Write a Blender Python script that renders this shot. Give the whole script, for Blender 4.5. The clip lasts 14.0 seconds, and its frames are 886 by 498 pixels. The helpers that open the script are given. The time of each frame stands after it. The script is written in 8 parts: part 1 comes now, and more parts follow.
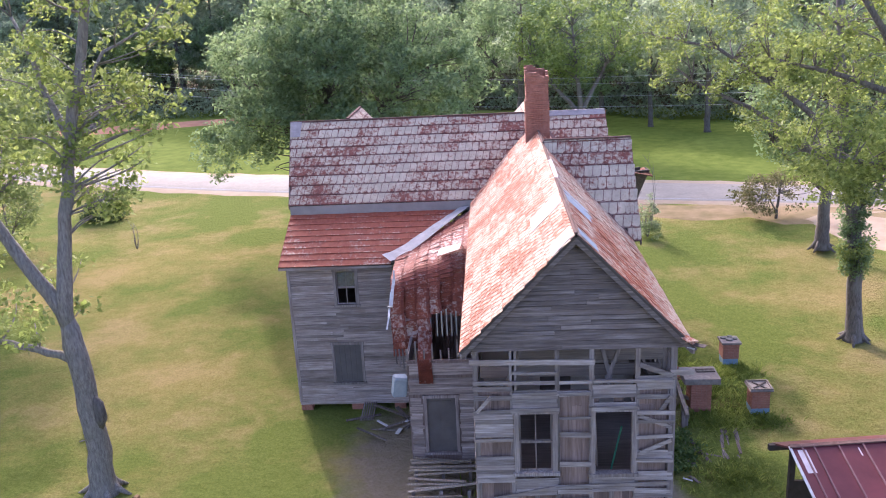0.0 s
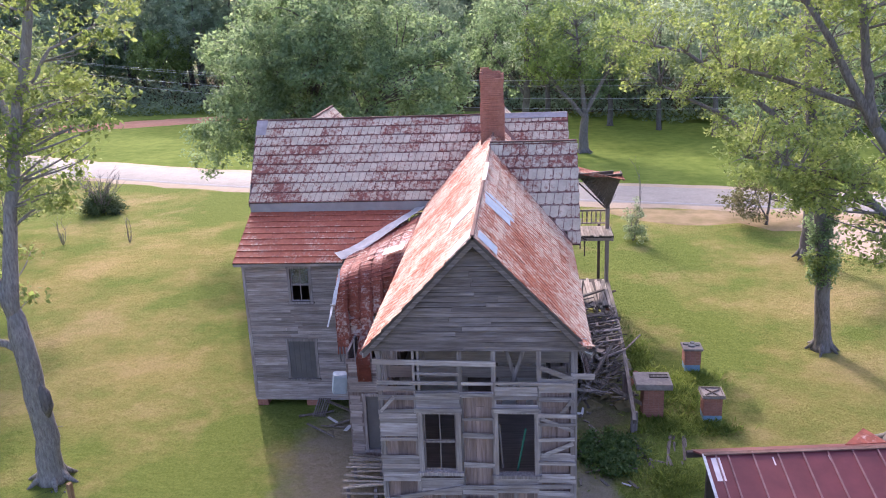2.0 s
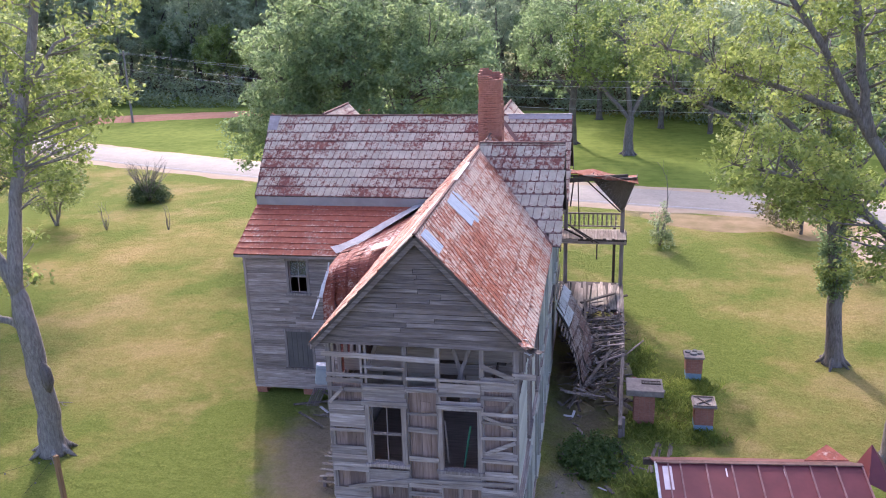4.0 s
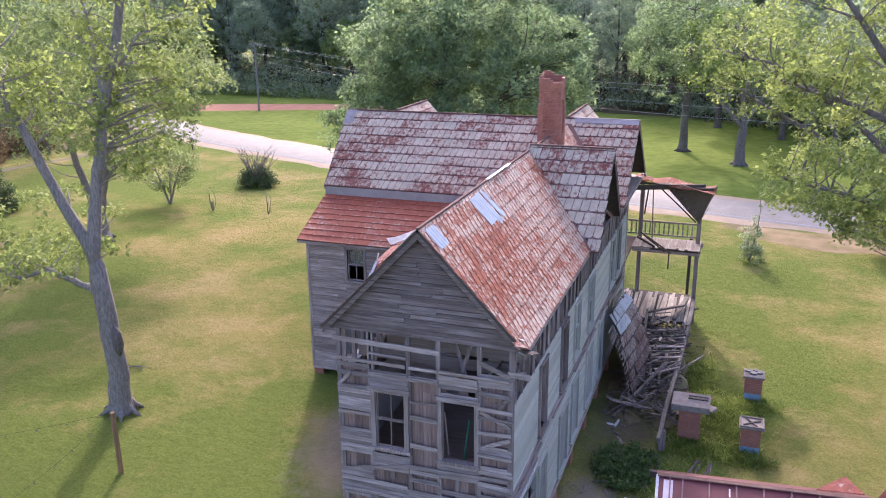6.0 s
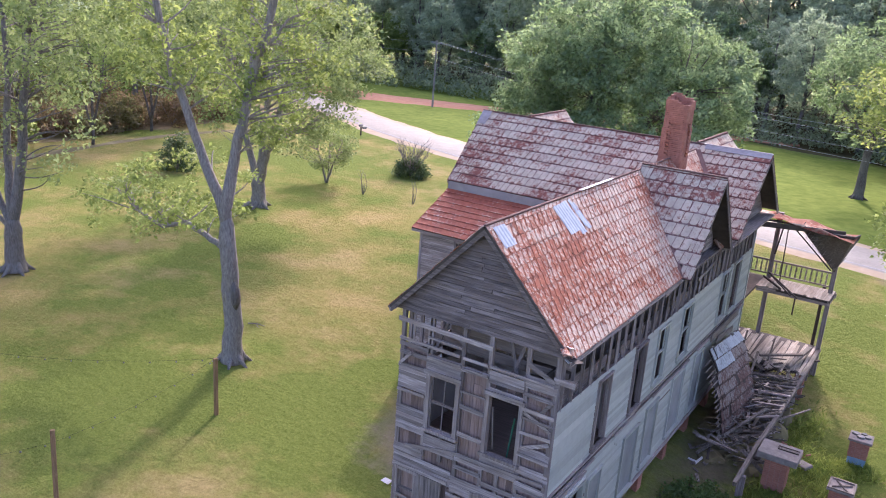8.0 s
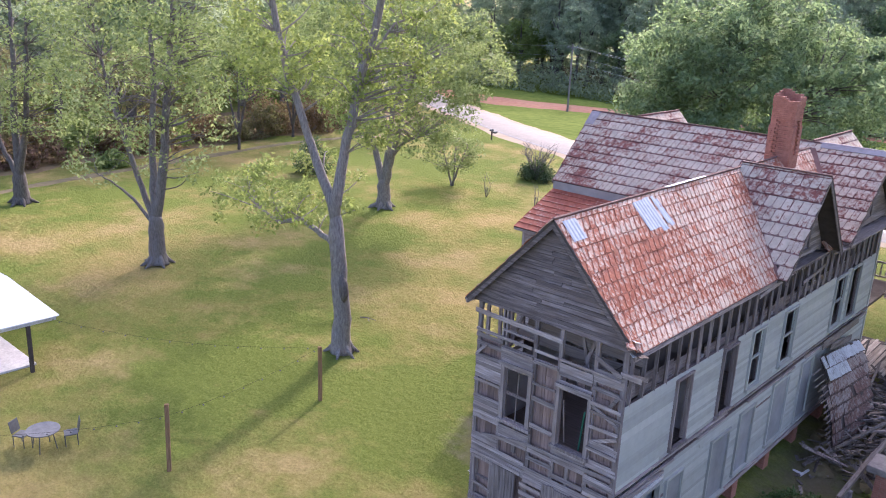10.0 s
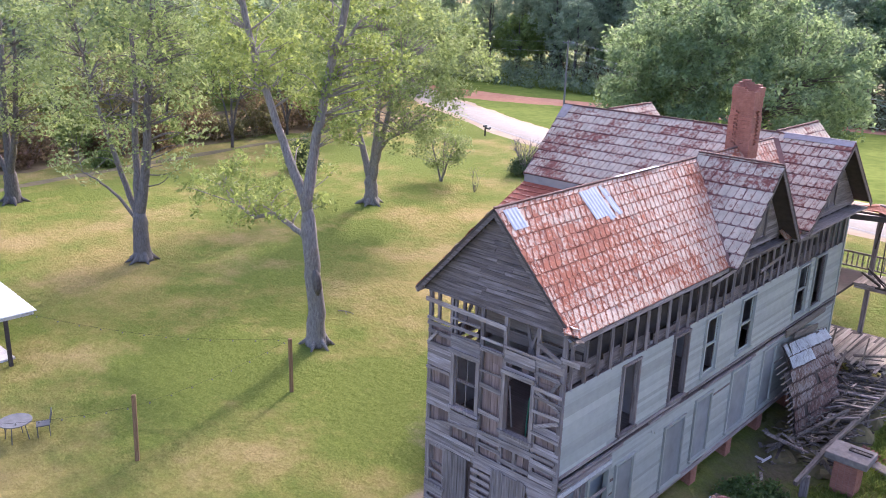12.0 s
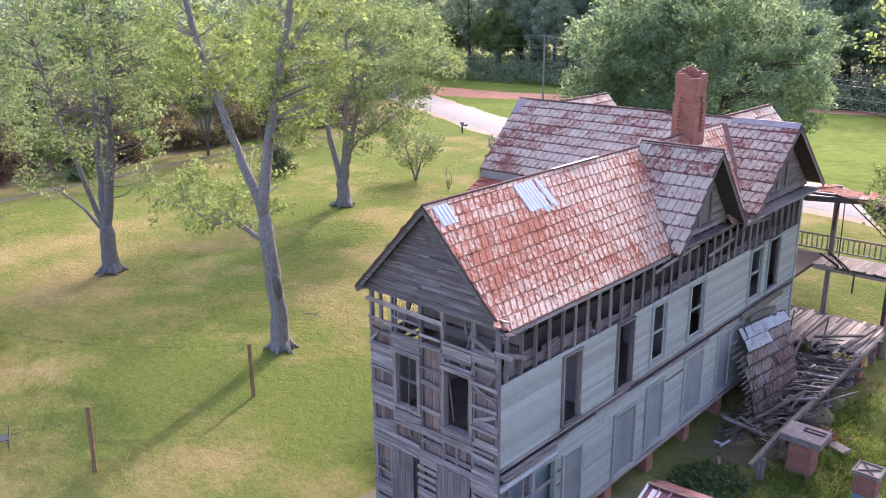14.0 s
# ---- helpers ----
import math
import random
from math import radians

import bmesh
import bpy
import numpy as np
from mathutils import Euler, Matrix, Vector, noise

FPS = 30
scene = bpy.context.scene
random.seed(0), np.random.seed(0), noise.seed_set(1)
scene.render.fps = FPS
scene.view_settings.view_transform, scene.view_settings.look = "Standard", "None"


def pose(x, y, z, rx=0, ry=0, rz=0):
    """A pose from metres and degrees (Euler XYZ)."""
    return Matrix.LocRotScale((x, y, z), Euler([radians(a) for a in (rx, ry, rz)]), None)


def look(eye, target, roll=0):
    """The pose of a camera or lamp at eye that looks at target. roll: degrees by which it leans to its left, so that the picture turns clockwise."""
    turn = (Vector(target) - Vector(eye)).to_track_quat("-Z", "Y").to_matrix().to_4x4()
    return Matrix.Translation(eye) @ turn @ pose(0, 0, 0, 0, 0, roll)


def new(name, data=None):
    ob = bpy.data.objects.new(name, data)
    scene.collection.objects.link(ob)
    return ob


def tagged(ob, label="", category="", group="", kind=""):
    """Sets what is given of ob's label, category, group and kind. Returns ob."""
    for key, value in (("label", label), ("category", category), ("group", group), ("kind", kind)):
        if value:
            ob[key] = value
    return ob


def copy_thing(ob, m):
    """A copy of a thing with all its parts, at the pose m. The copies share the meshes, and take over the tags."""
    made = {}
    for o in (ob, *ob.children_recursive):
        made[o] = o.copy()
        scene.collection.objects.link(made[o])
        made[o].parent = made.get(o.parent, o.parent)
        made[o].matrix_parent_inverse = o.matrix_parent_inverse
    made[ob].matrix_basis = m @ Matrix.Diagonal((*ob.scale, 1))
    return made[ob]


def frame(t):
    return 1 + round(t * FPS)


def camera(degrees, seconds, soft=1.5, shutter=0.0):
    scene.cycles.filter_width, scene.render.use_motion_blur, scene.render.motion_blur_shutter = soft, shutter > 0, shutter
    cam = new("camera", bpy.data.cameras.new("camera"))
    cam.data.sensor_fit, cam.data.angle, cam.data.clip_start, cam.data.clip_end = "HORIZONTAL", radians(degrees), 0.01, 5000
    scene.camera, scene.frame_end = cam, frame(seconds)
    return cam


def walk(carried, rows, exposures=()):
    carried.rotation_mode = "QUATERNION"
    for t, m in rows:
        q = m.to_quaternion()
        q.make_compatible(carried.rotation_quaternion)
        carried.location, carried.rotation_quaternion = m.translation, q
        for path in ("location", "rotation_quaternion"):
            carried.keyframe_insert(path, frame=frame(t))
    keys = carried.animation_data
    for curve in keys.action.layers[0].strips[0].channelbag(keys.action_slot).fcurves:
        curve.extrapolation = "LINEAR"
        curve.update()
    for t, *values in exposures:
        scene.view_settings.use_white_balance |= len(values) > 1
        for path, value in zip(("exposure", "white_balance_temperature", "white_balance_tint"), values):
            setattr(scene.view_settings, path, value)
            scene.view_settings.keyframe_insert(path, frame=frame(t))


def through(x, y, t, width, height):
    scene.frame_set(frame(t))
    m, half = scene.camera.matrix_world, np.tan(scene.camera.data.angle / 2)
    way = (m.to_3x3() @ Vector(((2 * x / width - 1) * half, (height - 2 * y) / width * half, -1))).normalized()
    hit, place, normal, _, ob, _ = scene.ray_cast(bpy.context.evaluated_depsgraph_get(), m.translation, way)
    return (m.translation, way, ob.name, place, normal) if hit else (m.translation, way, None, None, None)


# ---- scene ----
cam = camera(55.9, 14.0, 1.0)
METRES, EYE, TILT, LEAN, TURN = 16.5, 15.583, 0.0, 0.0, 3.7
ROWS = [
    (0.0, 0.0, 0.0, 0.0, -0.86, -17.06, 2.8),
    (0.5, 0.042, -0.0026, -0.0001, -0.67, -17.05, 2.35),
    (1.0, 0.0891, -0.0054, -0.0011, 0.08, -17.03, 2.18),
    (1.5, 0.1299, -0.0082, -0.0014, 0.73, -17.01, 2.26),
    (2.0, 0.1772, -0.0112, -0.0022, 1.47, -17.0, 2.26),
    (4.5, 0.3929, -0.024, 0.0003, 8.02, -16.99, 1.47),
    (5.0, 0.4385, -0.0242, 0.001, 9.76, -16.97, 1.33),
    (5.5, 0.478, -0.0239, 0.0024, 12.61, -16.95, 1.22),
    (6.0, 0.5236, -0.0221, 0.0035, 15.87, -16.93, 0.52),
    (6.5, 0.5624, -0.021, 0.0043, 18.54, -16.9, -2.05),
    (7.0, 0.6046, -0.0185, 0.0042, 21.8, -16.87, -3.11),
    (7.5, 0.6387, -0.0156, 0.0028, 25.02, -16.82, -4.18),
    (8.0, 0.6749, -0.0116, 0.0023, 29.16, -16.82, -4.27),
    (8.5, 0.7039, -0.0069, 0.0011, 32.63, -16.81, -4.21),
    (9.0, 0.7351, 0.0009, -0.0005, 36.55, -16.81, -4.1),
    (11.5, 0.8616, 0.0419, -0.0022, 39.64, -17.05, -1.83),
    (12.0, 0.8858, 0.055, -0.0025, 39.39, -17.09, -1.71),
    (12.5, 0.9064, 0.0673, -0.0026, 39.17, -17.11, -1.55),
    (13.0, 0.929, 0.0823, -0.0023, 38.79, -17.13, -1.56),
    (13.5, 0.9473, 0.097, -0.0019, 38.58, -17.16, -0.5),
    (14.0, 0.9677, 0.1146, -0.0017, 38.46, -17.18, 0.56),
]
walk(cam, [(t, pose(0, 0, EYE, TILT, LEAN, TURN) @ pose(METRES * x, METRES * y, METRES * z, 90 + pitch, roll, yaw)) for t, x, y, z, yaw, pitch, roll in ROWS], exposures=[(0.0, 1.82, 5780, 30), (9.0, 1.84, 5780, 30), (11.5, 1.94, 5780, 30), (14.0, 2.0, 5780, 30)])

# ---------------------------------------------------------------- light
SUN_DIR = Vector((-0.365, 0.931, 0.0)).normalized()
SUN_EL = radians(31.5)
world = bpy.data.worlds.new("sky")
scene.world = world
world.use_nodes = True
wn = world.node_tree.nodes
wn.clear()
sky = wn.new("ShaderNodeTexSky")
sky.sky_type = "NISHITA"
sky.sun_disc = False
sky.sun_elevation = SUN_EL
sky.sun_rotation = math.atan2(SUN_DIR.x, SUN_DIR.y)
sky.dust_density = 4.0
sky.air_density = 0.9
sky.ozone_density = 0.4
bg = wn.new("ShaderNodeBackground")
bg.inputs["Strength"].default_value = 0.15
wo = wn.new("ShaderNodeOutputWorld")
world.node_tree.links.new(sky.outputs[0], bg.inputs[0])
world.node_tree.links.new(bg.outputs[0], wo.inputs[0])
sun_data = bpy.data.lights.new("sun", "SUN")
sun_data.energy = 1.12
sun_data.angle = radians(1.0)
sun_data.color = (1.0, 0.9, 0.74)
sun = new("sun", sun_data)
to_sun = Vector((SUN_DIR.x * math.cos(SUN_EL), SUN_DIR.y * math.cos(SUN_EL), math.sin(SUN_EL)))
sun.matrix_basis = look((0, 0, 60), Vector((0, 0, 60)) - to_sun)


# ---------------------------------------------------------------- material tools
class Mat:
    """A node material under construction."""

    def __init__(self, name):
        self.m = bpy.data.materials.new(name)
        self.m.use_nodes = True
        self.t = self.m.node_tree
        self.t.nodes.clear()
        self.out = self.t.nodes.new("ShaderNodeOutputMaterial")

    def put(self, socket, value):
        if isinstance(value, bpy.types.NodeSocket):
            self.t.links.new(value, socket)
        elif isinstance(value, (tuple, list)) and len(value) == 3 and socket.type == "RGBA":
            socket.default_value = (*value, 1)
        else:
            socket.default_value = value

    def node(self, kind, props=None, **ins):
        n = self.t.nodes.new(kind)
        props = props or {}
        if "operation" in props:
            n.operation = props["operation"]
        if "use_clamp" in props:
            n.use_clamp = props["use_clamp"]
        if "data_type" in props:
            n.data_type = props["data_type"]
            n.blend_type = props["blend_type"]
        for k, v in ins.items():
            self.put(n.inputs[k.replace("_", " ")], v)
        return n

    def pos(self, scale=(1, 1, 1), spread=0.0):
        """The place in the world, stretched, and moved by chance for each object."""
        p = self.node("ShaderNodeNewGeometry").outputs["Position"]
        if spread:
            r = self.node("ShaderNodeObjectInfo").outputs["Random"]
            c = self.node("ShaderNodeVectorMath", {"operation": "SCALE"}, Scale=spread)
            self.t.links.new(r, c.inputs[0])
            a = self.node("ShaderNodeVectorMath", {"operation": "ADD"})
            self.t.links.new(p, a.inputs[0])
            self.t.links.new(c.outputs[0], a.inputs[1])
            p = a.outputs[0]
        return self.node("ShaderNodeMapping", Vector=p, Scale=scale).outputs[0]

    def noise(self, vec, scale, detail=4.0, rough=0.55):
        return self.node("ShaderNodeTexNoise", Vector=vec, Scale=scale, Detail=detail, Roughness=rough).outputs["Fac"]

    def ramp(self, fac, *stops):
        r = self.node("ShaderNodeValToRGB", Fac=fac)
        e = r.color_ramp.elements
        for n, (p, c) in enumerate(stops):
            x = e[n] if n < 2 else e.new(p)
            x.position = p
            x.color = (*c, 1) if isinstance(c, tuple) else (c, c, c, 1)
        return r.outputs["Color"]

    def mix(self, fac, a, b, blend="MIX"):
        n = self.node("ShaderNodeMix", {"data_type": "RGBA", "blend_type": blend})
        for s, v in zip((n.inputs[0], n.inputs[6], n.inputs[7]), (fac, a, b)):
            self.put(s, v)
        return n.outputs[2]

    def math(self, op, a, b=0.0, clamp=False):
        n = self.node("ShaderNodeMath", {"operation": op, "use_clamp": clamp})
        self.put(n.inputs[0], a)
        self.put(n.inputs[1], b)
        return n.outputs[0]

    def random(self):
        return self.node("ShaderNodeObjectInfo").outputs["Random"]

    def bump(self, height, strength=0.4, distance=0.02):
        return self.node("ShaderNodeBump", Height=height, Strength=strength, Distance=distance).outputs[0]

    def finish(self, color, rough=0.8, metal=0.0, normal=None, gloss=0.35):
        b = self.node("ShaderNodeBsdfPrincipled")
        self.put(b.inputs["Base Color"], color)
        self.put(b.inputs["Roughness"], rough)
        self.put(b.inputs["Metallic"], metal)
        self.put(b.inputs["Specular IOR Level"], gloss)
        if normal is not None:
            self.put(b.inputs["Normal"], normal)
        self.t.links.new(b.outputs[0], self.out.inputs[0])
        return self.m


def wood(name, axis, dark, light, stain, rough=0.85):
    """Weathered boards, with the grain along an axis of the world."""
    s = Mat(name)
    long = [9.0, 9.0, 9.0]
    long["xyz".index(axis)] = 0.5
    grain = s.noise(s.pos(tuple(long), 31.0), 2.2, 6.0, 0.65)
    blot = s.noise(s.pos((1, 1, 1), 13.0), 1.3, 4.0, 0.6)
    base = s.mix(s.ramp(grain, (0.32, 0.0), (0.68, 1.0)), dark, light)
    base = s.mix(s.ramp(blot, (0.42, 0.0), (0.72, 0.75)), base, stain)
    tone = s.math("MULTIPLY_ADD", s.random(), 0.45)
    tone.node.inputs[2].default_value = 0.55
    base = s.mix(1.0, base, s.ramp(tone, (0.0, 0.0), (1.0, 1.0)), "MULTIPLY")
    return s.finish(base, rough, 0.0, s.bump(grain, 0.5, 0.012))


grey_x = wood("weathered_board_x", "x", (0.19, 0.152, 0.142), (0.60, 0.505, 0.475), (0.31, 0.23, 0.20))
grey_y = wood("weathered_board_y", "y", (0.18, 0.146, 0.138), (0.54, 0.46, 0.44), (0.28, 0.215, 0.185))
grey_z = wood("weathered_board_z", "z", (0.18, 0.146, 0.142), (0.48, 0.415, 0.41), (0.26, 0.20, 0.18))
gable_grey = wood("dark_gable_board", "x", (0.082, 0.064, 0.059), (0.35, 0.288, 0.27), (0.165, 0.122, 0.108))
brown_z = wood("brown_sheathing", "z", (0.16, 0.11, 0.10), (0.33, 0.25, 0.23), (0.20, 0.155, 0.145))
rear_x = wood("stripped_board_x", "x", (0.16, 0.13, 0.122), (0.53, 0.455, 0.43), (0.28, 0.215, 0.19))
rear_z = wood("stripped_board_z", "z", (0.15, 0.122, 0.115), (0.44, 0.375, 0.355), (0.25, 0.19, 0.165))
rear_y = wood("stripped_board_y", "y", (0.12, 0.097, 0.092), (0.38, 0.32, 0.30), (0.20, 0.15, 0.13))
deck_pale = wood("sunbleached_deck", "y", (0.26, 0.21, 0.17), (0.60, 0.52, 0.44), (0.34, 0.27, 0.21))
rear_sheath = wood("stripped_sheathing", "z", (0.18, 0.118, 0.10), (0.38, 0.275, 0.24), (0.24, 0.17, 0.148))
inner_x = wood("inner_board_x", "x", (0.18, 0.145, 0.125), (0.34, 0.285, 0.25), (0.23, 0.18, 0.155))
post_wood = wood("post_wood", "z", (0.17, 0.095, 0.045), (0.36, 0.215, 0.11), (0.23, 0.14, 0.075))
splinter_wood = wood("splintered_wood", "x", (0.07, 0.058, 0.05), (0.30, 0.255, 0.225), (0.14, 0.11, 0.09))
debris_wood = wood("broken_board", "y", (0.095, 0.076, 0.065), (0.33, 0.285, 0.25), (0.165, 0.125, 0.10))


def flaked_paint(name, axis):
    s = Mat(name)
    long = [6.0, 6.0, 6.0]
    long["xyz".index(axis)] = 0.6
    grain = s.noise(s.pos(tuple(long), 31.0), 3.0, 6.0, 0.7)
    patch = s.noise(s.pos((1, 0.35, 1.6), 3.0), 1.1, 5.0, 0.65)
    bare = s.mix(s.ramp(grain, (0.3, 0.0), (0.7, 1.0)), (0.27, 0.255, 0.24), (0.43, 0.42, 0.40))
    paint = s.mix(s.noise(s.pos((1, 1, 1)), 4.0), (0.38, 0.39, 0.345), (0.52, 0.525, 0.47))
    flake = s.math("ADD", s.math("MULTIPLY", grain, 0.45), s.math("MULTIPLY", patch, 0.75))
    col = s.mix(s.ramp(flake, (0.62, 0.0), (0.82, 0.85)), paint, bare)
    tone = s.math("MULTIPLY_ADD", s.random(), 0.25)
    tone.node.inputs[2].default_value = 0.72
    col = s.mix(1.0, col, s.ramp(tone, (0.0, 0.0), (1.0, 1.0)), "MULTIPLY")
    return s.finish(col, 0.75, 0.0, s.bump(flake, 0.4, 0.01))


white_y = flaked_paint("flaked_white_paint_y", "y")
white_z = flaked_paint("flaked_white_paint_z", "z")
white_x = flaked_paint("flaked_white_paint_x", "x")


def tin(name, rust_dark, rust, pale, amount, streak=6.0, each_gain=0.12, rough=0.68, soft=0.06):
    """Pressed tin: pale worn metal that rust eats into, in streaks, spots and broad stains."""
    s = Mat(name)
    g = s.node("ShaderNodeTexCoord").outputs["Generated"]
    shift = s.node("ShaderNodeVectorMath", {"operation": "SCALE"}, Scale=70.0)
    s.t.links.new(s.random(), shift.inputs[0])
    own = s.node("ShaderNodeVectorMath", {"operation": "ADD"})
    s.t.links.new(s.node("ShaderNodeMapping", Vector=g, Scale=(streak, 3.0, 1.0)).outputs[0], own.inputs[0])
    s.t.links.new(shift.outputs[0], own.inputs[1])
    fine = s.noise(own.outputs[0], 1.0, 5.0, 0.62)
    spot = s.noise(s.pos((1, 1, 1), 17.0), 8.0, 5.0, 0.75)
    patchy = s.noise(s.pos((1, 1, 1)), 2.2, 5.0, 0.65)
    broad = s.noise(s.pos((1, 1, 1)), 0.5, 4.0, 0.6)
    total = s.math("ADD", s.math("MULTIPLY", fine, 0.75), s.math("ADD", s.math("MULTIPLY", spot, 0.95), s.math("ADD", s.math("MULTIPLY", patchy, 0.6), s.math("ADD", s.math("MULTIPLY", broad, 0.8), s.math("MULTIPLY", s.random(), each_gain)))))
    keep = s.ramp(s.math("MULTIPLY", total, 0.5), (amount - soft, 0.0), (amount + soft, 1.0))
    red = s.mix(s.ramp(s.noise(s.pos((1, 1, 1), 5.0), 5.0, 5.0, 0.7), (0.3, 0.0), (0.7, 1.0)), rust_dark, rust)
    metal = s.mix(s.ramp(patchy, (0.35, 0.0), (0.65, 1.0)), pale, tuple(0.72 * c for c in pale))
    col = s.mix(keep, red, metal)
    return s.finish(col, rough, 0.0, s.bump(s.math("ADD", fine, spot), 0.5, 0.012), 0.18)


tin_ell = tin("rusted_tin_shingle_ell", (0.23, 0.068, 0.040), (0.44, 0.142, 0.074), (0.645, 0.50, 0.385), 0.80, 9.0)
tin_main = tin("rusted_tin_shingle_main", (0.16, 0.053, 0.040), (0.30, 0.107, 0.077), (0.595, 0.485, 0.365), 0.785, 5.0, 0.2)
tin_low = tin("rusted_tin_shingle_low", (0.27, 0.082, 0.052), (0.44, 0.145, 0.085), (0.69, 0.505, 0.39), 0.870, 8.0)
tin_skirt = tin("rusted_tin_shingle_skirt", (0.16, 0.045, 0.032), (0.32, 0.095, 0.062), (0.60, 0.45, 0.40), 0.880, 4.0)
tin_fallen = tin("rusted_tin_shingle_fallen", (0.10, 0.060, 0.05), (0.21, 0.125, 0.10), (0.34, 0.295, 0.265), 0.830, 4.0)
fallen_pale = tin("bare_tin_shingle_fallen", (0.20, 0.19, 0.185), (0.33, 0.33, 0.33), (0.50, 0.53, 0.55), 0.760, 4.0)
bed_ell = tin("rust_bed_ell", (0.22, 0.076, 0.046), (0.41, 0.152, 0.086), (0.55, 0.395, 0.305), 0.870, 9.0)
bed_main = tin("rust_bed_main", (0.11, 0.045, 0.04), (0.23, 0.095, 0.08), (0.40, 0.29, 0.25), 0.850, 5.0)
bed_low = tin("rust_bed_low", (0.22, 0.060, 0.038), (0.40, 0.118, 0.068), (0.55, 0.36, 0.29), 0.930, 8.0)
bed_skirt = tin("rust_bed_skirt", (0.12, 0.033, 0.025), (0.25, 0.072, 0.05), (0.40, 0.27, 0.24), 0.930, 4.0)
bed_fallen = tin("rust_bed_fallen", (0.05, 0.035, 0.03), (0.11, 0.07, 0.058), (0.22, 0.19, 0.175), 0.930, 4.0)
# how each kind of shingle is pressed: bed, tabs across, gap between tabs, lower and upper end, cut corners, slant
PRESSED = {
    tin_ell.name: (bed_ell, 3, 0.27, 0.05, 0.86, 0.16, 0.22),
    tin_main.name: (bed_main, 3, 0.13, 0.06, 0.86, 0.20, 0.06),
    tin_low.name: (bed_low, 4, 0.10, 0.0, 0.13, 0.0, 0.0),
    tin_skirt.name: (bed_skirt, 2, 0.10, 0.05, 0.80, 0.2, 0.0),
    tin_fallen.name: (bed_fallen, 3, 0.20, 0.07, 0.84, 0.3, 0.0),
    fallen_pale.name: (bed_fallen, 3, 0.06, 0.03, 0.93, 0.15, 0.0),
}


def plain(name, a, b, scale=3.0, rough=0.8, metal=0.0, bump=0.3, gloss=0.35):
    s = Mat(name)
    f = s.noise(s.pos((1, 1, 1), 7.0), scale, 5.0, 0.6)
    c = s.noise(s.pos((1, 1, 1)), scale * 0.17, 3.0, 0.5)
    k = s.math("ADD", s.math("MULTIPLY", f, 0.6), s.math("MULTIPLY", c, 0.4))
    col = s.mix(s.ramp(k, (0.3, 0.0), (0.7, 1.0)), a, b)
    return s.finish(col, rough, metal, s.bump(f, bump, 0.01), gloss)


flashing = plain("bare_tin_flashing", (0.55, 0.53, 0.53), (0.82, 0.80, 0.80), 4.0, 0.5, 0.1)
worn_trim = plain("worn_white_trim", (0.38, 0.36, 0.36), (0.68, 0.67, 0.66), 9.0, 0.7)
patch_tin = plain("corrugated_tin_patch", (0.27, 0.32, 0.375), (0.47, 0.51, 0.56), 6.0, 0.6, 0.0)
dull_tin = plain("dull_lilac_tin", (0.23, 0.195, 0.195), (0.40, 0.36, 0.36), 5.0, 0.7)
strip_tin = plain("grey_wall_flashing", (0.24, 0.225, 0.225), (0.37, 0.35, 0.345), 2.0, 0.65)
valley_tin = plain("rusty_valley_tin", (0.11, 0.055, 0.045), (0.24, 0.13, 0.11), 5.0, 0.85)
ridge_tin = plain("rusty_ridge_cap", (0.09, 0.05, 0.042), (0.20, 0.13, 0.11), 5.0, 0.9, 0.0, 0.3, 0.1)
brick_mat = plain("old_red_brick", (0.25, 0.105, 0.072), (0.46, 0.215, 0.155), 9.0, 0.9)
mortar = plain("old_mortar", (0.24, 0.135, 0.105), (0.40, 0.27, 0.215), 9.0, 0.95)
concrete = plain("weathered_concrete", (0.15, 0.125, 0.112), (0.33, 0.285, 0.26), 6.0, 0.9)
blue_paint = plain("faded_blue_paint", (0.16, 0.27, 0.36), (0.30, 0.42, 0.50), 6.0, 0.85)
red_roof = plain("red_painted_metal", (0.085, 0.018, 0.022), (0.16, 0.036, 0.04), 1.6, 0.5, 0.0, 0.1)
red_worn = plain("worn_red_metal", (0.55, 0.44, 0.44), (0.72, 0.64, 0.65), 4.0, 0.45)
seam_mat = plain("roof_seam", (0.15, 0.06, 0.06), (0.30, 0.17, 0.165), 4.0, 0.5)
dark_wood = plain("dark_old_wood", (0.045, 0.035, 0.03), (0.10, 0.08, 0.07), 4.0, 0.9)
white_metal = plain("white_painted_metal", (0.78, 0.79, 0.80), (0.86, 0.87, 0.88), 2.0, 0.4, 0.0, 0.05)
grey_metal = plain("grey_enamel", (0.26, 0.31, 0.36), (0.40, 0.45, 0.50), 5.0, 0.5)
steel_dark = plain("dark_patio_metal", (0.06, 0.065, 0.07), (0.12, 0.125, 0.13), 8.0, 0.5)
table_grey = plain("grey_table_top", (0.10, 0.105, 0.11), (0.18, 0.185, 0.19), 5.0, 0.9, 0.0, 0.3, 0.1)
green_plastic = plain("green_plastic", (0.02, 0.12, 0.08), (0.035, 0.18, 0.12), 4.0, 0.5)
plaster = plain("dusty_plaster", (0.33, 0.30, 0.28), (0.48, 0.45, 0.43), 2.0, 0.9)
wire_mat = plain("bare_wire", (0.40, 0.41, 0.41), (0.55, 0.56, 0.56), 4.0, 0.6)
cable_mat = plain("dark_cable", (0.02, 0.02, 0.022), (0.04, 0.04, 0.042), 4.0, 0.8, 0.0, 0.3, 0.1)
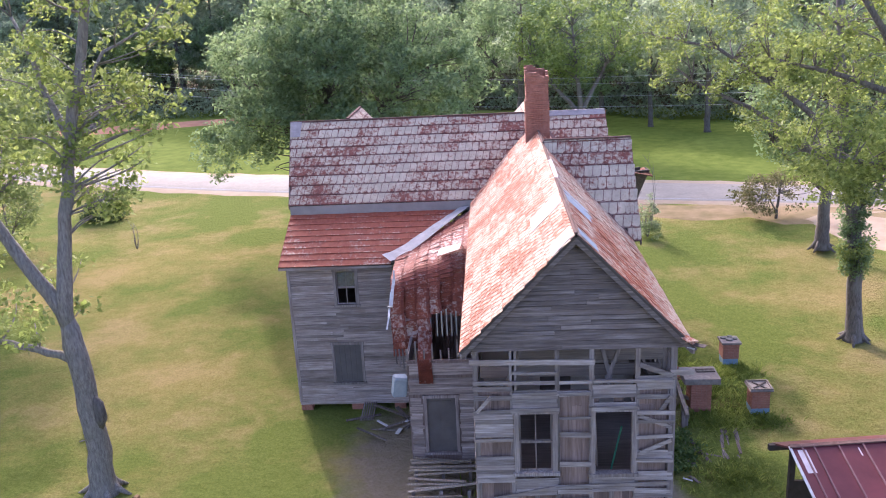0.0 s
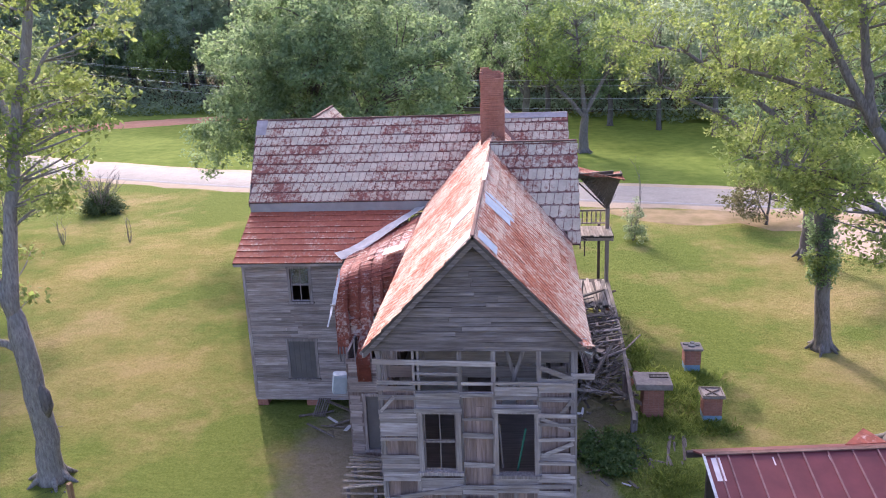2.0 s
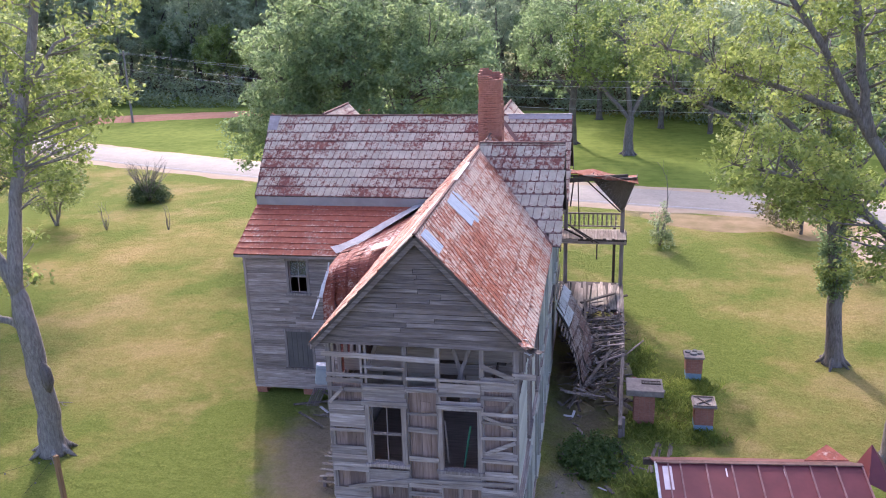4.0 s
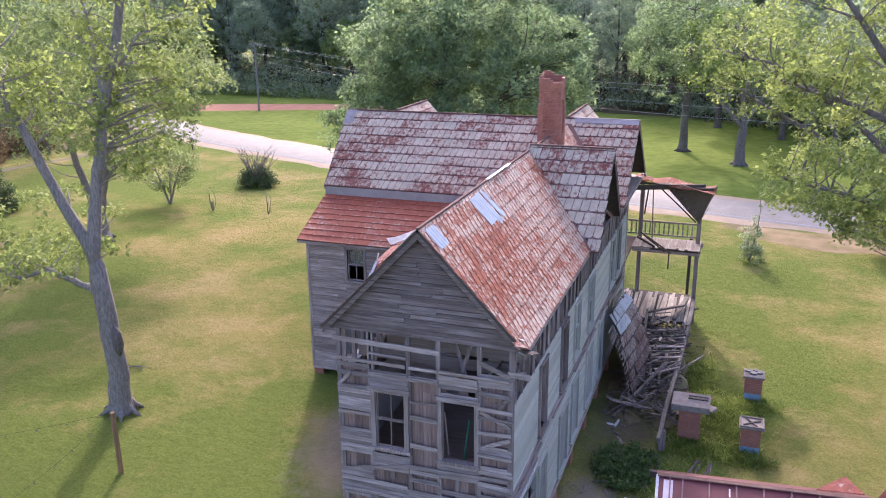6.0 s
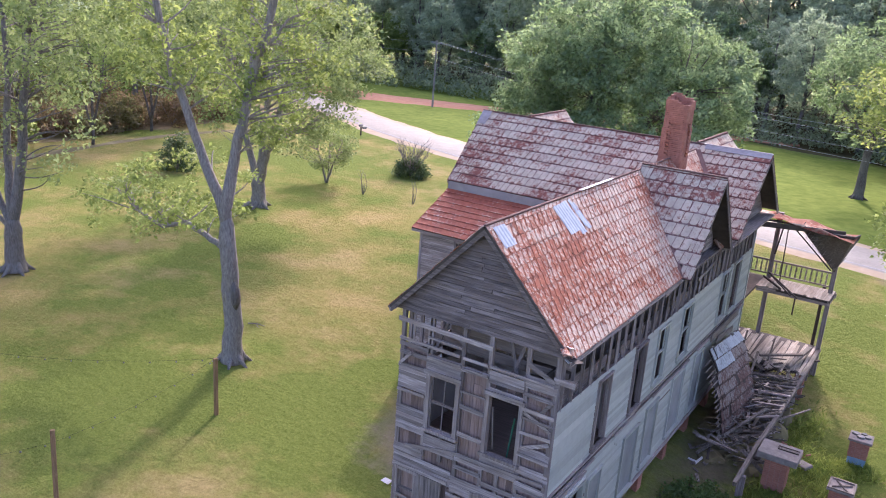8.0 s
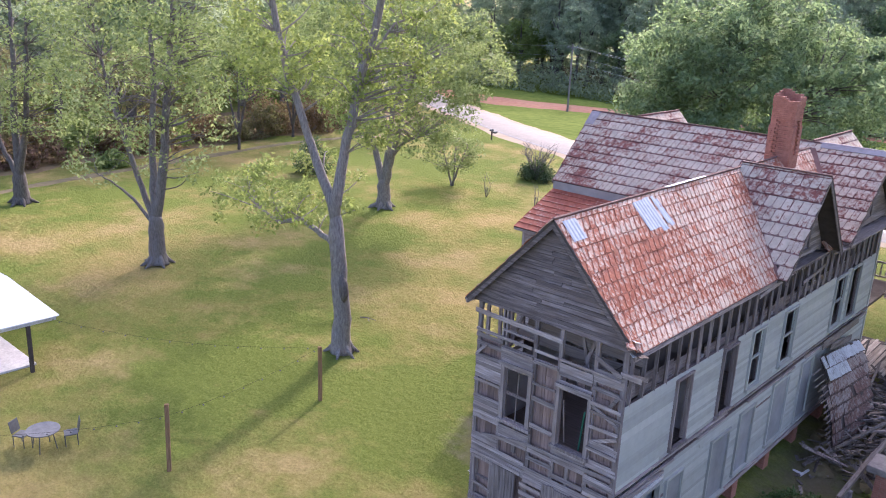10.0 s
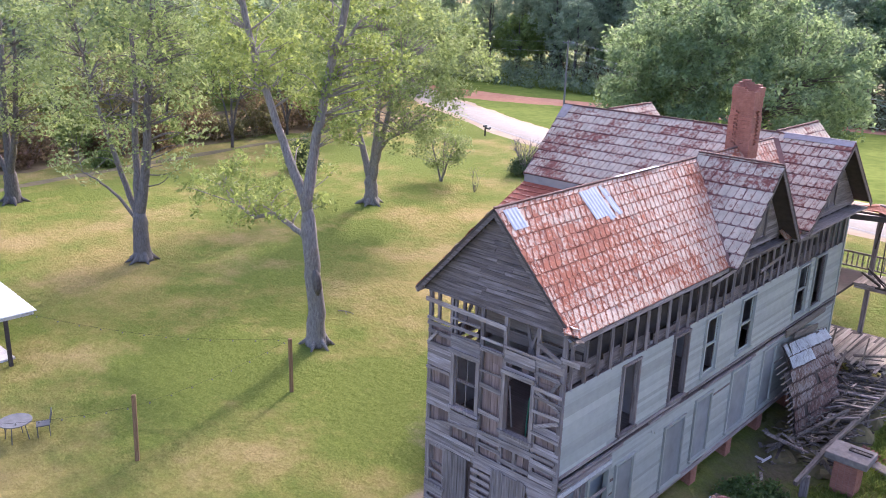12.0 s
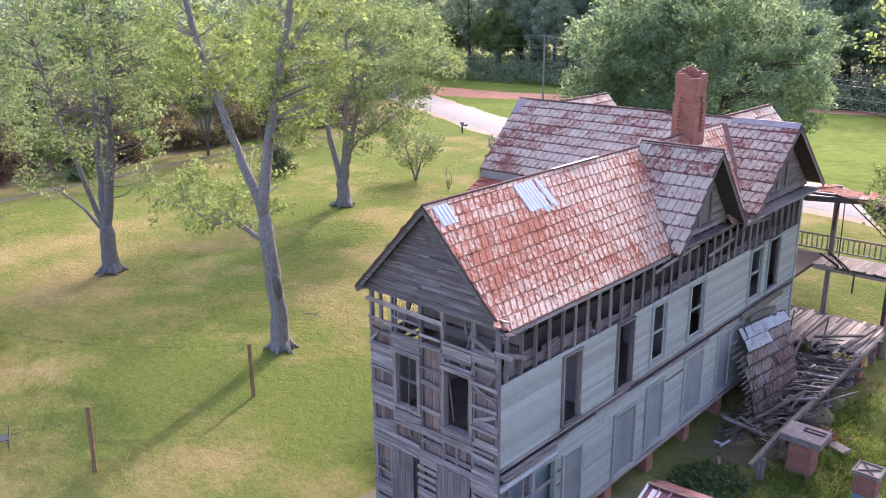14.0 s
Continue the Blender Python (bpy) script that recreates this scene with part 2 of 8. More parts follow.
pole_wood = plain("grey_pole_wood", (0.16, 0.145, 0.135), (0.28, 0.26, 0.25), 6.0, 0.9)
cover_board = plain("grey_boarding", (0.20, 0.20, 0.20), (0.34, 0.34, 0.335), 1.6, 0.85)
blue_grey = plain("blue_grey_boarding", (0.17, 0.20, 0.235), (0.28, 0.32, 0.36), 1.6, 0.8)
dull_board = plain("dull_brown_boarding", (0.075, 0.07, 0.07), (0.15, 0.135, 0.135), 1.6, 0.85)


def bark(name, a, b):
    s = Mat(name)
    f = s.noise(s.pos((5, 5, 1.2)), 3.0, 6.0, 0.7)
    c = s.noise(s.pos((1, 1, 1)), 0.9, 3.0, 0.5)
    col = s.mix(s.ramp(f, (0.32, 0.0), (0.68, 1.0)), a, b)
    col = s.mix(s.ramp(c, (0.45, 0.0), (0.75, 0.6)), col, (0.20, 0.19, 0.17))
    return s.finish(col, 0.92, 0.0, s.bump(f, 0.8, 0.05))


bark_grey = bark("grey_bark", (0.12, 0.105, 0.095), (0.33, 0.30, 0.275))
bark_limb = bark("limb_bark", (0.085, 0.072, 0.065), (0.23, 0.205, 0.19))
bark_dark = bark("dark_bark", (0.06, 0.05, 0.045), (0.17, 0.15, 0.135))


def leaf(name, a, b, c, through=0.45):
    """Leaves that let some of the light through; each leaf has its own tone."""
    s = Mat(name)
    r = s.node("ShaderNodeNewGeometry").outputs["Random Per Island"]
    n = s.ramp(s.noise(s.pos((1, 1, 1)), 0.8, 3.0, 0.5), (0.3, 0.0), (0.7, 1.0))
    k = s.math("ADD", s.math("MULTIPLY", r, 0.5), s.math("MULTIPLY", n, 0.5))
    col = s.ramp(k, (0.2, a), (0.5, b), (0.8, c))
    d = s.node("ShaderNodeBsdfPrincipled")
    s.put(d.inputs["Base Color"], col)
    s.put(d.inputs["Roughness"], 0.6)
    s.put(d.inputs["Specular IOR Level"], 0.2)
    t = s.node("ShaderNodeBsdfTranslucent")
    s.put(t.inputs["Color"], s.mix(0.35, col, (0.34, 0.42, 0.08)))
    m = s.node("ShaderNodeMixShader", Fac=through)
    s.t.links.new(d.outputs[0], m.inputs[1])
    s.t.links.new(t.outputs[0], m.inputs[2])
    s.t.links.new(m.outputs[0], s.out.inputs[0])
    return s.m


leaf_spring = leaf("spring_leaf", (0.125, 0.17, 0.055), (0.24, 0.305, 0.09), (0.39, 0.435, 0.15), 0.52)
leaf_mid = leaf("green_leaf", (0.12, 0.18, 0.06), (0.20, 0.28, 0.09), (0.32, 0.39, 0.14), 0.5)
# oak green lightened and blued, so part of the haze sits in the colour
leaf_oak = leaf("oak_leaf", (0.11, 0.175, 0.11), (0.19, 0.285, 0.17), (0.315, 0.42, 0.25), 0.64)
# haze of the distance is put into these greens: far paler than real leaves
leaf_wood_hazed = leaf("hazed_woodland_leaf", (0.30, 0.38, 0.30), (0.42, 0.50, 0.385), (0.54, 0.61, 0.46), 0.7)
leaf_grey = leaf("grey_green_leaf", (0.14, 0.19, 0.085), (0.24, 0.305, 0.13), (0.38, 0.44, 0.21), 0.53)
leaf_ever = leaf("bush_leaf", (0.035, 0.065, 0.035), (0.065, 0.11, 0.055), (0.12, 0.18, 0.09), 0.3)
# undergrowth greens raised for haze too, a darker step than the woods
leaf_under_hazed = leaf("hazed_undergrowth_leaf", (0.15, 0.20, 0.15), (0.24, 0.30, 0.215), (0.34, 0.41, 0.28), 0.6)
leaf_brown = leaf("brownish_leaf", (0.10, 0.085, 0.05), (0.18, 0.15, 0.085), (0.28, 0.24, 0.14), 0.4)
leaf_weed = leaf("weed_leaf", (0.035, 0.075, 0.03), (0.07, 0.13, 0.045), (0.13, 0.20, 0.07), 0.4)
leaf_red = leaf("dark_red_leaf", (0.095, 0.048, 0.045), (0.18, 0.095, 0.08), (0.28, 0.16, 0.12), 0.45)
leaf_pale = leaf("pale_sapling_leaf", (0.22, 0.28, 0.14), (0.38, 0.44, 0.25), (0.58, 0.62, 0.44), 0.45)
grass_tall = leaf("tall_grass", (0.085, 0.13, 0.03), (0.18, 0.24, 0.05), (0.33, 0.37, 0.09), 0.5)


def lawn():
    s = Mat("mown_lawn")
    p = s.pos((1, 1, 1))
    fine = s.noise(p, 9.0, 8.0, 0.85)
    tuft = s.noise(p, 1.1, 5.0, 0.6)
    broad = s.noise(p, 0.075, 3.0, 0.5)
    dry = s.noise(s.pos((1, 1, 1)), 0.22, 4.0, 0.55)
    green = s.mix(s.ramp(fine, (0.3, 0.0), (0.7, 1.0)), (0.10, 0.135, 0.028), (0.235, 0.28, 0.066))
    yellow = s.mix(s.ramp(fine, (0.3, 0.0), (0.7, 1.0)), (0.25, 0.195, 0.072), (0.48, 0.375, 0.155))
    soil = s.mix(fine, (0.30, 0.215, 0.11), (0.50, 0.38, 0.215))
    k = s.math("ADD", s.math("MULTIPLY", broad, 0.7), s.math("ADD", s.math("MULTIPLY", tuft, 0.18), s.math("MULTIPLY", dry, 0.5)))
    col = s.mix(s.ramp(k, (0.64, 0.0), (0.85, 1.0)), green, yellow)
    b = s.math("ADD", s.math("MULTIPLY", dry, 0.8), s.math("MULTIPLY", tuft, 0.2))
    col = s.mix(s.ramp(b, (0.53, 0.0), (0.70, 0.45)), col, soil)
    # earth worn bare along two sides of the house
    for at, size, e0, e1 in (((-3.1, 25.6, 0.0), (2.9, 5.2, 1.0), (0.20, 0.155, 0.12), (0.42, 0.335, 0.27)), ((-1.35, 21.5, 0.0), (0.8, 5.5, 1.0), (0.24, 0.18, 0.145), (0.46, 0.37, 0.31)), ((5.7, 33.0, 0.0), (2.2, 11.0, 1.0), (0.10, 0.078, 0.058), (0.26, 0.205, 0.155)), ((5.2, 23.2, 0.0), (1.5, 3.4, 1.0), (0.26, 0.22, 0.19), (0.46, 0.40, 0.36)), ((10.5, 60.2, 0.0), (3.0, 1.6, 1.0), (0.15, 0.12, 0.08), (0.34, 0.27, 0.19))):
        off = s.node("ShaderNodeVectorMath", {"operation": "SUBTRACT"})
        s.t.links.new(s.node("ShaderNodeNewGeometry").outputs["Position"], off.inputs[0])
        off.inputs[1].default_value = at
        rel = s.node("ShaderNodeVectorMath", {"operation": "DIVIDE"})
        s.t.links.new(off.outputs[0], rel.inputs[0])
        rel.inputs[1].default_value = size
        dist = s.node("ShaderNodeVectorMath", {"operation": "LENGTH"})
        s.t.links.new(rel.outputs[0], dist.inputs[0])
        worn = s.math("ADD", dist.outputs["Value"], s.math("MULTIPLY", s.math("SUBTRACT", tuft, 0.5), 0.9))
        col = s.mix(s.ramp(worn, (0.55, 0.85), (1.0, 0.0)), col, s.mix(fine, e0, e1))
    clump = s.noise(s.pos((1, 1, 1), 21.0), 2.6, 4.0, 0.6)
    col = s.mix(s.ramp(clump, (0.38, 0.40), (0.62, 0.0)), col, s.mix(1.0, col, (0.72, 0.78, 0.60), "MULTIPLY"))
    h = s.math("ADD", fine, s.math("MULTIPLY", clump, 1.6))
    return s.finish(col, 0.95, 0.0, s.bump(h, 1.0, 0.13), 0.03)


lawn_mat = lawn()
verge_mat = plain("roadside_grass", (0.10, 0.145, 0.022), (0.22, 0.265, 0.055), 0.9, 0.95, 0.0, 0.8, 0.03)
road_mat = plain("old_pale_asphalt", (0.26, 0.235, 0.20), (0.37, 0.335, 0.285), 5.0, 0.85, 0.0, 0.3, 0.2)
line_mat = plain("road_line_paint", (0.30, 0.295, 0.28), (0.42, 0.415, 0.40), 6.0, 0.85, 0.0, 0.3, 0.15)
drive_dirt = plain("trodden_earth", (0.15, 0.13, 0.05), (0.40, 0.285, 0.18), 0.7, 0.95, 0.0, 0.5, 0.05)
red_dirt = plain("red_clay", (0.36, 0.155, 0.09), (0.52, 0.27, 0.17), 1.2, 0.95)
sand_dirt = plain("sandy_dirt", (0.31, 0.23, 0.15), (0.47, 0.365, 0.26), 0.9, 0.95)
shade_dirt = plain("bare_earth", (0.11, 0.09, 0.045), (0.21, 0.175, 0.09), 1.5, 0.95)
litter_side = plain("dry_leaf_litter", (0.13, 0.095, 0.05), (0.30, 0.225, 0.125), 0.8, 0.95, 0.0, 0.5, 0.05)
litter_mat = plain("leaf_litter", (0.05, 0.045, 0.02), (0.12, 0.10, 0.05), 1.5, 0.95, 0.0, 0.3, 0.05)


def glass():
    s = Mat("old_window_glass")
    b = s.node("ShaderNodeBsdfPrincipled")
    s.put(b.inputs["Base Color"], (0.9, 0.93, 0.92))
    s.put(b.inputs["Roughness"], 0.05)
    s.put(b.inputs["Transmission Weight"], 0.9)
    s.put(b.inputs["IOR"], 1.45)
    s.t.links.new(b.outputs[0], s.out.inputs[0])
    return s.m


glass_mat = glass()


# ---------------------------------------------------------------- mesh tools
def world_of(ob):
    m = ob.matrix_basis.copy()
    while ob.parent:
        ob = ob.parent
        m = ob.matrix_basis @ m
    return m


def box(bm, lo, hi):
    """A box between two corners."""
    r = bmesh.ops.create_cube(bm, size=1.0)["verts"]
    bmesh.ops.scale(bm, vec=[b - a for a, b in zip(lo, hi)], verts=r)
    bmesh.ops.translate(bm, vec=[(a + b) / 2 for a, b in zip(lo, hi)], verts=r)
    return r


def beam(bm, p, q, w, h, roll=0.0):
    """A squared timber from p to q."""
    p, q = Vector(p), Vector(q)
    d = q - p
    r = bmesh.ops.create_cube(bm, size=1.0)["verts"]
    m = Matrix.Translation((p + q) / 2) @ d.to_track_quat("X", "Z").to_matrix().to_4x4() @ pose(0, 0, 0, roll) @ Matrix.Diagonal((d.length, w, h, 1))
    bmesh.ops.transform(bm, matrix=m, verts=r)
    return r


def tube(bm, pts, radii, sides=8):
    """A tapered tube along points."""
    rings = []
    pts = [Vector(p) for p in pts]
    for i, p in enumerate(pts):
        d = (pts[min(i + 1, len(pts) - 1)] - pts[max(i - 1, 0)]).normalized()
        a = d.orthogonal().normalized() if i == 0 else (rings[-1][1] - d * rings[-1][1].dot(d)).normalized()
        b = d.cross(a)
        ring = [bm.verts.new(p + radii[i] * (a * math.cos(2 * math.pi * k / sides) + b * math.sin(2 * math.pi * k / sides))) for k in range(sides)]
        rings.append((ring, a))
    for (r0, _), (r1, _) in zip(rings, rings[1:]):
        for k in range(sides):
            bm.faces.new((r0[k], r0[(k + 1) % sides], r1[(k + 1) % sides], r1[k]))
    bm.faces.new(list(reversed(rings[0][0])))
    bm.faces.new(rings[-1][0])


def prism(bm, poly, thick):
    """A plate: a polygon in space, given thickness against its normal."""
    n = Vector((0, 0, 0))
    pts = [Vector(p) for p in poly]
    for a, b in zip(pts, pts[1:] + pts[:1]):
        n += a.cross(b)
    n.normalize()
    top = [bm.verts.new(p) for p in pts]
    low = [bm.verts.new(p - n * thick) for p in pts]
    bm.faces.new(top)
    bm.faces.new(list(reversed(low)))
    for k in range(len(pts)):
        j = (k + 1) % len(pts)
        bm.faces.new((top[j], top[k], low[k], low[j]))


def thing(name, at, label, category, group="", kind=""):
    e = new(name)
    e.empty_display_size = 0.3
    e.matrix_basis = Matrix.Translation(at)
    return tagged(e, label, category, group, kind)


def mesh_of(bm, name, material, smooth=False):
    bmesh.ops.recalc_face_normals(bm, faces=bm.faces)
    me = bpy.data.meshes.new(name)
    bm.to_mesh(me)
    bm.free()
    me.materials.append(material)
    if smooth:
        me.polygons.foreach_set("use_smooth", [True] * len(me.polygons))
    return me


def part(name, bm, material, parent=None, label="", smooth=False):
    """Links a bmesh, drawn in world places, as one mesh object under a thing or a part."""
    c = Vector((0, 0, 0))
    for v in bm.verts:
        c += v.co
    c /= max(1, len(bm.verts))
    bmesh.ops.translate(bm, vec=-c, verts=bm.verts)
    ob = new(name, mesh_of(bm, name, material, smooth))
    place(ob, parent, Matrix.Translation(c))
    return tagged(ob, label)


def place(ob, parent, m):
    if parent:
        ob.parent = parent
        ob.matrix_basis = world_of(parent).inverted() @ m
    else:
        ob.matrix_basis = m
    return ob


def piece(name, mesh, parent, m):
    """One piece on a shared mesh."""
    return place(new(name, mesh), parent, m)


def axes(o, u, v):
    """The frame with its origin at o, x along u, y along v."""
    u, v = Vector(u).normalized(), Vector(v).normalized()
    w = u.cross(v)
    m = Matrix((u, v, w)).transposed().to_4x4()
    m.translation = Vector(o)
    return m


def boxes(name, material, parent, *pairs, label=""):
    bm = bmesh.new()
    for lo, hi in pairs:
        box(bm, lo, hi)
    return part(name, bm, material, parent, label)


def spans(a0, a1, holes):
    """The stretches of a0..a1 outside the holes."""
    out, at = [], a0
    for h0, h1 in sorted(holes):
        if h0 > at:
            out.append((at, min(h0, a1)))
        at = max(at, h1)
    if at < a1:
        out.append((at, a1))
    return [(a, b) for a, b in out if b - a > 0.03]


def wall_core(bm, axis, c0, c1, a0, a1, z0, z1, holes):
    """A wall from c0 to c1 in thickness, with openings (a, b, zlow, zhigh) through it."""
    cuts = sorted({a0, a1, *[min(max(v, a0), a1) for h in holes for v in h[:2]]})
    for a, b in zip(cuts, cuts[1:]):
        for lo, hi in spans(z0, z1, [(h[2], h[3]) for h in holes if h[0] < (a + b) / 2 < h[1]]):
            if axis == "x":
                box(bm, (a, c0, lo), (b, c1, hi))
            else:
                box(bm, (c0, a, lo), (c1, b, hi))


def clapboard():
    """A board one metre long, one high, one thick: thin above, thick below."""
    bm = bmesh.new()
    r = box(bm, (0, 0, 0), (1, 1, 1))
    for v in r:
        if v.co.z > 0.5 and v.co.y > 0.5:
            v.co.y = 0.35
    return bm


def siding(name, parent, material, o, u, out, length, z0, z1, step, holes, rng, gone=0.0, thick=0.03, ragged=0.0):
    """Courses of boards from z0 up to z1. u runs along the wall, out is away from it."""
    bm = clapboard()
    me = mesh_of(bm, name, material)
    u, out = Vector(u), Vector(out)
    z = z0
    while z < z1 - 0.02:
        top = min(z + step, z1)
        for a, b in spans(0, length, [(h[0], h[1]) for h in holes if h[2] < (z + top) / 2 < h[3]]):
            cut = [a, b]
            if b - a > 4:
                cut.insert(1, a + (b - a) * rng.uniform(0.3, 0.7))
            for s0, s1 in zip(cut, cut[1:]):
                if rng.random() < gone:
                    continue
                s0 += rng.random() * ragged
                s1 -= rng.random() * ragged
                if s1 - s0 < 0.05:
                    continue
                m = Matrix((u, out, Vector((0, 0, 1)))).transposed().to_4x4()
                m.translation = Vector(o) + u * s0 + Vector((0, 0, z + rng.uniform(-0.006, 0.006)))
                tilt = pose(0, 0, 0, rng.uniform(-1.2, 1.2), rng.uniform(-0.25, 0.25), 0)
                piece(name, me, parent, m @ tilt @ Matrix.Diagonal((s1 - s0 - 0.004, thick, (top - z) * rng.choice((0.84, 0.93, 1.0, 1.05, 1.1)), 1)))
        z += step


def shingle_mesh(name, material, w, h):
    """One pressed tin shingle: a bed with beads at its edges, its lower lip lifted, and raised tongues on it."""
    bed, tabs, gap, low, high, cut, slant = PRESSED[material.name]
    bm = bmesh.new()

    def lift(y):
        return 0.022 - 0.020 * y / h

    rows = []
    for y in (0.0, h):
        rows.append([bm.verts.new((x * w, y, lift(y) + up)) for x, up in ((0, 0.010), (0.03, 0.0), (0.97, 0.0), (1, 0.010))])
    lip = [bm.verts.new((v.co.x, 0.0, -0.004)) for v in rows[0]]
    for k in range(3):
        bm.faces.new((rows[0][k], rows[0][k + 1], rows[1][k + 1], rows[1][k]))
        bm.faces.new((lip[k], lip[k + 1], rows[0][k + 1], rows[0][k]))
    pitch = w / tabs
    for k in range(tabs):
        x0, x1 = (k + gap / 2) * pitch, (k + 1 - gap / 2) * pitch
        y0, y1, c = low * h, high * h, cut * pitch
        plan = [(x0 + c, y0), (x1 - c, y0), (x1, y0 + c), (x1, y1), (x0, y1), (x0, y0 + c)] if cut else [(x0, y0), (x1, y0), (x1, y1), (x0, y1)]
        plan = [(x + slant * pitch * (y - y0) / h * 4, y) for x, y in plan]
        top = [bm.verts.new((x, y, lift(y) + 0.010)) for x, y in plan]
        foot = [bm.verts.new((x + (0.006 if x > (x0 + x1) / 2 else -0.006), y, lift(y) + 0.001)) for x, y in plan]
        faces = [bm.faces.new(top)]
        for i in range(len(top)):
            j = (i + 1) % len(top)
            faces.append(bm.faces.new((foot[i], foot[j], top[j], top[i])))
        for f in faces:
            f.material_index = 1
    me = bpy.data.meshes.new(name)
    bm.to_mesh(me)
    bm.free()
    me.materials.append(bed)
    me.materials.append(material)
    return me


def shingles(parent, material, o, u, v, width, length, inside, rng, w=0.66, step=0.42, name="shingle", gone=0.0, left=lambda b: 0.0):
    """Courses of shingles over a slope; inside(a, b) tells where the slope goes on."""
    me = shingle_mesh(name, material, w, step + 0.05)
    frame_m = axes(o, u, v)
    b = 0.0
    row = 0
    while b < length - 0.08:
        h = min(1.0, (length - b) / (step + 0.05))
        a = -0.5 * w * (row % 2)
        while a < width - 0.02:
            if inside(a + w / 2, b + step / 2) and rng.random() >= gone:
                s0, s1 = max(a, left(b)), min(a + w, width)
                if s1 - s0 > 0.06:
                    m = frame_m @ pose(s0, b, 0.004 + rng.uniform(0, 0.006), rng.uniform(-0.5, 0.9), rng.uniform(-0.7, 0.7), rng.uniform(-0.5, 0.5))
                    piece(name, me, parent, m @ Matrix.Diagonal(((s1 - s0) / w, h, 1, 1)))
            a += w
        b += step
        row += 1


def ridge_cap(name, parent, p, q, material, w=0.16):
    bm = bmesh.new()
    beam(bm, p, q, w, 0.05)
    bmesh.ops.bevel(bm, geom=bm.edges[:], offset=0.015, segments=1, affect="EDGES")
    return part(name, bm, material, parent, "rusty metal ridge cap")


# ---------------------------------------------------------------- ground
def ease(f):
    f = min(1.0, max(0.0, f))
    return f * f * (3 - 2 * f)


def ground_z(x, y):
    """The lawn falls away beside the right wall of the house."""
    return -0.52 * ease((x - 2.6) / 3.0) * (1 - ease((y - 42) / 13)) * (1 - ease((x - 17) / 6)) * ease((y + 10) / 12)


def ground_sheet():
    bm = bmesh.new()
    xs = [-900, -400, -200, -120] + list(range(-90, 0, 3)) + list(range(0, 26, 1)) + list(range(27, 61, 3)) + [80, 120, 200, 400, 900]
    ys = [-400, -200, -80, -40] + list(range(-15, 136, 3)) + [160, 220, 400, 900, 1600]
    rows = [[bm.verts.new((x, y, ground_z(x, y))) for x in xs] for y in ys]
    for r0, r1 in zip(rows, rows[1:]):
        for k in range(len(xs) - 1):
            bm.faces.new((r0[k], r0[k + 1], r1[k + 1], r1[k]))
    return tagged(part("ground", bm, lawn_mat, smooth=True), "mown lawn with dry yellow patches", "ground", kind="structure")


ground_sheet()


def ribbon(name, pts, widths, z, material, label, category, wob=0.0, step=2.0, seed=1):
    """A strip of road or earth along points, each with its half width; z is its lift above the lawn."""
    rng = random.Random(seed)
    pts = [Vector((*p, 0)) for p in pts]
    line = []
    for i in range(len(pts) - 1):
        n = max(2, int((pts[i + 1] - pts[i]).length / step))
        for k in range(n):
            f = k / n
            p0, p1, p2, p3 = pts[max(i - 1, 0)], pts[i], pts[i + 1], pts[min(i + 2, len(pts) - 1)]
            p = 0.5 * (2 * p1 + (p2 - p0) * f + (2 * p0 - 5 * p1 + 4 * p2 - p3) * f * f + (3 * p1 - p0 - 3 * p2 + p3) * f ** 3)
            line.append((p, widths[i] * (1 - f) + widths[i + 1] * f))
    line.append((pts[-1], widths[-1]))
    bm = bmesh.new()
    prev = None
    for i, (p, w) in enumerate(line):
        d = (line[min(i + 1, len(line) - 1)][0] - line[max(i - 1, 0)][0]).normalized()
        n = Vector((-d.y, d.x, 0))
        a, b = w + rng.uniform(-wob, wob), w + rng.uniform(-wob, wob)
        row = [bm.verts.new(q) for q in (p + n * (a + 0.25) + Vector((0, 0, -0.05)), p + n * a + Vector((0, 0, z)), p + Vector((0, 0, z + 0.02)), p - n * b + Vector((0, 0, z)), p - n * (b + 0.25) + Vector((0, 0, -0.05)))]
        if prev:
            for k in range(4):
                bm.faces.new((prev[k], prev[k + 1], row[k + 1], row[k]))
        prev = row
    return tagged(part(name, bm, material, smooth=True), label, category, kind="structure")


ROAD = [(70, 50), (40, 57.5), (15.6, 63.4), (-2, 67.4), (-21.5, 72.2), (-43, 79.8), (-57, 86.5), (-75, 96), (-110, 118)]
ribbon("verge", [(x + 6, y + 22.5) for x, y in ROAD], [20.5] * 4 + [20, 19, 19, 19, 19], 0.03, verge_mat, "bright green roadside grass beyond the road", "grass", 0.6, seed=3)
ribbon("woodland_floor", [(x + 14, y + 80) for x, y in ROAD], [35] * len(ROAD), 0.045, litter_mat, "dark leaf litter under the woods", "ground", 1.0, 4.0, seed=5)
ribbon("road_shoulder", ROAD, [3.9] * len(ROAD), 0.035, sand_dirt, "sandy shoulder along the road", "road", 0.35, seed=7)
ribbon("road", ROAD, [2.75] * len(ROAD), 0.075, road_mat, "pale worn asphalt country road", "road", 0.03)
ribbon("road_line", [(x - 0.6, y - 2.35) for x, y in ROAD], [0.06] * len(ROAD), 0.092, line_mat, "faded white road edge line", "road line")
ribbon("red_dirt_road", [(-8, 121), (-20, 118), (-43, 112.5), (-58, 108), (-70, 104.5), (-92, 104)], [1.0, 2.0, 3.2, 3.5, 4.4, 5.0], 0.06, red_dirt, "red clay track beyond the grass", "dirt road", 0.4)
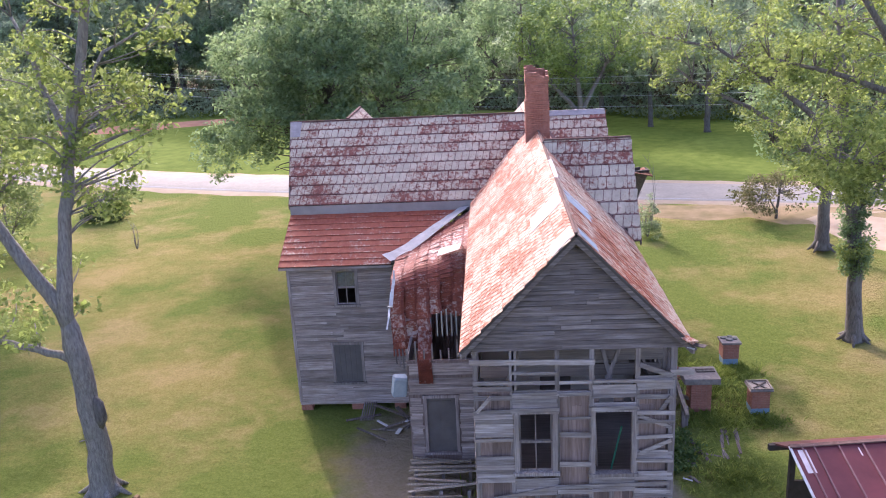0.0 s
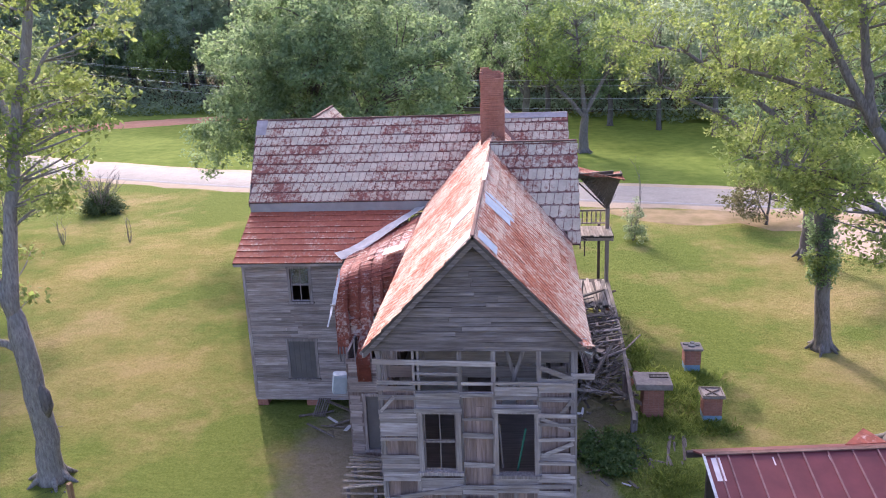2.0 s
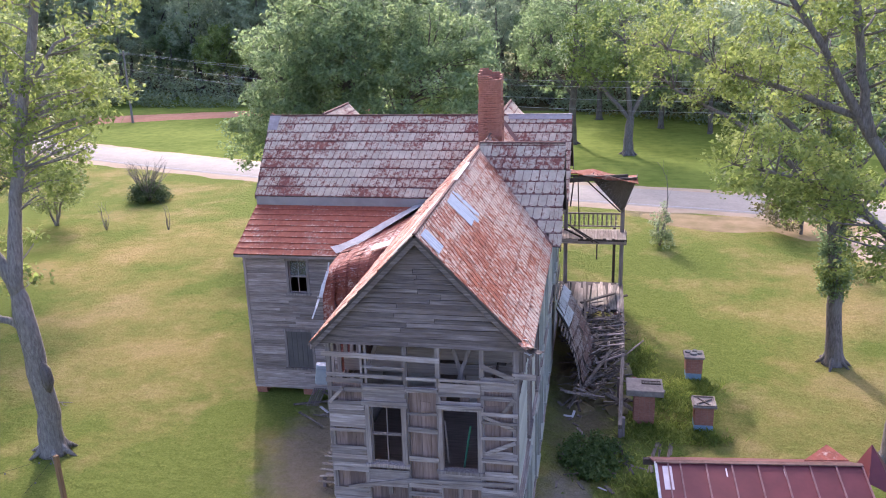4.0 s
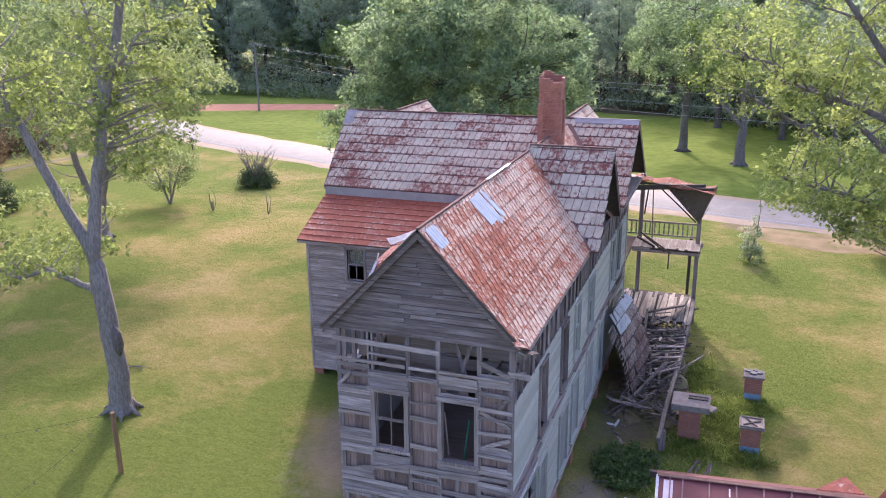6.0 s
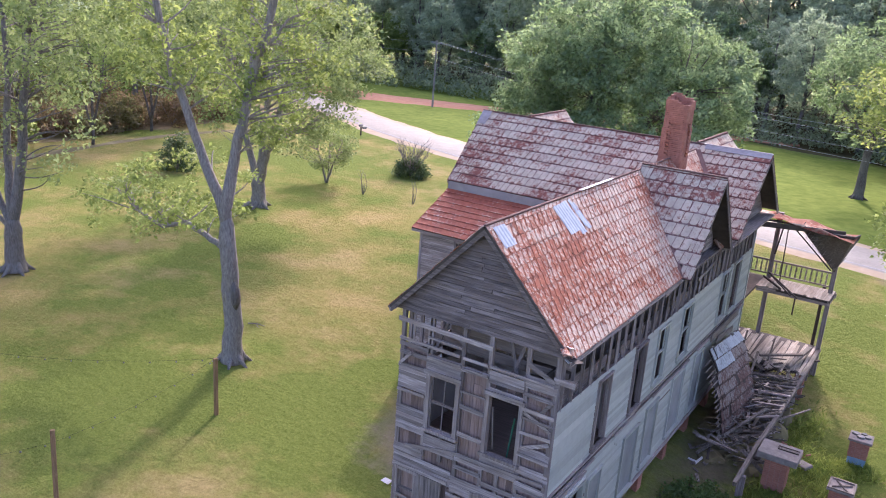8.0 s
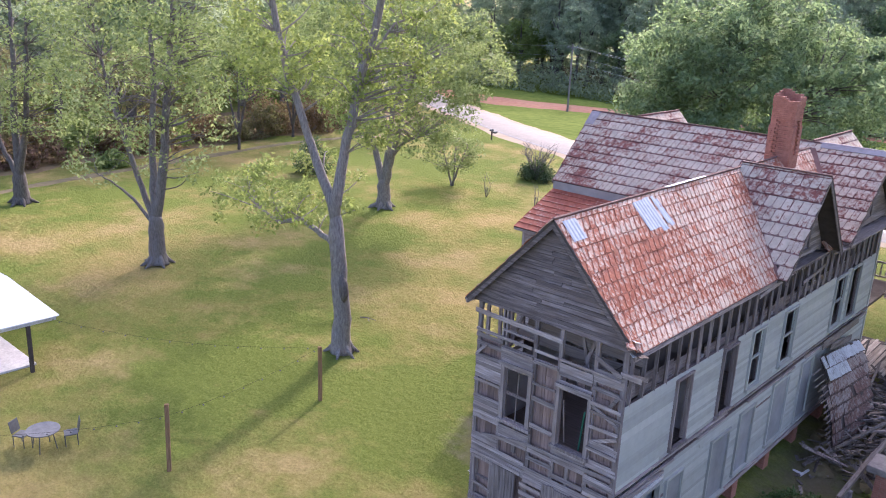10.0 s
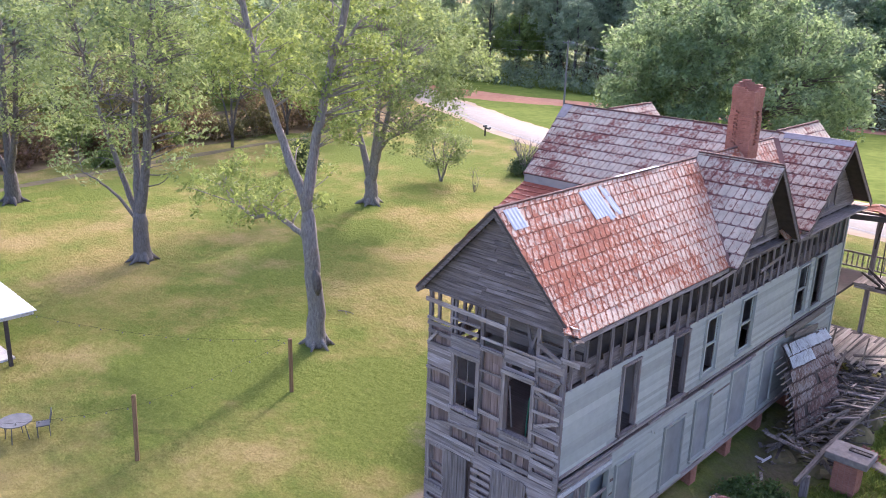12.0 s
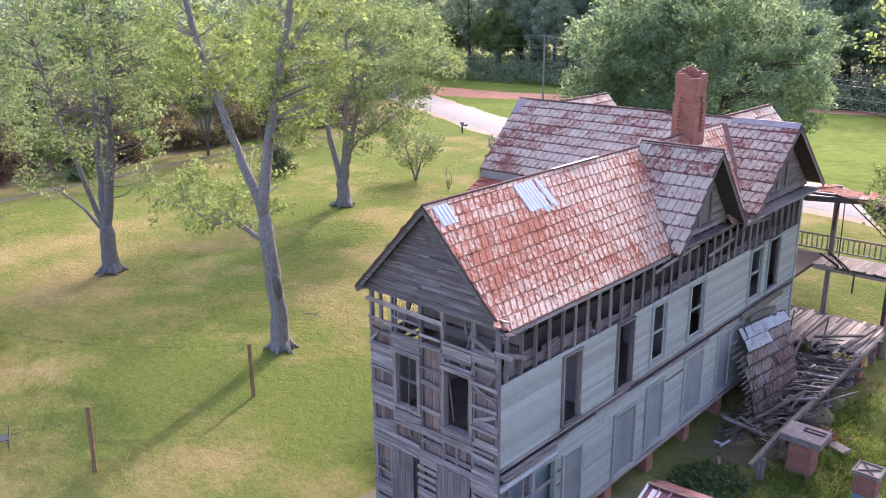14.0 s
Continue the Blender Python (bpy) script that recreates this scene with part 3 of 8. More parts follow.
ribbon("dirt_drive", [(60, 46), (34, 52.5), (22, 56.2), (14, 57.9), (9, 59.2)], [2.3, 2.5, 2.2, 1.6, 0.5], 0.03, drive_dirt, "bare brownish dirt drive beside the road", "dirt drive", 0.9)
ribbon("gravel_drive", [(23.5, 56), (24, 50), (27, 43), (32, 36)], [3.2, 2.2, 2.0, 2.0], 0.036, sand_dirt, "pale dusty drive under the trees", "dirt drive", 0.4)
ribbon("lane_litter", [(-60, -14), (-66, 15), (-69, 40), (-71, 62), (-70, 82)], [9.5] * 5, 0.022, litter_side, "brown leaf litter beyond the lane", "ground", 1.0, 3.0, seed=9)
ribbon("side_lane", [(-46, -10), (-50.5, 15), (-53.4, 27.5), (-55.6, 40.5), (-57.6, 54.7), (-56.5, 64), (-54, 74)], [0.5] * 7, 0.02, shade_dirt, "narrow dirt lane along the yard", "dirt lane", 0.25)

# ---------------------------------------------------------------- the farmhouse
RNG = random.Random(11)
house = thing("farmhouse", (0, 28, 0), "abandoned two-storey wooden farmhouse with rusted tin shingle roofs", "house")

# plan of the house
YG, XL, XR = 17.83, -0.60, 4.08          # rear gable wall, left and right wall of the ell
XRIDGE, ZRIDGE, ZEAVE = 1.78, 10.42, 7.68
EAVE_R, EAVE_L, YROOF = 4.43, -0.87, 17.56
YD, ZD, D_HALF, XD = 28.45, 10.60, 2.5, 4.72   # cross gable of the ell
YM, ZM, YM0, YM1, ZM0 = 35.15, 10.62, 31.7, 38.6, 7.82   # main block roof
XM0, XM1, XM_TOP = -8.08, 4.75, -8.50    # the left rake leans out toward the ridge
YF, YB = 38.2, 29.5                      # front wall, wall of the rear addition
XW = -7.85


def ell_roof():
    slope_len = math.hypot(EAVE_R - XRIDGE, ZRIDGE - ZEAVE)
    v = Vector((XRIDGE - EAVE_R, 0, ZRIDGE - ZEAVE)).normalized()
    y_end = 34.9
    bm = bmesh.new()
    prism(bm, [(EAVE_R, YROOF, ZEAVE), (EAVE_R, YD - D_HALF, ZEAVE), (XRIDGE, YD, ZRIDGE), (XRIDGE, YROOF, ZRIDGE)], 0.05)
    prism(bm, [(EAVE_R, YD + D_HALF, ZEAVE), (EAVE_R, 31.55, ZEAVE), (XRIDGE, y_end, ZRIDGE), (XRIDGE, YD, ZRIDGE)], 0.05)
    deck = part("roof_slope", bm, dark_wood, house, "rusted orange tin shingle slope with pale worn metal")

    def inside(a, b):
        y = YROOF + a
        f = b / slope_len
        return abs(y - YD) > D_HALF * (1 - f) - 0.15 and y < 31.75 + (y_end - 31.55) * f

    shingles(deck, tin_ell, (EAVE_R, YROOF, ZEAVE), (0, 1, 0), v, y_end - YROOF, slope_len, inside, RNG, 0.75, 0.365)

    v2 = Vector((XRIDGE - EAVE_L, 0, ZRIDGE - ZEAVE)).normalized()
    len2 = math.hypot(XRIDGE - EAVE_L, ZRIDGE - ZEAVE)
    bm = bmesh.new()
    prism(bm, [(EAVE_L, 33.5, ZEAVE), (EAVE_L, YROOF, ZEAVE), (XRIDGE, YROOF, ZRIDGE), (XRIDGE, 33.5, ZRIDGE)], 0.05)
    deck2 = part("roof_slope", bm, dark_wood, house, "sunlit rusted tin shingle slope")

    def inside2(a, b):
        y = 33.5 - a
        z = ZEAVE + (ZRIDGE - ZEAVE) * b / len2
        return y < YM0 + (z - ZM0) * (YM - YM0) / (ZM - ZM0) + 0.3

    shingles(deck2, tin_ell, (EAVE_L, 33.5, ZEAVE), (0, -1, 0), v2, 33.5 - YROOF, len2, inside2, RNG, 0.75, 0.365)
    ridge_cap("ridge_cap", house, (XRIDGE, YROOF, ZRIDGE + 0.03), (XRIDGE, 31.6, ZRIDGE + 0.03), ridge_tin, 0.085)
    ridge_cap("ridge_cap", house, (XRIDGE, 32.3, ZRIDGE + 0.03), (XRIDGE, 34.85, ZRIDGE + 0.03), ridge_tin, 0.085)
    # rusty valleys beside the cross gable and the main roof
    for p, q in (((XRIDGE + 0.05, YD, ZRIDGE + 0.04), (EAVE_R + 0.02, YD - D_HALF, ZEAVE + 0.045)), ((XRIDGE + 0.1, 34.8, ZRIDGE + 0.02), (EAVE_R, 31.6, ZEAVE + 0.045))):
        bm = bmesh.new()
        beam(bm, p, q, 0.2, 0.03)
        part("valley", bm, valley_tin, house, "dark rusty valley strip")
    # bare tin patches near the ridge, the larger one in slipped strips
    for y0, y1, b0, b1, ang in ((17.78, 18.36, 3.1, 3.70, 0), (21.2, 21.86, 2.74, 3.66, 2), (21.9, 22.22, 2.62, 3.70, 4), (22.27, 22.42, 2.80, 3.70, 3), (22.5, 22.72, 2.70, 3.58, 6)):
        bm = bmesh.new()
        n = int((y1 - y0) / 0.07)
        vs = [[bm.verts.new((k * (y1 - y0) / n, yy, 0.04 + 0.008 * (k % 2))) for k in range(n + 1)] for yy in (b0, b1)]
        for k in range(n):
            bm.faces.new((vs[0][k], vs[0][k + 1], vs[1][k + 1], vs[1][k]))
        m = axes((EAVE_R, y0, ZEAVE), (0, 1, 0), v) @ pose(0, 0, 0, 0, 0, ang)
        bmesh.ops.transform(bm, matrix=m, verts=bm.verts)
        part("roof_patch", bm, patch_tin, house, "corrugated bare tin patch")
    for y0, y1, b0, b1 in ((20.6, 21.7, 2.7, 3.75), (17.6, 18.3, 3.1, 3.75)):
        bm = bmesh.new()
        m = axes((EAVE_L, 33.5, ZEAVE), (0, -1, 0), v2)
        r = box(bm, (33.5 - y1, b0, 0.035), (33.5 - y0, b1, 0.05))
        bmesh.ops.transform(bm, matrix=m, verts=r)
        part("roof_patch", bm, flashing, house, "bare metal roof patch")
    bm = bmesh.new()
    beam(bm, (XRIDGE + 0.02, YROOF + 5.6, ZRIDGE + 0.055), (XRIDGE + 0.02, YROOF + 8.1, ZRIDGE + 0.06), 0.11, 0.012)
    part("ridge_cap", bm, worn_trim, house, "bare tin stretch of ridge cap")
    # eave boards, rake boards
    bm = bmesh.new()
    for xe in (EAVE_R, EAVE_L):
        s = 1 if xe > 0 else -1
        beam(bm, (xe - s * 0.02, YROOF, ZEAVE - 0.09), (xe - s * 0.02, YD - D_HALF if s > 0 else 31.0, ZEAVE - 0.09), 0.03, 0.12)
    part("eave_board", bm, grey_y, house)
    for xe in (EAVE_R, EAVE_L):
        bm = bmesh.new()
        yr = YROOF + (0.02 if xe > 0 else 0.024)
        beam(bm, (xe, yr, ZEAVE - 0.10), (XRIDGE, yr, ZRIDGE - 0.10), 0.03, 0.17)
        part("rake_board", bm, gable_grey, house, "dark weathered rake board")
    # rafter tails over the open frieze
    y = YG + 0.35
    while y < 25.8:
        bm = bmesh.new()
        d = Vector((EAVE_R - XRIDGE, 0, ZEAVE - ZRIDGE)).normalized()
        p = Vector((EAVE_R - 0.03, y, ZEAVE - 0.12))
        beam(bm, p, p - d * 1.4, 0.05, 0.12)
        part("rafter_tail", bm, rear_z, house)
        y += 0.62


ell_roof()


def cross_gable():
    """The ell's gable over the right wall."""
    half_len = math.hypot(D_HALF, ZD - ZEAVE)
    for s in (-1, 1):
        bm = bmesh.new()
        poly = [(XD, YD + s * D_HALF, ZEAVE), (XD, YD, ZD), (XRIDGE, YD, ZD), (XRIDGE + 2.5, YD + s * D_HALF, ZEAVE)]
        prism(bm, poly if s < 0 else list(reversed(poly)), 0.05)
        deck = part("roof_slope", bm, dark_wood, house, "maroon and grey tin shingle gable slope")
        v = Vector((0, -s * D_HALF, ZD - ZEAVE)).normalized()
        if s < 0:
            o, u = (XRIDGE, YD - D_HALF, ZEAVE), (1, 0, 0)
            ins = lambda a, b: a > (EAVE_R - XRIDGE) * (1 - b / half_len) - 0.35
        else:
            o, u = (XD, YD + D_HALF, ZEAVE), (-1, 0, 0)
            ins = lambda a, b: (XD - a) > XRIDGE + (EAVE_R - XRIDGE) * (1 - b / half_len) - 0.35
        shingles(deck, tin_main, o, u, v, XD - XRIDGE, half_len, ins, RNG, 0.84, 0.47)
        bm = bmesh.new()
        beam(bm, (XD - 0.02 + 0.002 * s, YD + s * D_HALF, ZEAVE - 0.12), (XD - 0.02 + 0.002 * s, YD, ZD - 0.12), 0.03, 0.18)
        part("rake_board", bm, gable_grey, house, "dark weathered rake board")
    ridge_cap("ridge_cap", house, (XRIDGE, YD, ZD + 0.03), (XD, YD, ZD + 0.03), ridge_tin, 0.12)
    # gable wall with a pair of small windows
    bm = bmesh.new()
    prism(bm, [(XR, YD - D_HALF + 0.2, 7.75), (XR, YD + D_HALF - 0.2, 7.75), (XR, YD, ZD - 0.15)], 0.1)
    wall = part("gable_wall", bm, inner_x, house, "grey boarded gable with a paired window")
    me = mesh_of(clapboard(), "board", grey_y)
    z = 7.75
    while z < ZD - 0.3:
        half = (D_HALF - 0.15) * (ZD - 0.1 - z - 0.12) / (ZD - ZEAVE)
        for a, b in spans(YD - half, YD + half, [(YD - 0.72, YD - 0.1), (YD + 0.1, YD + 0.72)] if 8.0 < z < 9.0 else []):
            m = Matrix(((0, 1, 0, XR), (1, 0, 0, a), (0, 0, 1, z), (0, 0, 0, 1)))
            piece("board", me, wall, m @ Matrix.Diagonal((b - a, 0.03, 0.15, 1)))
        z += 0.13
    for y0 in (YD - 0.72, YD + 0.1):
        sash_window("window", "x", XR, 1, y0, y0 + 0.62, 8.0, 9.1, house, panes=1, glazed=False, case=rear_z)
    bm = bmesh.new()
    box(bm, (XR - 0.05, YD - D_HALF, 7.58), (XR + 0.3, YD + D_HALF, 7.64))
    part("cornice_shelf", bm, grey_y, house)
    me = mesh_of(clapboard(), "bracket", grey_z)
    for k in range(22):
        piece("bracket", me, wall, Matrix.Translation((XR + 0.02, YD - D_HALF + 0.1 + k * 0.225, 7.46)) @ Matrix.Diagonal((0.24, 0.06, 0.12, 1)))


def sash_window(name, axis, c, out, a0, a1, z0, z1, parent, panes=2, glazed=True, case=white_z, w=0.10):
    """A framed sash window in a wall; axis is the one that the wall faces along."""
    win = None

    def bx(lo, hi):
        """Box from (along, out, z) corners."""
        if axis == "x":
            p, q = (c + out * lo[1], lo[0], lo[2]), (c + out * hi[1], hi[0], hi[2])
        else:
            p, q = (lo[0], c + out * lo[1], lo[2]), (hi[0], c + out * hi[1], hi[2])
        return tuple(map(min, p, q)), tuple(map(max, p, q))

    bm = bmesh.new()
    for lo, hi in (((a0 - w, -0.1, z0 - 0.02), (a0, 0.055, z1 + w)), ((a1, -0.1, z0 - 0.02), (a1 + w, 0.055, z1 + w)), ((a0 - w - 0.03, -0.1, z1), (a1 + w + 0.03, 0.065, z1 + w))):
        box(bm, *bx(lo, hi))
    win = part(name, bm, case, parent, "weathered wooden window frame")
    bm = bmesh.new()
    box(bm, *bx((a0 - w - 0.04, -0.1, z0 - 0.08), (a1 + w + 0.04, 0.10, z0)))
    part("sill", bm, case, win)
    if panes:
        zm = (z0 + z1) / 2
        for lo, hi, dep in ((z0, zm + 0.02, -0.03), (zm - 0.02, z1, -0.07)):
            bm = bmesh.new()
            for p, q in (((a0, lo), (a0 + 0.045, hi)), ((a1 - 0.045, lo), (a1, hi)), ((a0 + 0.045, lo), (a1 - 0.045, lo + 0.05)), ((a0 + 0.045, hi - 0.05), (a1 - 0.045, hi))):
                box(bm, *bx((p[0], dep - 0.03, p[1]), (q[0], dep, q[1])))
            if panes > 1:
                m = (a0 + a1) / 2
                box(bm, *bx((m - 0.014, dep - 0.03, lo + 0.05), (m + 0.014, dep - 0.005, hi - 0.05)))
            part("sash", bm, case, win)
            if glazed is True or (glazed == "upper" and lo > z0):
                bm = bmesh.new()
                box(bm, *bx((a0 + 0.04, dep - 0.02, lo + 0.04), (a1 - 0.04, dep - 0.014, hi - 0.04)))
                part("pane", bm, glass_mat, win)
    return win


cross_gable()


def main_roof():
    ln = math.hypot(YM - YM0, ZM - ZM0)
    v = Vector((0, YM - YM0, ZM - ZM0)).normalized()
    bm = bmesh.new()
    prism(bm, [(XM0, YM0, ZM0), (XM1, YM0, ZM0), (XM1, YM, ZM), (XM_TOP, YM, ZM)], 0.05)
    rear = part("roof_slope", bm, dark_wood, house, "shaded maroon roof of pale worn tin shingles")

    def inside(a, b):
        x = XM_TOP + a
        z = ZM0 + (ZM - ZM0) * b / ln
        ell = ZRIDGE - abs(x - XRIDGE) * (ZRIDGE - ZEAVE) / (EAVE_R - XRIDGE)
        return z > ell - 0.35 or x > EAVE_R - 0.1

    shingles(rear, tin_main, (XM_TOP, YM0, ZM0), (1, 0, 0), v, XM1 - XM_TOP, ln, inside, RNG, 0.84, 0.494, left=lambda b: (XM0 - XM_TOP) * (1 - b / ln))
    bm = bmesh.new()
    prism(bm, [(XM1, YM1, ZM0), (XM0, YM1, ZM0), (XM_TOP, YM, ZM), (XM1, YM, ZM)], 0.05)
    part("roof_slope", bm, dark_wood, house, "front slope of the main roof")
    bm = bmesh.new()
    prism(bm, [(XM1, YM1, ZM0 + 0.02), (XM0, YM1, ZM0 + 0.02), (XM_TOP, YM, ZM + 0.02), (XM1, YM, ZM + 0.02)], 0.012)
    part("tin_sheet", bm, tin_main, house, "sunlit rusted tin on the front slope")
    ridge_cap("ridge_cap", house, (XM_TOP, YM, ZM + 0.03), (2.0, YM, ZM + 0.03), ridge_tin, 0.09)
    ridge_cap("ridge_cap", house, (2.0, YM, ZM + 0.03), (XM1, YM, ZM + 0.03), dull_tin, 0.09)
    bm = bmesh.new()
    r = box(bm, (10.6, ln - 0.27, 0.04), (XM1 - XM_TOP - 0.02, ln - 0.02, 0.052))
    bmesh.ops.transform(bm, matrix=axes((XM_TOP, YM0, ZM0), (1, 0, 0), v), verts=r)
    part("ridge_flashing", bm, dull_tin, house, "dull lilac-grey flashing below the ridge")
    # bare sheet at the left end of the ridge
    bm = bmesh.new()
    r = box(bm, (0.02, ln - 0.86, 0.045), (0.52, ln - 0.03, 0.055))
    for k in r:
        if k.co.x < 0.1:
            k.co.x += (ln - k.co.y) / ln * (XM0 - XM_TOP)
    bmesh.ops.transform(bm, matrix=axes((XM_TOP, YM0, ZM0), (1, 0, 0), v), verts=r)
    part("roof_patch", bm, dull_tin, house, "plain dull lilac-grey metal patch")
    # two front gables, seen over the ridge
    for xc, ye in ((-6.05, 39.0), (1.75, 39.6)):
        for s in (-1, 1):
            bm = bmesh.new()
            poly = [(xc + s * 2.2, ye, ZM - 2.3), (xc, ye, ZM + 0.05), (xc, YM, ZM + 0.05), (xc + s * 2.2, YM + 2.2, ZM - 2.3)]
            prism(bm, poly if s > 0 else list(reversed(poly)), 0.05)
            deck = part("roof_slope", bm, dark_wood, house, "front gable slope of worn tin shingles")
            vv = Vector((-s * 2.2, 0, 2.35)).normalized()
            o, u = ((xc + 2.2, YM, ZM - 2.3), (0, 1, 0)) if s > 0 else ((xc - 2.2, ye, ZM - 2.3), (0, -1, 0))
            ins = (lambda a, b: a > 2.2 * (1 - b / 3.22) - 0.3) if s > 0 else (lambda a, b, e=ye: e - YM - a > 2.2 * (1 - b / 3.22) - 0.3)
            shingles(deck, tin_main, o, u, vv, ye - YM, 3.22, ins, RNG, 0.84, 0.46)
        bm = bmesh.new()
        prism(bm, [(xc + 2.1, ye - 0.3, ZM - 2.3), (xc - 2.1, ye - 0.3, ZM - 2.3), (xc, ye - 0.3, ZM - 0.1)], 0.1)
        part("gable_wall", bm, white_x, house)
        ridge_cap("ridge_cap", house, (xc, YM, ZM + 0.08), (xc, ye, ZM + 0.08), ridge_tin, 0.12)
    # right gable end
    bm = bmesh.new()
    prism(bm, [(XR, YM0 + 0.2, 7.7), (XR, YM1 - 0.25, 7.7), (XR, YM, ZM - 0.15)], 0.1)
    wall = part("gable_wall", bm, inner_x, house, "grey boarded main gable with a paired window")
    me = mesh_of(clapboard(), "board", grey_y)
    z = 7.7
    while z < ZM - 0.3:
        half = (YM - YM0 - 0.1) * (ZM - 0.1 - z - 0.12) / (ZM - ZM0)
        for a, b in spans(YM - half, YM + half, [(YM - 0.72, YM - 0.1), (YM + 0.1, YM + 0.72)] if 8.0 < z < 9.0 else []):
            piece("board", me, wall, Matrix(((0, 1, 0, XR), (1, 0, 0, a), (0, 0, 1, z), (0, 0, 0, 1))) @ Matrix.Diagonal((b - a, 0.03, 0.15, 1)))
        z += 0.13
    for y0 in (YM - 0.72, YM + 0.1):
        sash_window("window", "x", XR, 1, y0, y0 + 0.62, 8.0, 9.1, house, panes=1, glazed=False, case=rear_z)
    for s, ye in ((-1, YM0), (1, YM1)):
        bm = bmesh.new()
        beam(bm, (XM1 - 0.02, ye, ZM0 - 0.12), (XM1 - 0.02, YM, ZM - 0.12), 0.03, 0.2)
        part("rake_board", bm, gable_grey, house, "dark weathered rake board")
        bm = bmesh.new()
        beam(bm, (XM0 + 0.02, ye, ZM0 - 0.10), (XM_TOP + 0.02, YM, ZM - 0.10), 0.03, 0.16)
        part("rake_board", bm, gable_grey, house, "dark weathered rake board")
    bm = bmesh.new()
    box(bm, (XM0 + 0.05, YM0 + 0.02, 7.40), (EAVE_L + 0.1, YM0 + 0.10, ZM0 - 0.02))
    part("eave_board", bm, strip_tin, house, "grey metal strip between the two roofs")
    bm = bmesh.new()
    box(bm, (XR, YM0 - 0.6, 7.55), (XM1 - 0.1, YM1 - 0.1, 7.62))
    part("cornice_shelf", bm, grey_y, house)


main_roof()

LOW_Y0, LOW_Z0, LOW_Y1, LOW_Z1 = 29.02, 6.14, 31.74, 7.44


def low_roof():
    x0, x1 = -8.03, -1.2
    ln = math.hypot(LOW_Y1 - LOW_Y0, LOW_Z1 - LOW_Z0)
    v = Vector((0, LOW_Y1 - LOW_Y0, LOW_Z1 - LOW_Z0)).normalized()
    bm = bmesh.new()
    prism(bm, [(x0, LOW_Y0, LOW_Z0), (x1 - 2.6, LOW_Y0, LOW_Z0), (x1, LOW_Y1, LOW_Z1), (x0, LOW_Y1, LOW_Z1)], 0.05)
    deck = part("roof_slope", bm, dark_wood, house, "low rust-red tin shingle roof over the rear addition")
    shingles(deck, tin_low, (x0, LOW_Y0, LOW_Z0), (1, 0, 0), v, x1 - x0, ln, lambda a, b: x0 + a < x1 - 2.6 * (1 - b / ln), RNG, 0.6, 0.34)
    bm = bmesh.new()
    rng = random.Random(3)
    lo, hi = Vector((x1 - 2.62, LOW_Y0 - 0.12, LOW_Z0 + 0.20)), Vector((x1 + 0.14, LOW_Y1 - 0.02, LOW_Z1 + 0.16))
    side = Vector((0.62, -0.75, 0.02))
    last = None
    for k in range(15):
        f = k / 14
        c = lo.lerp(hi, f)
        wide = 0.46 * (1 - f) + 0.34 + rng.uniform(-0.035, 0.035)
        bend = Vector((0, 0, 0.10 * max(0.0, 0.22 - f) * 5 + rng.uniform(-0.012, 0.012)))
        row = [bm.verts.new(c - side * wide * (0.55 if k else 0.75) + bend), bm.verts.new(c - Vector((0, 0, 0.03))), bm.verts.new(c + side * wide * (0.55 if k else 0.2) + bend * 0.3)]
        if last:
            for j in range(2):
                bm.faces.new((last[j], last[j + 1], row[j + 1], row[j]))
        last = row
    bmesh.ops.solidify(bm, geom=bm.faces[:], thickness=0.008)
    part("valley_flashing", bm, flashing, house, "bent bare tin valley flashing")
    bm = bmesh.new()
    box(bm, (x0, LOW_Y0 + 0.0, LOW_Z0 - 0.13), (x1 - 2.6, LOW_Y0 + 0.03, LOW_Z0 - 0.03))
    part("eave_board", bm, grey_x, house)


low_roof()


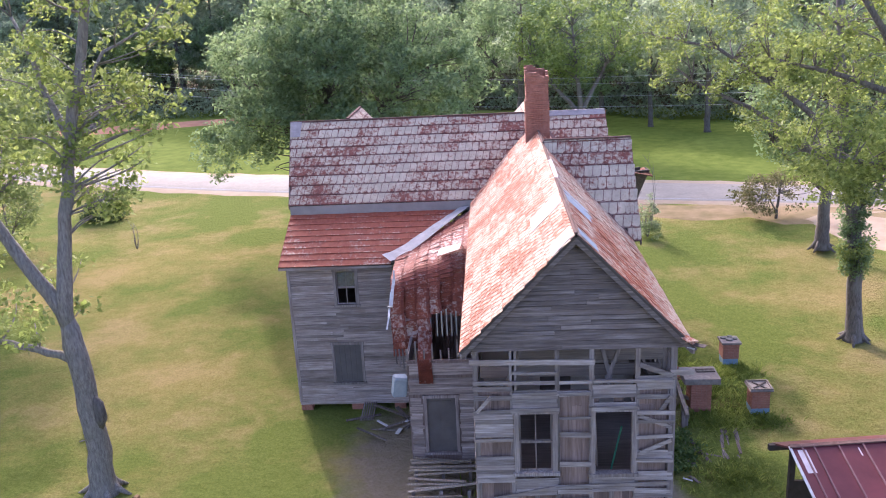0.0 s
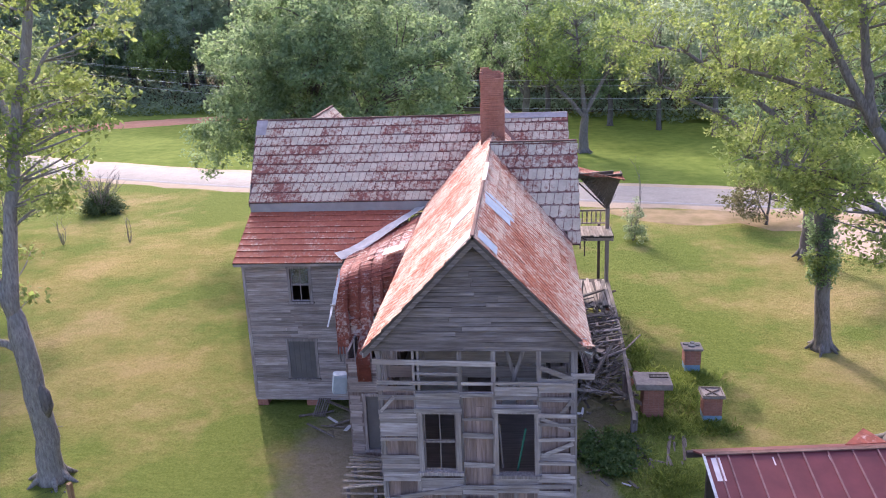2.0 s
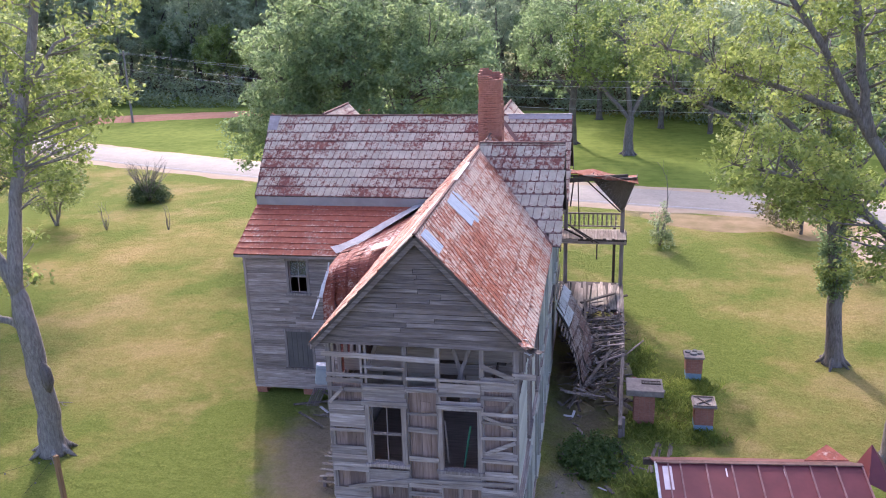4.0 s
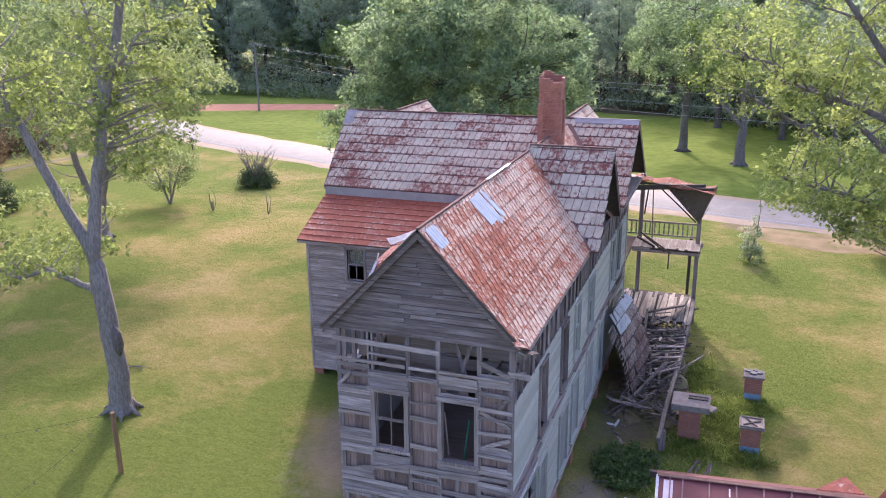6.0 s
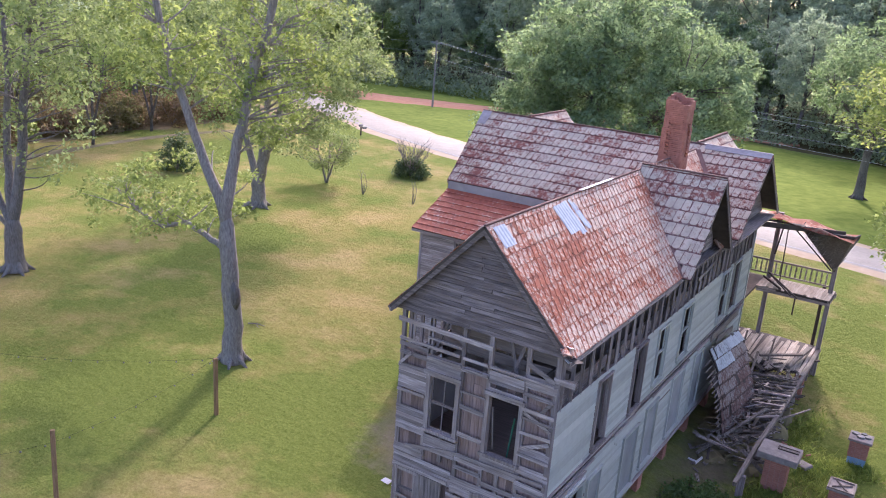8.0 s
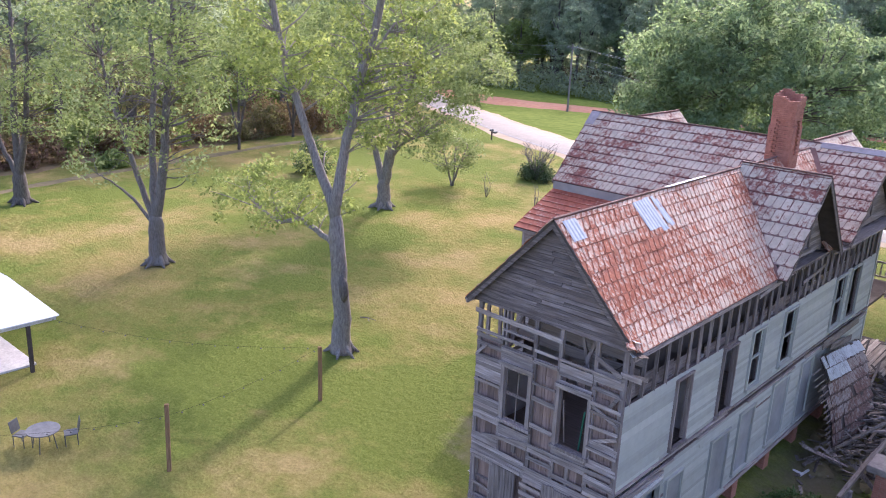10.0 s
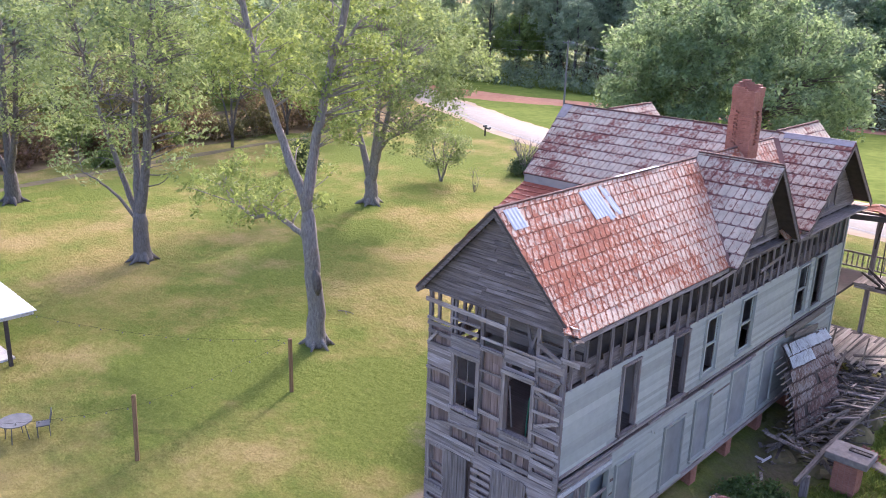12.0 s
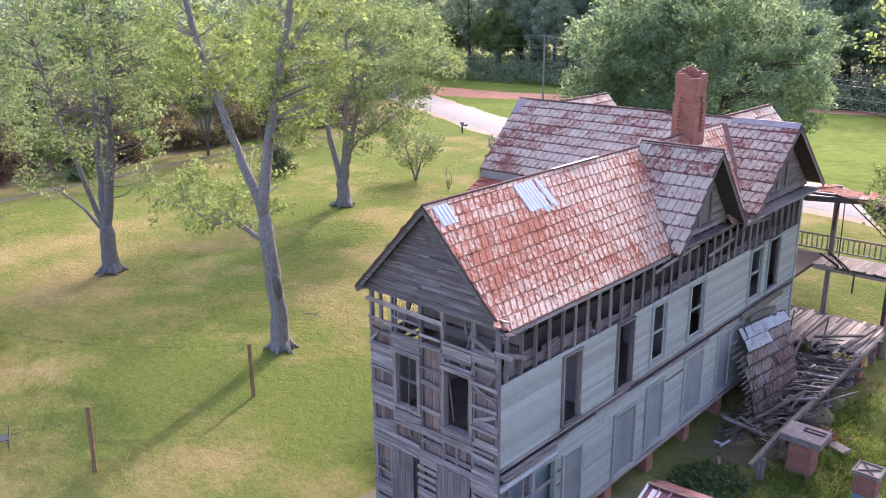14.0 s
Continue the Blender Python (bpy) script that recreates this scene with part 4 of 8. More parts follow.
def skirt_roof():
    """The side porch's roof: its end has folded over and hangs straight down."""
    y_fold, turn_len, steep = 27.15, 1.25, math.radians(82)

    def at(x, s):
        """A place on the sheet, s metres past the fold (negative: up on the slope)."""
        z0 = 7.42 - 0.385 * (-0.75 - x) + 0.03 * math.sin(4 * x + 2 * s)
        if s <= 0:
            return Vector((x, y_fold - s, z0 - 0.06 * math.exp(s * 1.5)))
        y, z, done = y_fold, z0 - 0.06, 0.0
        while done < s:
            d = min(0.05, s - done)
            ang = steep * ease((done + d / 2 + 0.2) / turn_len)
            y -= d * math.cos(ang)
            z -= d * math.sin(ang)
            done += d
        return Vector((x + 0.02 * math.sin(3 * s), y + 0.03 * math.sin(5 * x + 1.5 * s), z))

    xs = [-3.60, -3.17, -2.74, -2.32, -1.92, -1.50, -1.08, -0.70]
    ends = [2.90, 2.85, 2.95, 1.95, 2.15, 2.3, 2.45]
    bm = bmesh.new()
    me = shingle_mesh("shingle", tin_skirt, 0.5, 0.45)
    laid = []
    rng = random.Random(8)
    for i in range(len(xs) - 1):
        x0, x1 = xs[i], xs[i + 1]
        top = -(min(31.6, 28.95 + (x1 + 3.8) * 0.965) - y_fold)
        end = ends[i]
        n = max(2, round((end - top) / 0.5))
        cut = [top + (end - top) * k / n for k in range(n + 1)]
        fine = [top + (end - top) * k / (3 * n) for k in range(3 * n + 1)]
        rows = [(bm.verts.new(at(x0, s)), bm.verts.new(at(x1, s))) for s in fine]
        for p, q in zip(rows, rows[1:]):
            bm.faces.new((p[0], q[0], q[1], p[1]))
        for s0, s1 in zip(cut, cut[1:]):
            halves = [(s0, s1)] if s1 < -0.1 or s0 > 1.2 else [(s0 + (s1 - s0) * j / 4, s0 + (s1 - s0) * (j + 1) / 4) for j in range(4)]
            for g0, g1 in halves:
                o = at(x0, g0)
                u, v = at(x0, g1) - o, at(x1, g0) - o
                m = axes(o + u.cross(v).normalized() * (0.024 if len(halves) > 1 else rng.uniform(0.020, 0.030)), u, v)
                laid.append(m @ Matrix.Diagonal((u.length / 0.5 * 1.01, v.length / 0.45 * 1.12, 1, 1)))
    bmesh.ops.remove_doubles(bm, verts=bm.verts[:], dist=0.002)
    bmesh.ops.solidify(bm, geom=bm.faces[:], thickness=0.015)
    deck = part("roof_slope", bm, tin_skirt, house, "sagging rust-red tin roof hanging over the side porch")
    for m in laid:
        piece("shingle", me, deck, m)
    # the torn strip that hangs over the porch wall
    bm = bmesh.new()
    line = [(25.92, 4.75), (25.5, 4.5), (25.05, 4.34), (24.74, 4.24), (24.66, 4.05), (24.65, 3.75), (24.64, 3.44)]
    rows = [(bm.verts.new((-2.66 + 0.012 * k, y, z)), bm.verts.new((-2.20 + 0.012 * k, y, z))) for k, (y, z) in enumerate(line)]
    for p, q in zip(rows, rows[1:]):
        bm.faces.new((p[0], q[0], q[1], p[1]))
    bmesh.ops.solidify(bm, geom=bm.faces[:], thickness=0.012)
    part("hanging_sheet", bm, tin_skirt, house, "torn rusty strip hanging over the porch wall")
    # bent pale edge strip beside the gap
    bm = bmesh.new()
    pts = [at(-2.30, 1.3 + 0.3 * k) + Vector((0.03 * (k % 2), -0.05, 0)) for k in range(6)]
    for p, q in zip(pts, pts[1:]):
        beam(bm, p, q, 0.11, 0.02)
    part("edge_strip", bm, worn_trim, house, "bare grey strip along the torn edge")
    # torn white trim at the outer edge
    bm = bmesh.new()
    for p, q, w in (((-3.47, 26.95, 6.6), (-3.45, 26.72, 6.3), 0.05), ((-3.45, 26.72, 6.35), (-3.50, 26.35, 6.0), 0.10), ((-3.50, 26.35, 6.02), (-3.53, 25.98, 5.62), 0.13), ((-3.64, 25.96, 5.64), (-3.46, 25.94, 5.70), 0.04), ((-3.57, 25.92, 5.6), (-3.56, 25.55, 5.42), 0.07), ((-3.56, 25.55, 5.42), (-3.60, 25.2, 5.15), 0.05)):
        beam(bm, p, q, w, 0.02)
    part("torn_trim", bm, worn_trim, house, "torn strip of white trim hanging loose")
    # laths bared under the sheet's end
    for k in range(7):
        bm = bmesh.new()
        x = -3.5 + 0.12 * k
        beam(bm, (x, 26.2, 4.0), (x + 0.02, 26.18, 3.45 - 0.1 * (k % 3)), 0.05, 0.02)
        part("lath", bm, grey_z, house)
    bm = bmesh.new()
    prism(bm, [(-1.95, 27.05, 7.05), (-1.2, 26.75, 7.36), (-1.15, 27.05, 7.46), (-1.9, 27.45, 7.16)], 0.02)
    part("loose_sheet", bm, flashing, house, "loose pale sheet on the sagging roof")


skirt_roof()


def chimney():
    x0, x1, y0, y1, zt = 1.34, 2.18, 31.5, 32.3, 12.78
    bm = bmesh.new()
    box(bm, (x0 + 0.08, y0 + 0.12, 9.9), (x1 - 0.12, y1 - 0.08, zt - 0.55))
    core = part("chimney", bm, mortar, house, "tall red brick chimney with a broken top")
    rng = random.Random(5)
    verts, faces = [], []

    def brick(lo, hi):
        n = len(verts)
        verts.extend([(x, y, z) for x in (lo[0], hi[0]) for y in (lo[1], hi[1]) for z in (lo[2], hi[2])])
        faces.extend([tuple(n + i for i in f) for f in ((0, 1, 3, 2), (4, 6, 7, 5), (0, 4, 5, 1), (2, 3, 7, 6), (0, 2, 6, 4), (1, 5, 7, 3))])

    z, row = 9.95, 0
    while z < zt:
        grow = 0.03 if z < 11.5 else (0.02 if z > 12.2 else 0.0)
        lay = [(0.0, 0.25), (0.25, 0.5), (0.5, 0.75), (0.75, 1.0)] if row % 2 else [(0.0, 0.125), (0.125, 0.375), (0.375, 0.625), (0.625, 0.875), (0.875, 1.0)]
        for side in range(4):
            for f0, f1 in lay:
                # the broken top: highest at the far left corner, lowest at the near right one
                mid = (f0 + f1) / 2
                fx = mid if side in (0, 2) else (1.0 if side == 1 else 0.0)
                fy = mid if side in (1, 3) else (0.0 if side == 0 else 1.0)
                if z > zt - 0.36 + 0.19 * (1 - fx) + 0.19 * fy + rng.uniform(-0.05, 0.05):
                    continue
                inset = 0.07 if 0.25 < mid < 0.75 and 10.5 < z < 11.75 and side in (0, 1) else 0.0
                j = rng.uniform(-0.006, 0.006)
                if side in (0, 2):
                    wide = x1 - x0 + 2 * grow
                    y = y0 + inset - grow + j if side == 0 else y1 - 0.1 + grow + j
                    brick((x0 - grow + f0 * wide + 0.003, y, z + 0.003), (x0 - grow + f1 * wide - 0.003, y + 0.1, z + 0.066))
                else:
                    wide = y1 - y0
                    x = x0 - grow + j if side == 3 else x1 - 0.1 + grow - inset + j
                    brick((x, y0 + f0 * wide + 0.003, z + 0.003), (x + 0.1, y0 + f1 * wide - 0.003, z + 0.066))
        z += 0.07
        row += 1
    me = bpy.data.meshes.new("brickwork")
    me.from_pydata(verts, [], faces)
    me.materials.append(brick_mat)
    b = new("brickwork", me)
    place(b, core, Matrix.Identity(4))
    b["kind"] = "stuff"


chimney()

# ---------------------------------------------------------------- walls of the farmhouse
UPPER = [(20.72, 21.52, 3.82, 5.88), (23.60, 24.45, 3.80, 5.90), (25.70, 26.60, 3.95, 5.88), (28.30, 29.35, 3.95, 5.88), (33.30, 34.40, 3.90, 5.92), (35.05, 36.15, 3.85, 5.96)]
LOWER = [(20.85, 21.75, 0.75, 2.75), (23.65, 24.85, 0.72, 2.85), (25.65, 26.70, 0.90, 3.05), (28.30, 29.65, 0.92, 3.20), (30.95, 32.0, 0.9, 3.2)]


def right_wall():
    y0, y1 = YG, YF
    bm = bmesh.new()
    wall_core(bm, "y", XR - 0.13, XR - 0.03, y0 + 2.75, y1, 0.62, 3.40, LOWER)
    wall_core(bm, "y", XR - 0.13, XR - 0.03, y0 + 0.1, y1, 3.55, 6.02, UPPER)
    wall = part("side_wall", bm, brown_z, house, "long side wall of flaked white clapboards")
    up = [(a - y0 - 0.1, b - y0 + 0.1, c - 0.08, d + 0.1) for a, b, c, d in UPPER]
    siding("board", wall, white_y, (XR - 0.03, y0, 0), (0, 1, 0), (1, 0, 0), y1 - y0, 3.68, 6.05, 0.118, up, RNG, 0.0)
    low = [(a - y0 - 2.7 - 0.08, b - y0 - 2.7 + 0.08, c - 0.06, d + 0.08) for a, b, c, d in LOWER]
    siding("board", wall, white_y, (XR - 0.03, y0 + 2.7, 0), (0, 1, 0), (1, 0, 0), y1 - y0 - 2.7, 0.66, 3.36, 0.118, low, RNG, 0.025, ragged=0.02)
    # water table and the broken band between the storeys
    rng = random.Random(3)
    bm = bmesh.new()
    box(bm, (XR - 0.02, y0 + 2.5, 0.48), (XR + 0.05, y1, 0.64))
    part("sill_beam", bm, grey_y, house, "grey timber sill along the wall foot")
    for k, (z, a, b) in enumerate(((3.63, 17.9, 24.4), (3.64, 24.9, 31.3), (3.63, 31.5, 38.1), (3.40, 17.9, 21.0), (3.46, 22.5, 24.3), (3.42, 26.0, 30.0), (3.44, 31.0, 34.5), (3.41, 35.4, 38.0), (3.30, 18.0, 20.4))):
        bm = bmesh.new()
        beam(bm, (XR + 0.004 * k, a, z), (XR + 0.015 + 0.004 * k, b, z + rng.uniform(-0.03, 0.03)), 0.07, 0.07)
        part("band_board", bm, grey_y, house)
    # one dark strip behind the band boards, painting the shade in the gap
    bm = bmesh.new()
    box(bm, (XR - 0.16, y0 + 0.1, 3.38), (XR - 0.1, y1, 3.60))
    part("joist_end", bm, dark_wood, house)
    # corner boards
    bm = bmesh.new()
    box(bm, (XR - 0.12, y0 - 0.02, 0.6), (XR + 0.03, y0 + 0.03, 7.6))
    part("corner_board", bm, grey_z, house)
    bm = bmesh.new()
    box(bm, (XR - 0.02, y1 - 0.12, 0.6), (XR + 0.035, y1, 7.6))
    part("corner_board", bm, white_z, house)
    # upper windows: two are empty, the rest keep their sashes
    for n, (a, b, c, d) in enumerate(UPPER):
        sash_window("window", "x", XR, 1, a, b, c, d, house, panes=0 if n in (0, 1, 5) else 1, glazed=False, case=rear_z if n < 2 else white_z, w=0.06)
    # lower openings, boarded over
    for n, (a, b, c, d) in enumerate(LOWER):
        win = sash_window("window", "x", XR, 1, a, b, c, d, house, panes=0, case=white_z, w=0.07)
        bm = bmesh.new()
        box(bm, (XR - 0.05, a + 0.01, c), (XR - 0.01, b - 0.01, d - (0.12 if n in (0, 1) else 0.0)))
        part("boarding", bm, cover_board, win, "grey sheet boarded over the opening")
    # open frieze: studs, with the inner boards behind
    y = y0 + 0.35
    while y < y1:
        bm = bmesh.new()
        beam(bm, (XR - 0.06, y, 6.0), (XR - 0.06 + rng.uniform(-0.02, 0.02), y + rng.uniform(-0.03, 0.03), 7.72), 0.09, 0.075)
        part("stud", bm, rear_z, house)
        y += 0.62
    bm = bmesh.new()
    box(bm, (XR - 0.14, y0 + 0.1, 7.42), (XR - 0.01, y1, 7.56))
    part("wall_plate", bm, grey_y, house)
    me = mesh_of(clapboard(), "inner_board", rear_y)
    # near-black inner wall: the shade inside the bays is put into its colour
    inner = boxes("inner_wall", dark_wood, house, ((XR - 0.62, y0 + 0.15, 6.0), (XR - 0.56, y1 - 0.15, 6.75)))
    yy = y0 + 0.4
    while yy < y1 - 1:
        ln = rng.uniform(0.5, 1.0)
        m = Matrix(((0, 1, 0, XR - 0.2), (1, 0, 0, yy), (0, 0, 1, 6.0 + rng.uniform(-0.02, 0.06)), (0, 0, 0, 1)))
        piece("inner_board", me, inner, m @ pose(0, 0, 0, 0, rng.uniform(-4, 4), 0) @ Matrix.Diagonal((ln, 0.03, rng.uniform(0.2, 0.5), 1)))
        yy += ln * rng.uniform(0.6, 1.3)
    # knocked-off frieze boards and a diagonal brace
    for a, b, za, zb in ((25.6, 28.6, 7.1, 7.35), (29.4, 31.4, 6.7, 6.9), (32.2, 34.6, 7.2, 7.0), (18.0, 18.9, 6.9, 6.5)):
        bm = bmesh.new()
        beam(bm, (XR + 0.03, a, za), (XR + 0.03, b, zb), 0.03, 0.12)
        part("loose_board", bm, grey_y, house)
    # the near corner of the lower storey has lost its boards
    for y in (18.35, 18.95, 19.3, 20.5):
        bm = bmesh.new()
        box(bm, (XR - 0.14, y - 0.04, 0.62), (XR - 0.02, y + 0.04, 3.35))
        part("stud", bm, grey_z, house)
    for z, zz in ((2.95, 2.97), (3.12, 3.14), (2.2, 2.25), (1.5, 1.5), (1.0, 1.02)):
        bm = bmesh.new()
        beam(bm, (XR - 0.0, y0 + 0.1, z), (XR - 0.0, 20.4, zz), 0.03, 0.11)
        part("loose_board", bm, grey_y, house)
    boxes("inner_wall", blue_grey, house, ((XR - 0.3, y0 + 0.2, 0.6), (XR - 0.26, 20.58, 3.3)), label="blue-grey boarding behind the missing clapboards")
    boxes("header_board", worn_trim, house, ((XR - 0.01, y0 + 0.05, 2.98), (XR + 0.045, 20.5, 3.12)), label="pale board over the stripped corner")
    sash_window("window", "x", XR, 1, 19.4, 20.35, 0.8, 2.9, house, panes=0, case=white_z)
    # brick piers under the sill
    for y in (18.1, 20.9, 23.5, 26.2, 28.9, 31.6, 34.4, 37.6):
        brick_pier("brick_pier", (XR - 0.42, y - 0.22), (XR - 0.02, y + 0.22), -0.5, 0.48, house)


BRICK = mesh_of(clapboard(), "brick", brick_mat)


def brick_pier(name, lo, hi, z0, z1, parent, label="red brick pier"):
    """A pier of separate bricks round a core of mortar."""
    core = boxes(name, mortar, parent, ((lo[0] + 0.012, lo[1] + 0.012, z0), (hi[0] - 0.012, hi[1] - 0.012, z1)), label=label)
    rng = random.Random(int(lo[1] * 100))
    rows = max(1, round((z1 - z0) / 0.075))
    step = (z1 - z0) / rows
    for r in range(rows):
        z = z0 + r * step
        off = 0.1 * (r % 2)
        for side in range(4):
            a0, a1 = (lo[0], hi[0]) if side in (0, 2) else (lo[1], hi[1])
            n = max(1, round((a1 - a0) / 0.205))
            w = (a1 - a0) / n
            for k in range(n):
                a = a0 + k * w
                d = rng.uniform(-0.006, 0.006)
                if side == 0:
                    m = Matrix.Translation((a + 0.005, lo[1] + d, z + 0.004)) @ Matrix.Diagonal((w - 0.01, 0.09, step - 0.009, 1))
                elif side == 2:
                    m = Matrix.Translation((a + w - 0.005, hi[1] + d, z + 0.004)) @ pose(0, 0, 0, 0, 0, 180) @ Matrix.Diagonal((w - 0.01, 0.09, step - 0.009, 1))
                elif side == 1:
                    m = Matrix.Translation((hi[0] + d, a + 0.005, z + 0.004)) @ pose(0, 0, 0, 0, 0, 90) @ Matrix.Diagonal((w - 0.01, 0.09, step - 0.009, 1))
                else:
                    m = Matrix.Translation((lo[0] + d, a + w - 0.005, z + 0.004)) @ pose(0, 0, 0, 0, 0, -90) @ Matrix.Diagonal((w - 0.01, 0.09, step - 0.009, 1))
                piece("brick", BRICK, core, m)
    return core


right_wall()


def rear_gable_wall():
    """The stripped rear wall of the ell, and the boarded gable over it."""
    rng = random.Random(21)
    win, door = (0.44, 1.24, 4.40, 5.97), (2.25, 3.11, 4.34, 5.99)
    low1, low2 = (-0.42, 0.12, 1.6, 2.84), (1.22, 1.75, 1.7, 2.75)
    bm = bmesh.new()
    wall_core(bm, "x", YG + 0.10, YG + 0.13, XL + 0.03, XR - 0.15, 0.6, 6.50, [win, door, (2.25, 3.11, 6.05, 6.3)])
    wall = part("rear_wall", bm, rear_sheath, house, "stripped rear wall with bare studs and brown sheathing")
    # sheathing planks, upright, uneven
    me = mesh_of(clapboard(), "plank", rear_sheath)
    x = XL + 0.05
    while x < XR - 0.2:
        w = rng.uniform(0.14, 0.24)
        for z0, z1 in spans(0.6, rng.choice((6.1, 6.45, 6.5)), [(h[2], h[3]) for h in (win, door, low1, low2) if h[0] - w < x < h[1]]):
            if rng.random() < 0.12:
                continue
            piece("plank", me, wall, Matrix.Translation((x, YG + 0.095 - rng.uniform(0, 0.02), z0)) @ Matrix.Diagonal((w - 0.008, 0.02, z1 - z0, 1)))
        x += w
    # studs
    for xs, z0, z1 in ((XL + 0.05, 0.6, 7.62), (0.30, 0.6, 7.62), (0.36, 5.9, 7.62), (1.36, 0.6, 7.62), (2.16, 0.6, 7.62), (3.22, 0.6, 7.62), (XR - 0.06, 0.6, 7.62), (0.86, 3.5, 4.35), (2.65, 0.6, 4.3), (0.86, 6.0, 6.5)):
        bm = bmesh.new()
        box(bm, (xs - 0.055, YG + 0.0, z0), (xs + 0.055, YG + 0.09, z1))
        part("stud", bm, rear_z, house)
    # boards that are left, panel by panel: x0, x1, z0, z1, share kept
    me = mesh_of(clapboard(), "board", rear_x)
    panels = [(-0.6, 0.33, 5.36, 6.06, 1.0), (-0.6, 0.33, 4.24, 4.88, 1.0), (-0.6, 0.33, 3.4, 4.2, 0.45), (0.34, 1.36, 3.5, 4.3, 0.5),
              (1.36, 2.18, 3.3, 4.55, 0.5), (2.2, 3.2, 3.35, 4.28, 0.8), (3.2, 4.08, 3.3, 4.3, 0.45), (3.2, 4.08, 4.35, 5.1, 0.35),
              (-0.6, 0.33, 6.1, 6.7, 0.45), (0.3, 1.36, 6.1, 6.6, 0.55), (2.2, 3.2, 6.1, 6.75, 0.6), (3.2, 4.08, 6.3, 7.3, 0.5), (1.36, 2.15, 6.3, 6.6, 0.5),
              (-0.6, 1.3, 2.9, 3.4, 0.8), (1.3, 4.08, 2.8, 3.35, 0.85), (-0.6, 0.15, 0.6, 1.6, 0.9), (1.2, 1.9, 0.6, 2.8, 0.5), (3.2, 4.08, 0.6, 2.8, 0.75), (1.9, 3.2, 0.6, 1.2, 0.8)]
    for x0, x1, z0, z1, keep in panels:
        z = z0
        while z < z1 - 0.05:
            if rng.random() < keep:
                a, b = x0 + rng.uniform(-0.03, 0.02), x1 - rng.uniform(-0.02, 0.03)
                m = Matrix.Translation((a, YG - 0.005, z)) @ pose(0, 0, 0, rng.uniform(-2, 2), rng.uniform(-0.8, 0.8), 0) @ Matrix.Diagonal((b - a, -0.028, 0.115, 1))
                piece("board", me, wall, m)
            z += 0.118
    # longer boards nailed across: along the open top, then on the panels and the corner
    upper = [((XL - 0.08, 7.33), (2.22, 7.27), 0.13), ((XL, 6.80), (1.3, 6.78), 0.09), ((1.4, 6.78), (2.15, 6.78), 0.08), ((2.2, 6.80), (4.0, 6.77), 0.08), ((0.3, 6.46), (1.35, 6.5), 0.09),
             ((1.4, 6.46), (2.15, 6.49), 0.09), ((0.25, 6.07), (1.4, 6.08), 0.11), ((2.15, 6.09), (3.22, 6.10), 0.11)]
    lower = [((-0.2, 3.66), (1.4, 3.98), 0.11), ((1.3, 3.98), (4.0, 4.06), 0.10), ((2.2, 4.27), (3.2, 4.28), 0.12),
             ((3.25, 5.88), (4.02, 5.55), 0.09), ((3.3, 4.88), (4.02, 5.22), 0.10), ((3.68, 5.92), (4.0, 6.38), 0.09), ((3.2, 5.97), (4.08, 5.95), 0.10), ((3.2, 5.72), (4.08, 5.70), 0.08), ((3.2, 5.30), (4.05, 5.34), 0.09),
             ((3.2, 4.70), (4.08, 4.68), 0.10), ((XL + 0.05, 6.05), (XL + 0.4, 6.45), 0.08), ((1.4, 5.42), (2.15, 5.38), 0.13), ((1.4, 4.62), (2.15, 4.60), 0.13), ((1.4, 5.85), (2.15, 5.86), 0.06),
             ((-0.5, 3.0), (1.2, 2.98), 0.10), ((-0.6, 5.28), (0.3, 5.30), 0.08), ((0.3, 7.05), (1.35, 7.02), 0.06), ((3.25, 7.2), (4.0, 6.9), 0.12), ((-0.5, 2.05), (0.2, 1.95), 0.09), ((0.2, 1.2), (3.3, 1.35), 0.11)]
    for i, ((xa, za), (xb, zb), h) in enumerate(upper + lower):
        bm = bmesh.new()
        yn = YG - 0.045 - 0.0035 * (3 * i % 11)
        beam(bm, (xa, yn, za), (xb, yn, zb), 0.03, h)
        part("nailed_board", bm, rear_x, house)
    # a board end that sticks out past the corner
    bm = bmesh.new()
    beam(bm, (3.95, YG - 0.05, 6.98), (4.5, YG - 0.02, 6.95), 0.03, 0.14)
    part("nailed_board", bm, rear_x, house)
    sash_window("window", "y", YG, -1, *win, house, panes=2, glazed=False, case=rear_z, w=0.12)
    sash_window("window", "y", YG, -1, *door, house, panes=0, case=rear_z, w=0.12)
    sash_window("window", "y", YG, -1, *low1, house, panes=1, glazed=False, case=rear_z, w=0.09)
    for xa, xb, zt in ((0.18, 1.05, 2.92), (1.95, 3.15, 3.05)):
        bm = bmesh.new()
        k = xa
        while k < xb - 0.02:
            w = min(rng.uniform(0.17, 0.26), xb - k)
            box(bm, (k, YG - 0.06, 0.6), (k + w - 0.01, YG - 0.03, zt + rng.uniform(-0.04, 0.04)))
            k += w
        part("plank_door", bm, rear_z, house, "grey upright plank door, nailed shut")
    # gable
    top = ZRIDGE - 0.12
    bm = bmesh.new()
    prism(bm, [(XL, YG + 0.02, 7.60), (XR, YG + 0.02, 7.60), (XRIDGE, YG + 0.02, top)], 0.05)
    gab = part("gable_wall", bm, inner_x, house, "dark weathered clapboard gable, some boards warped")
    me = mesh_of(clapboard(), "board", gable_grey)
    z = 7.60
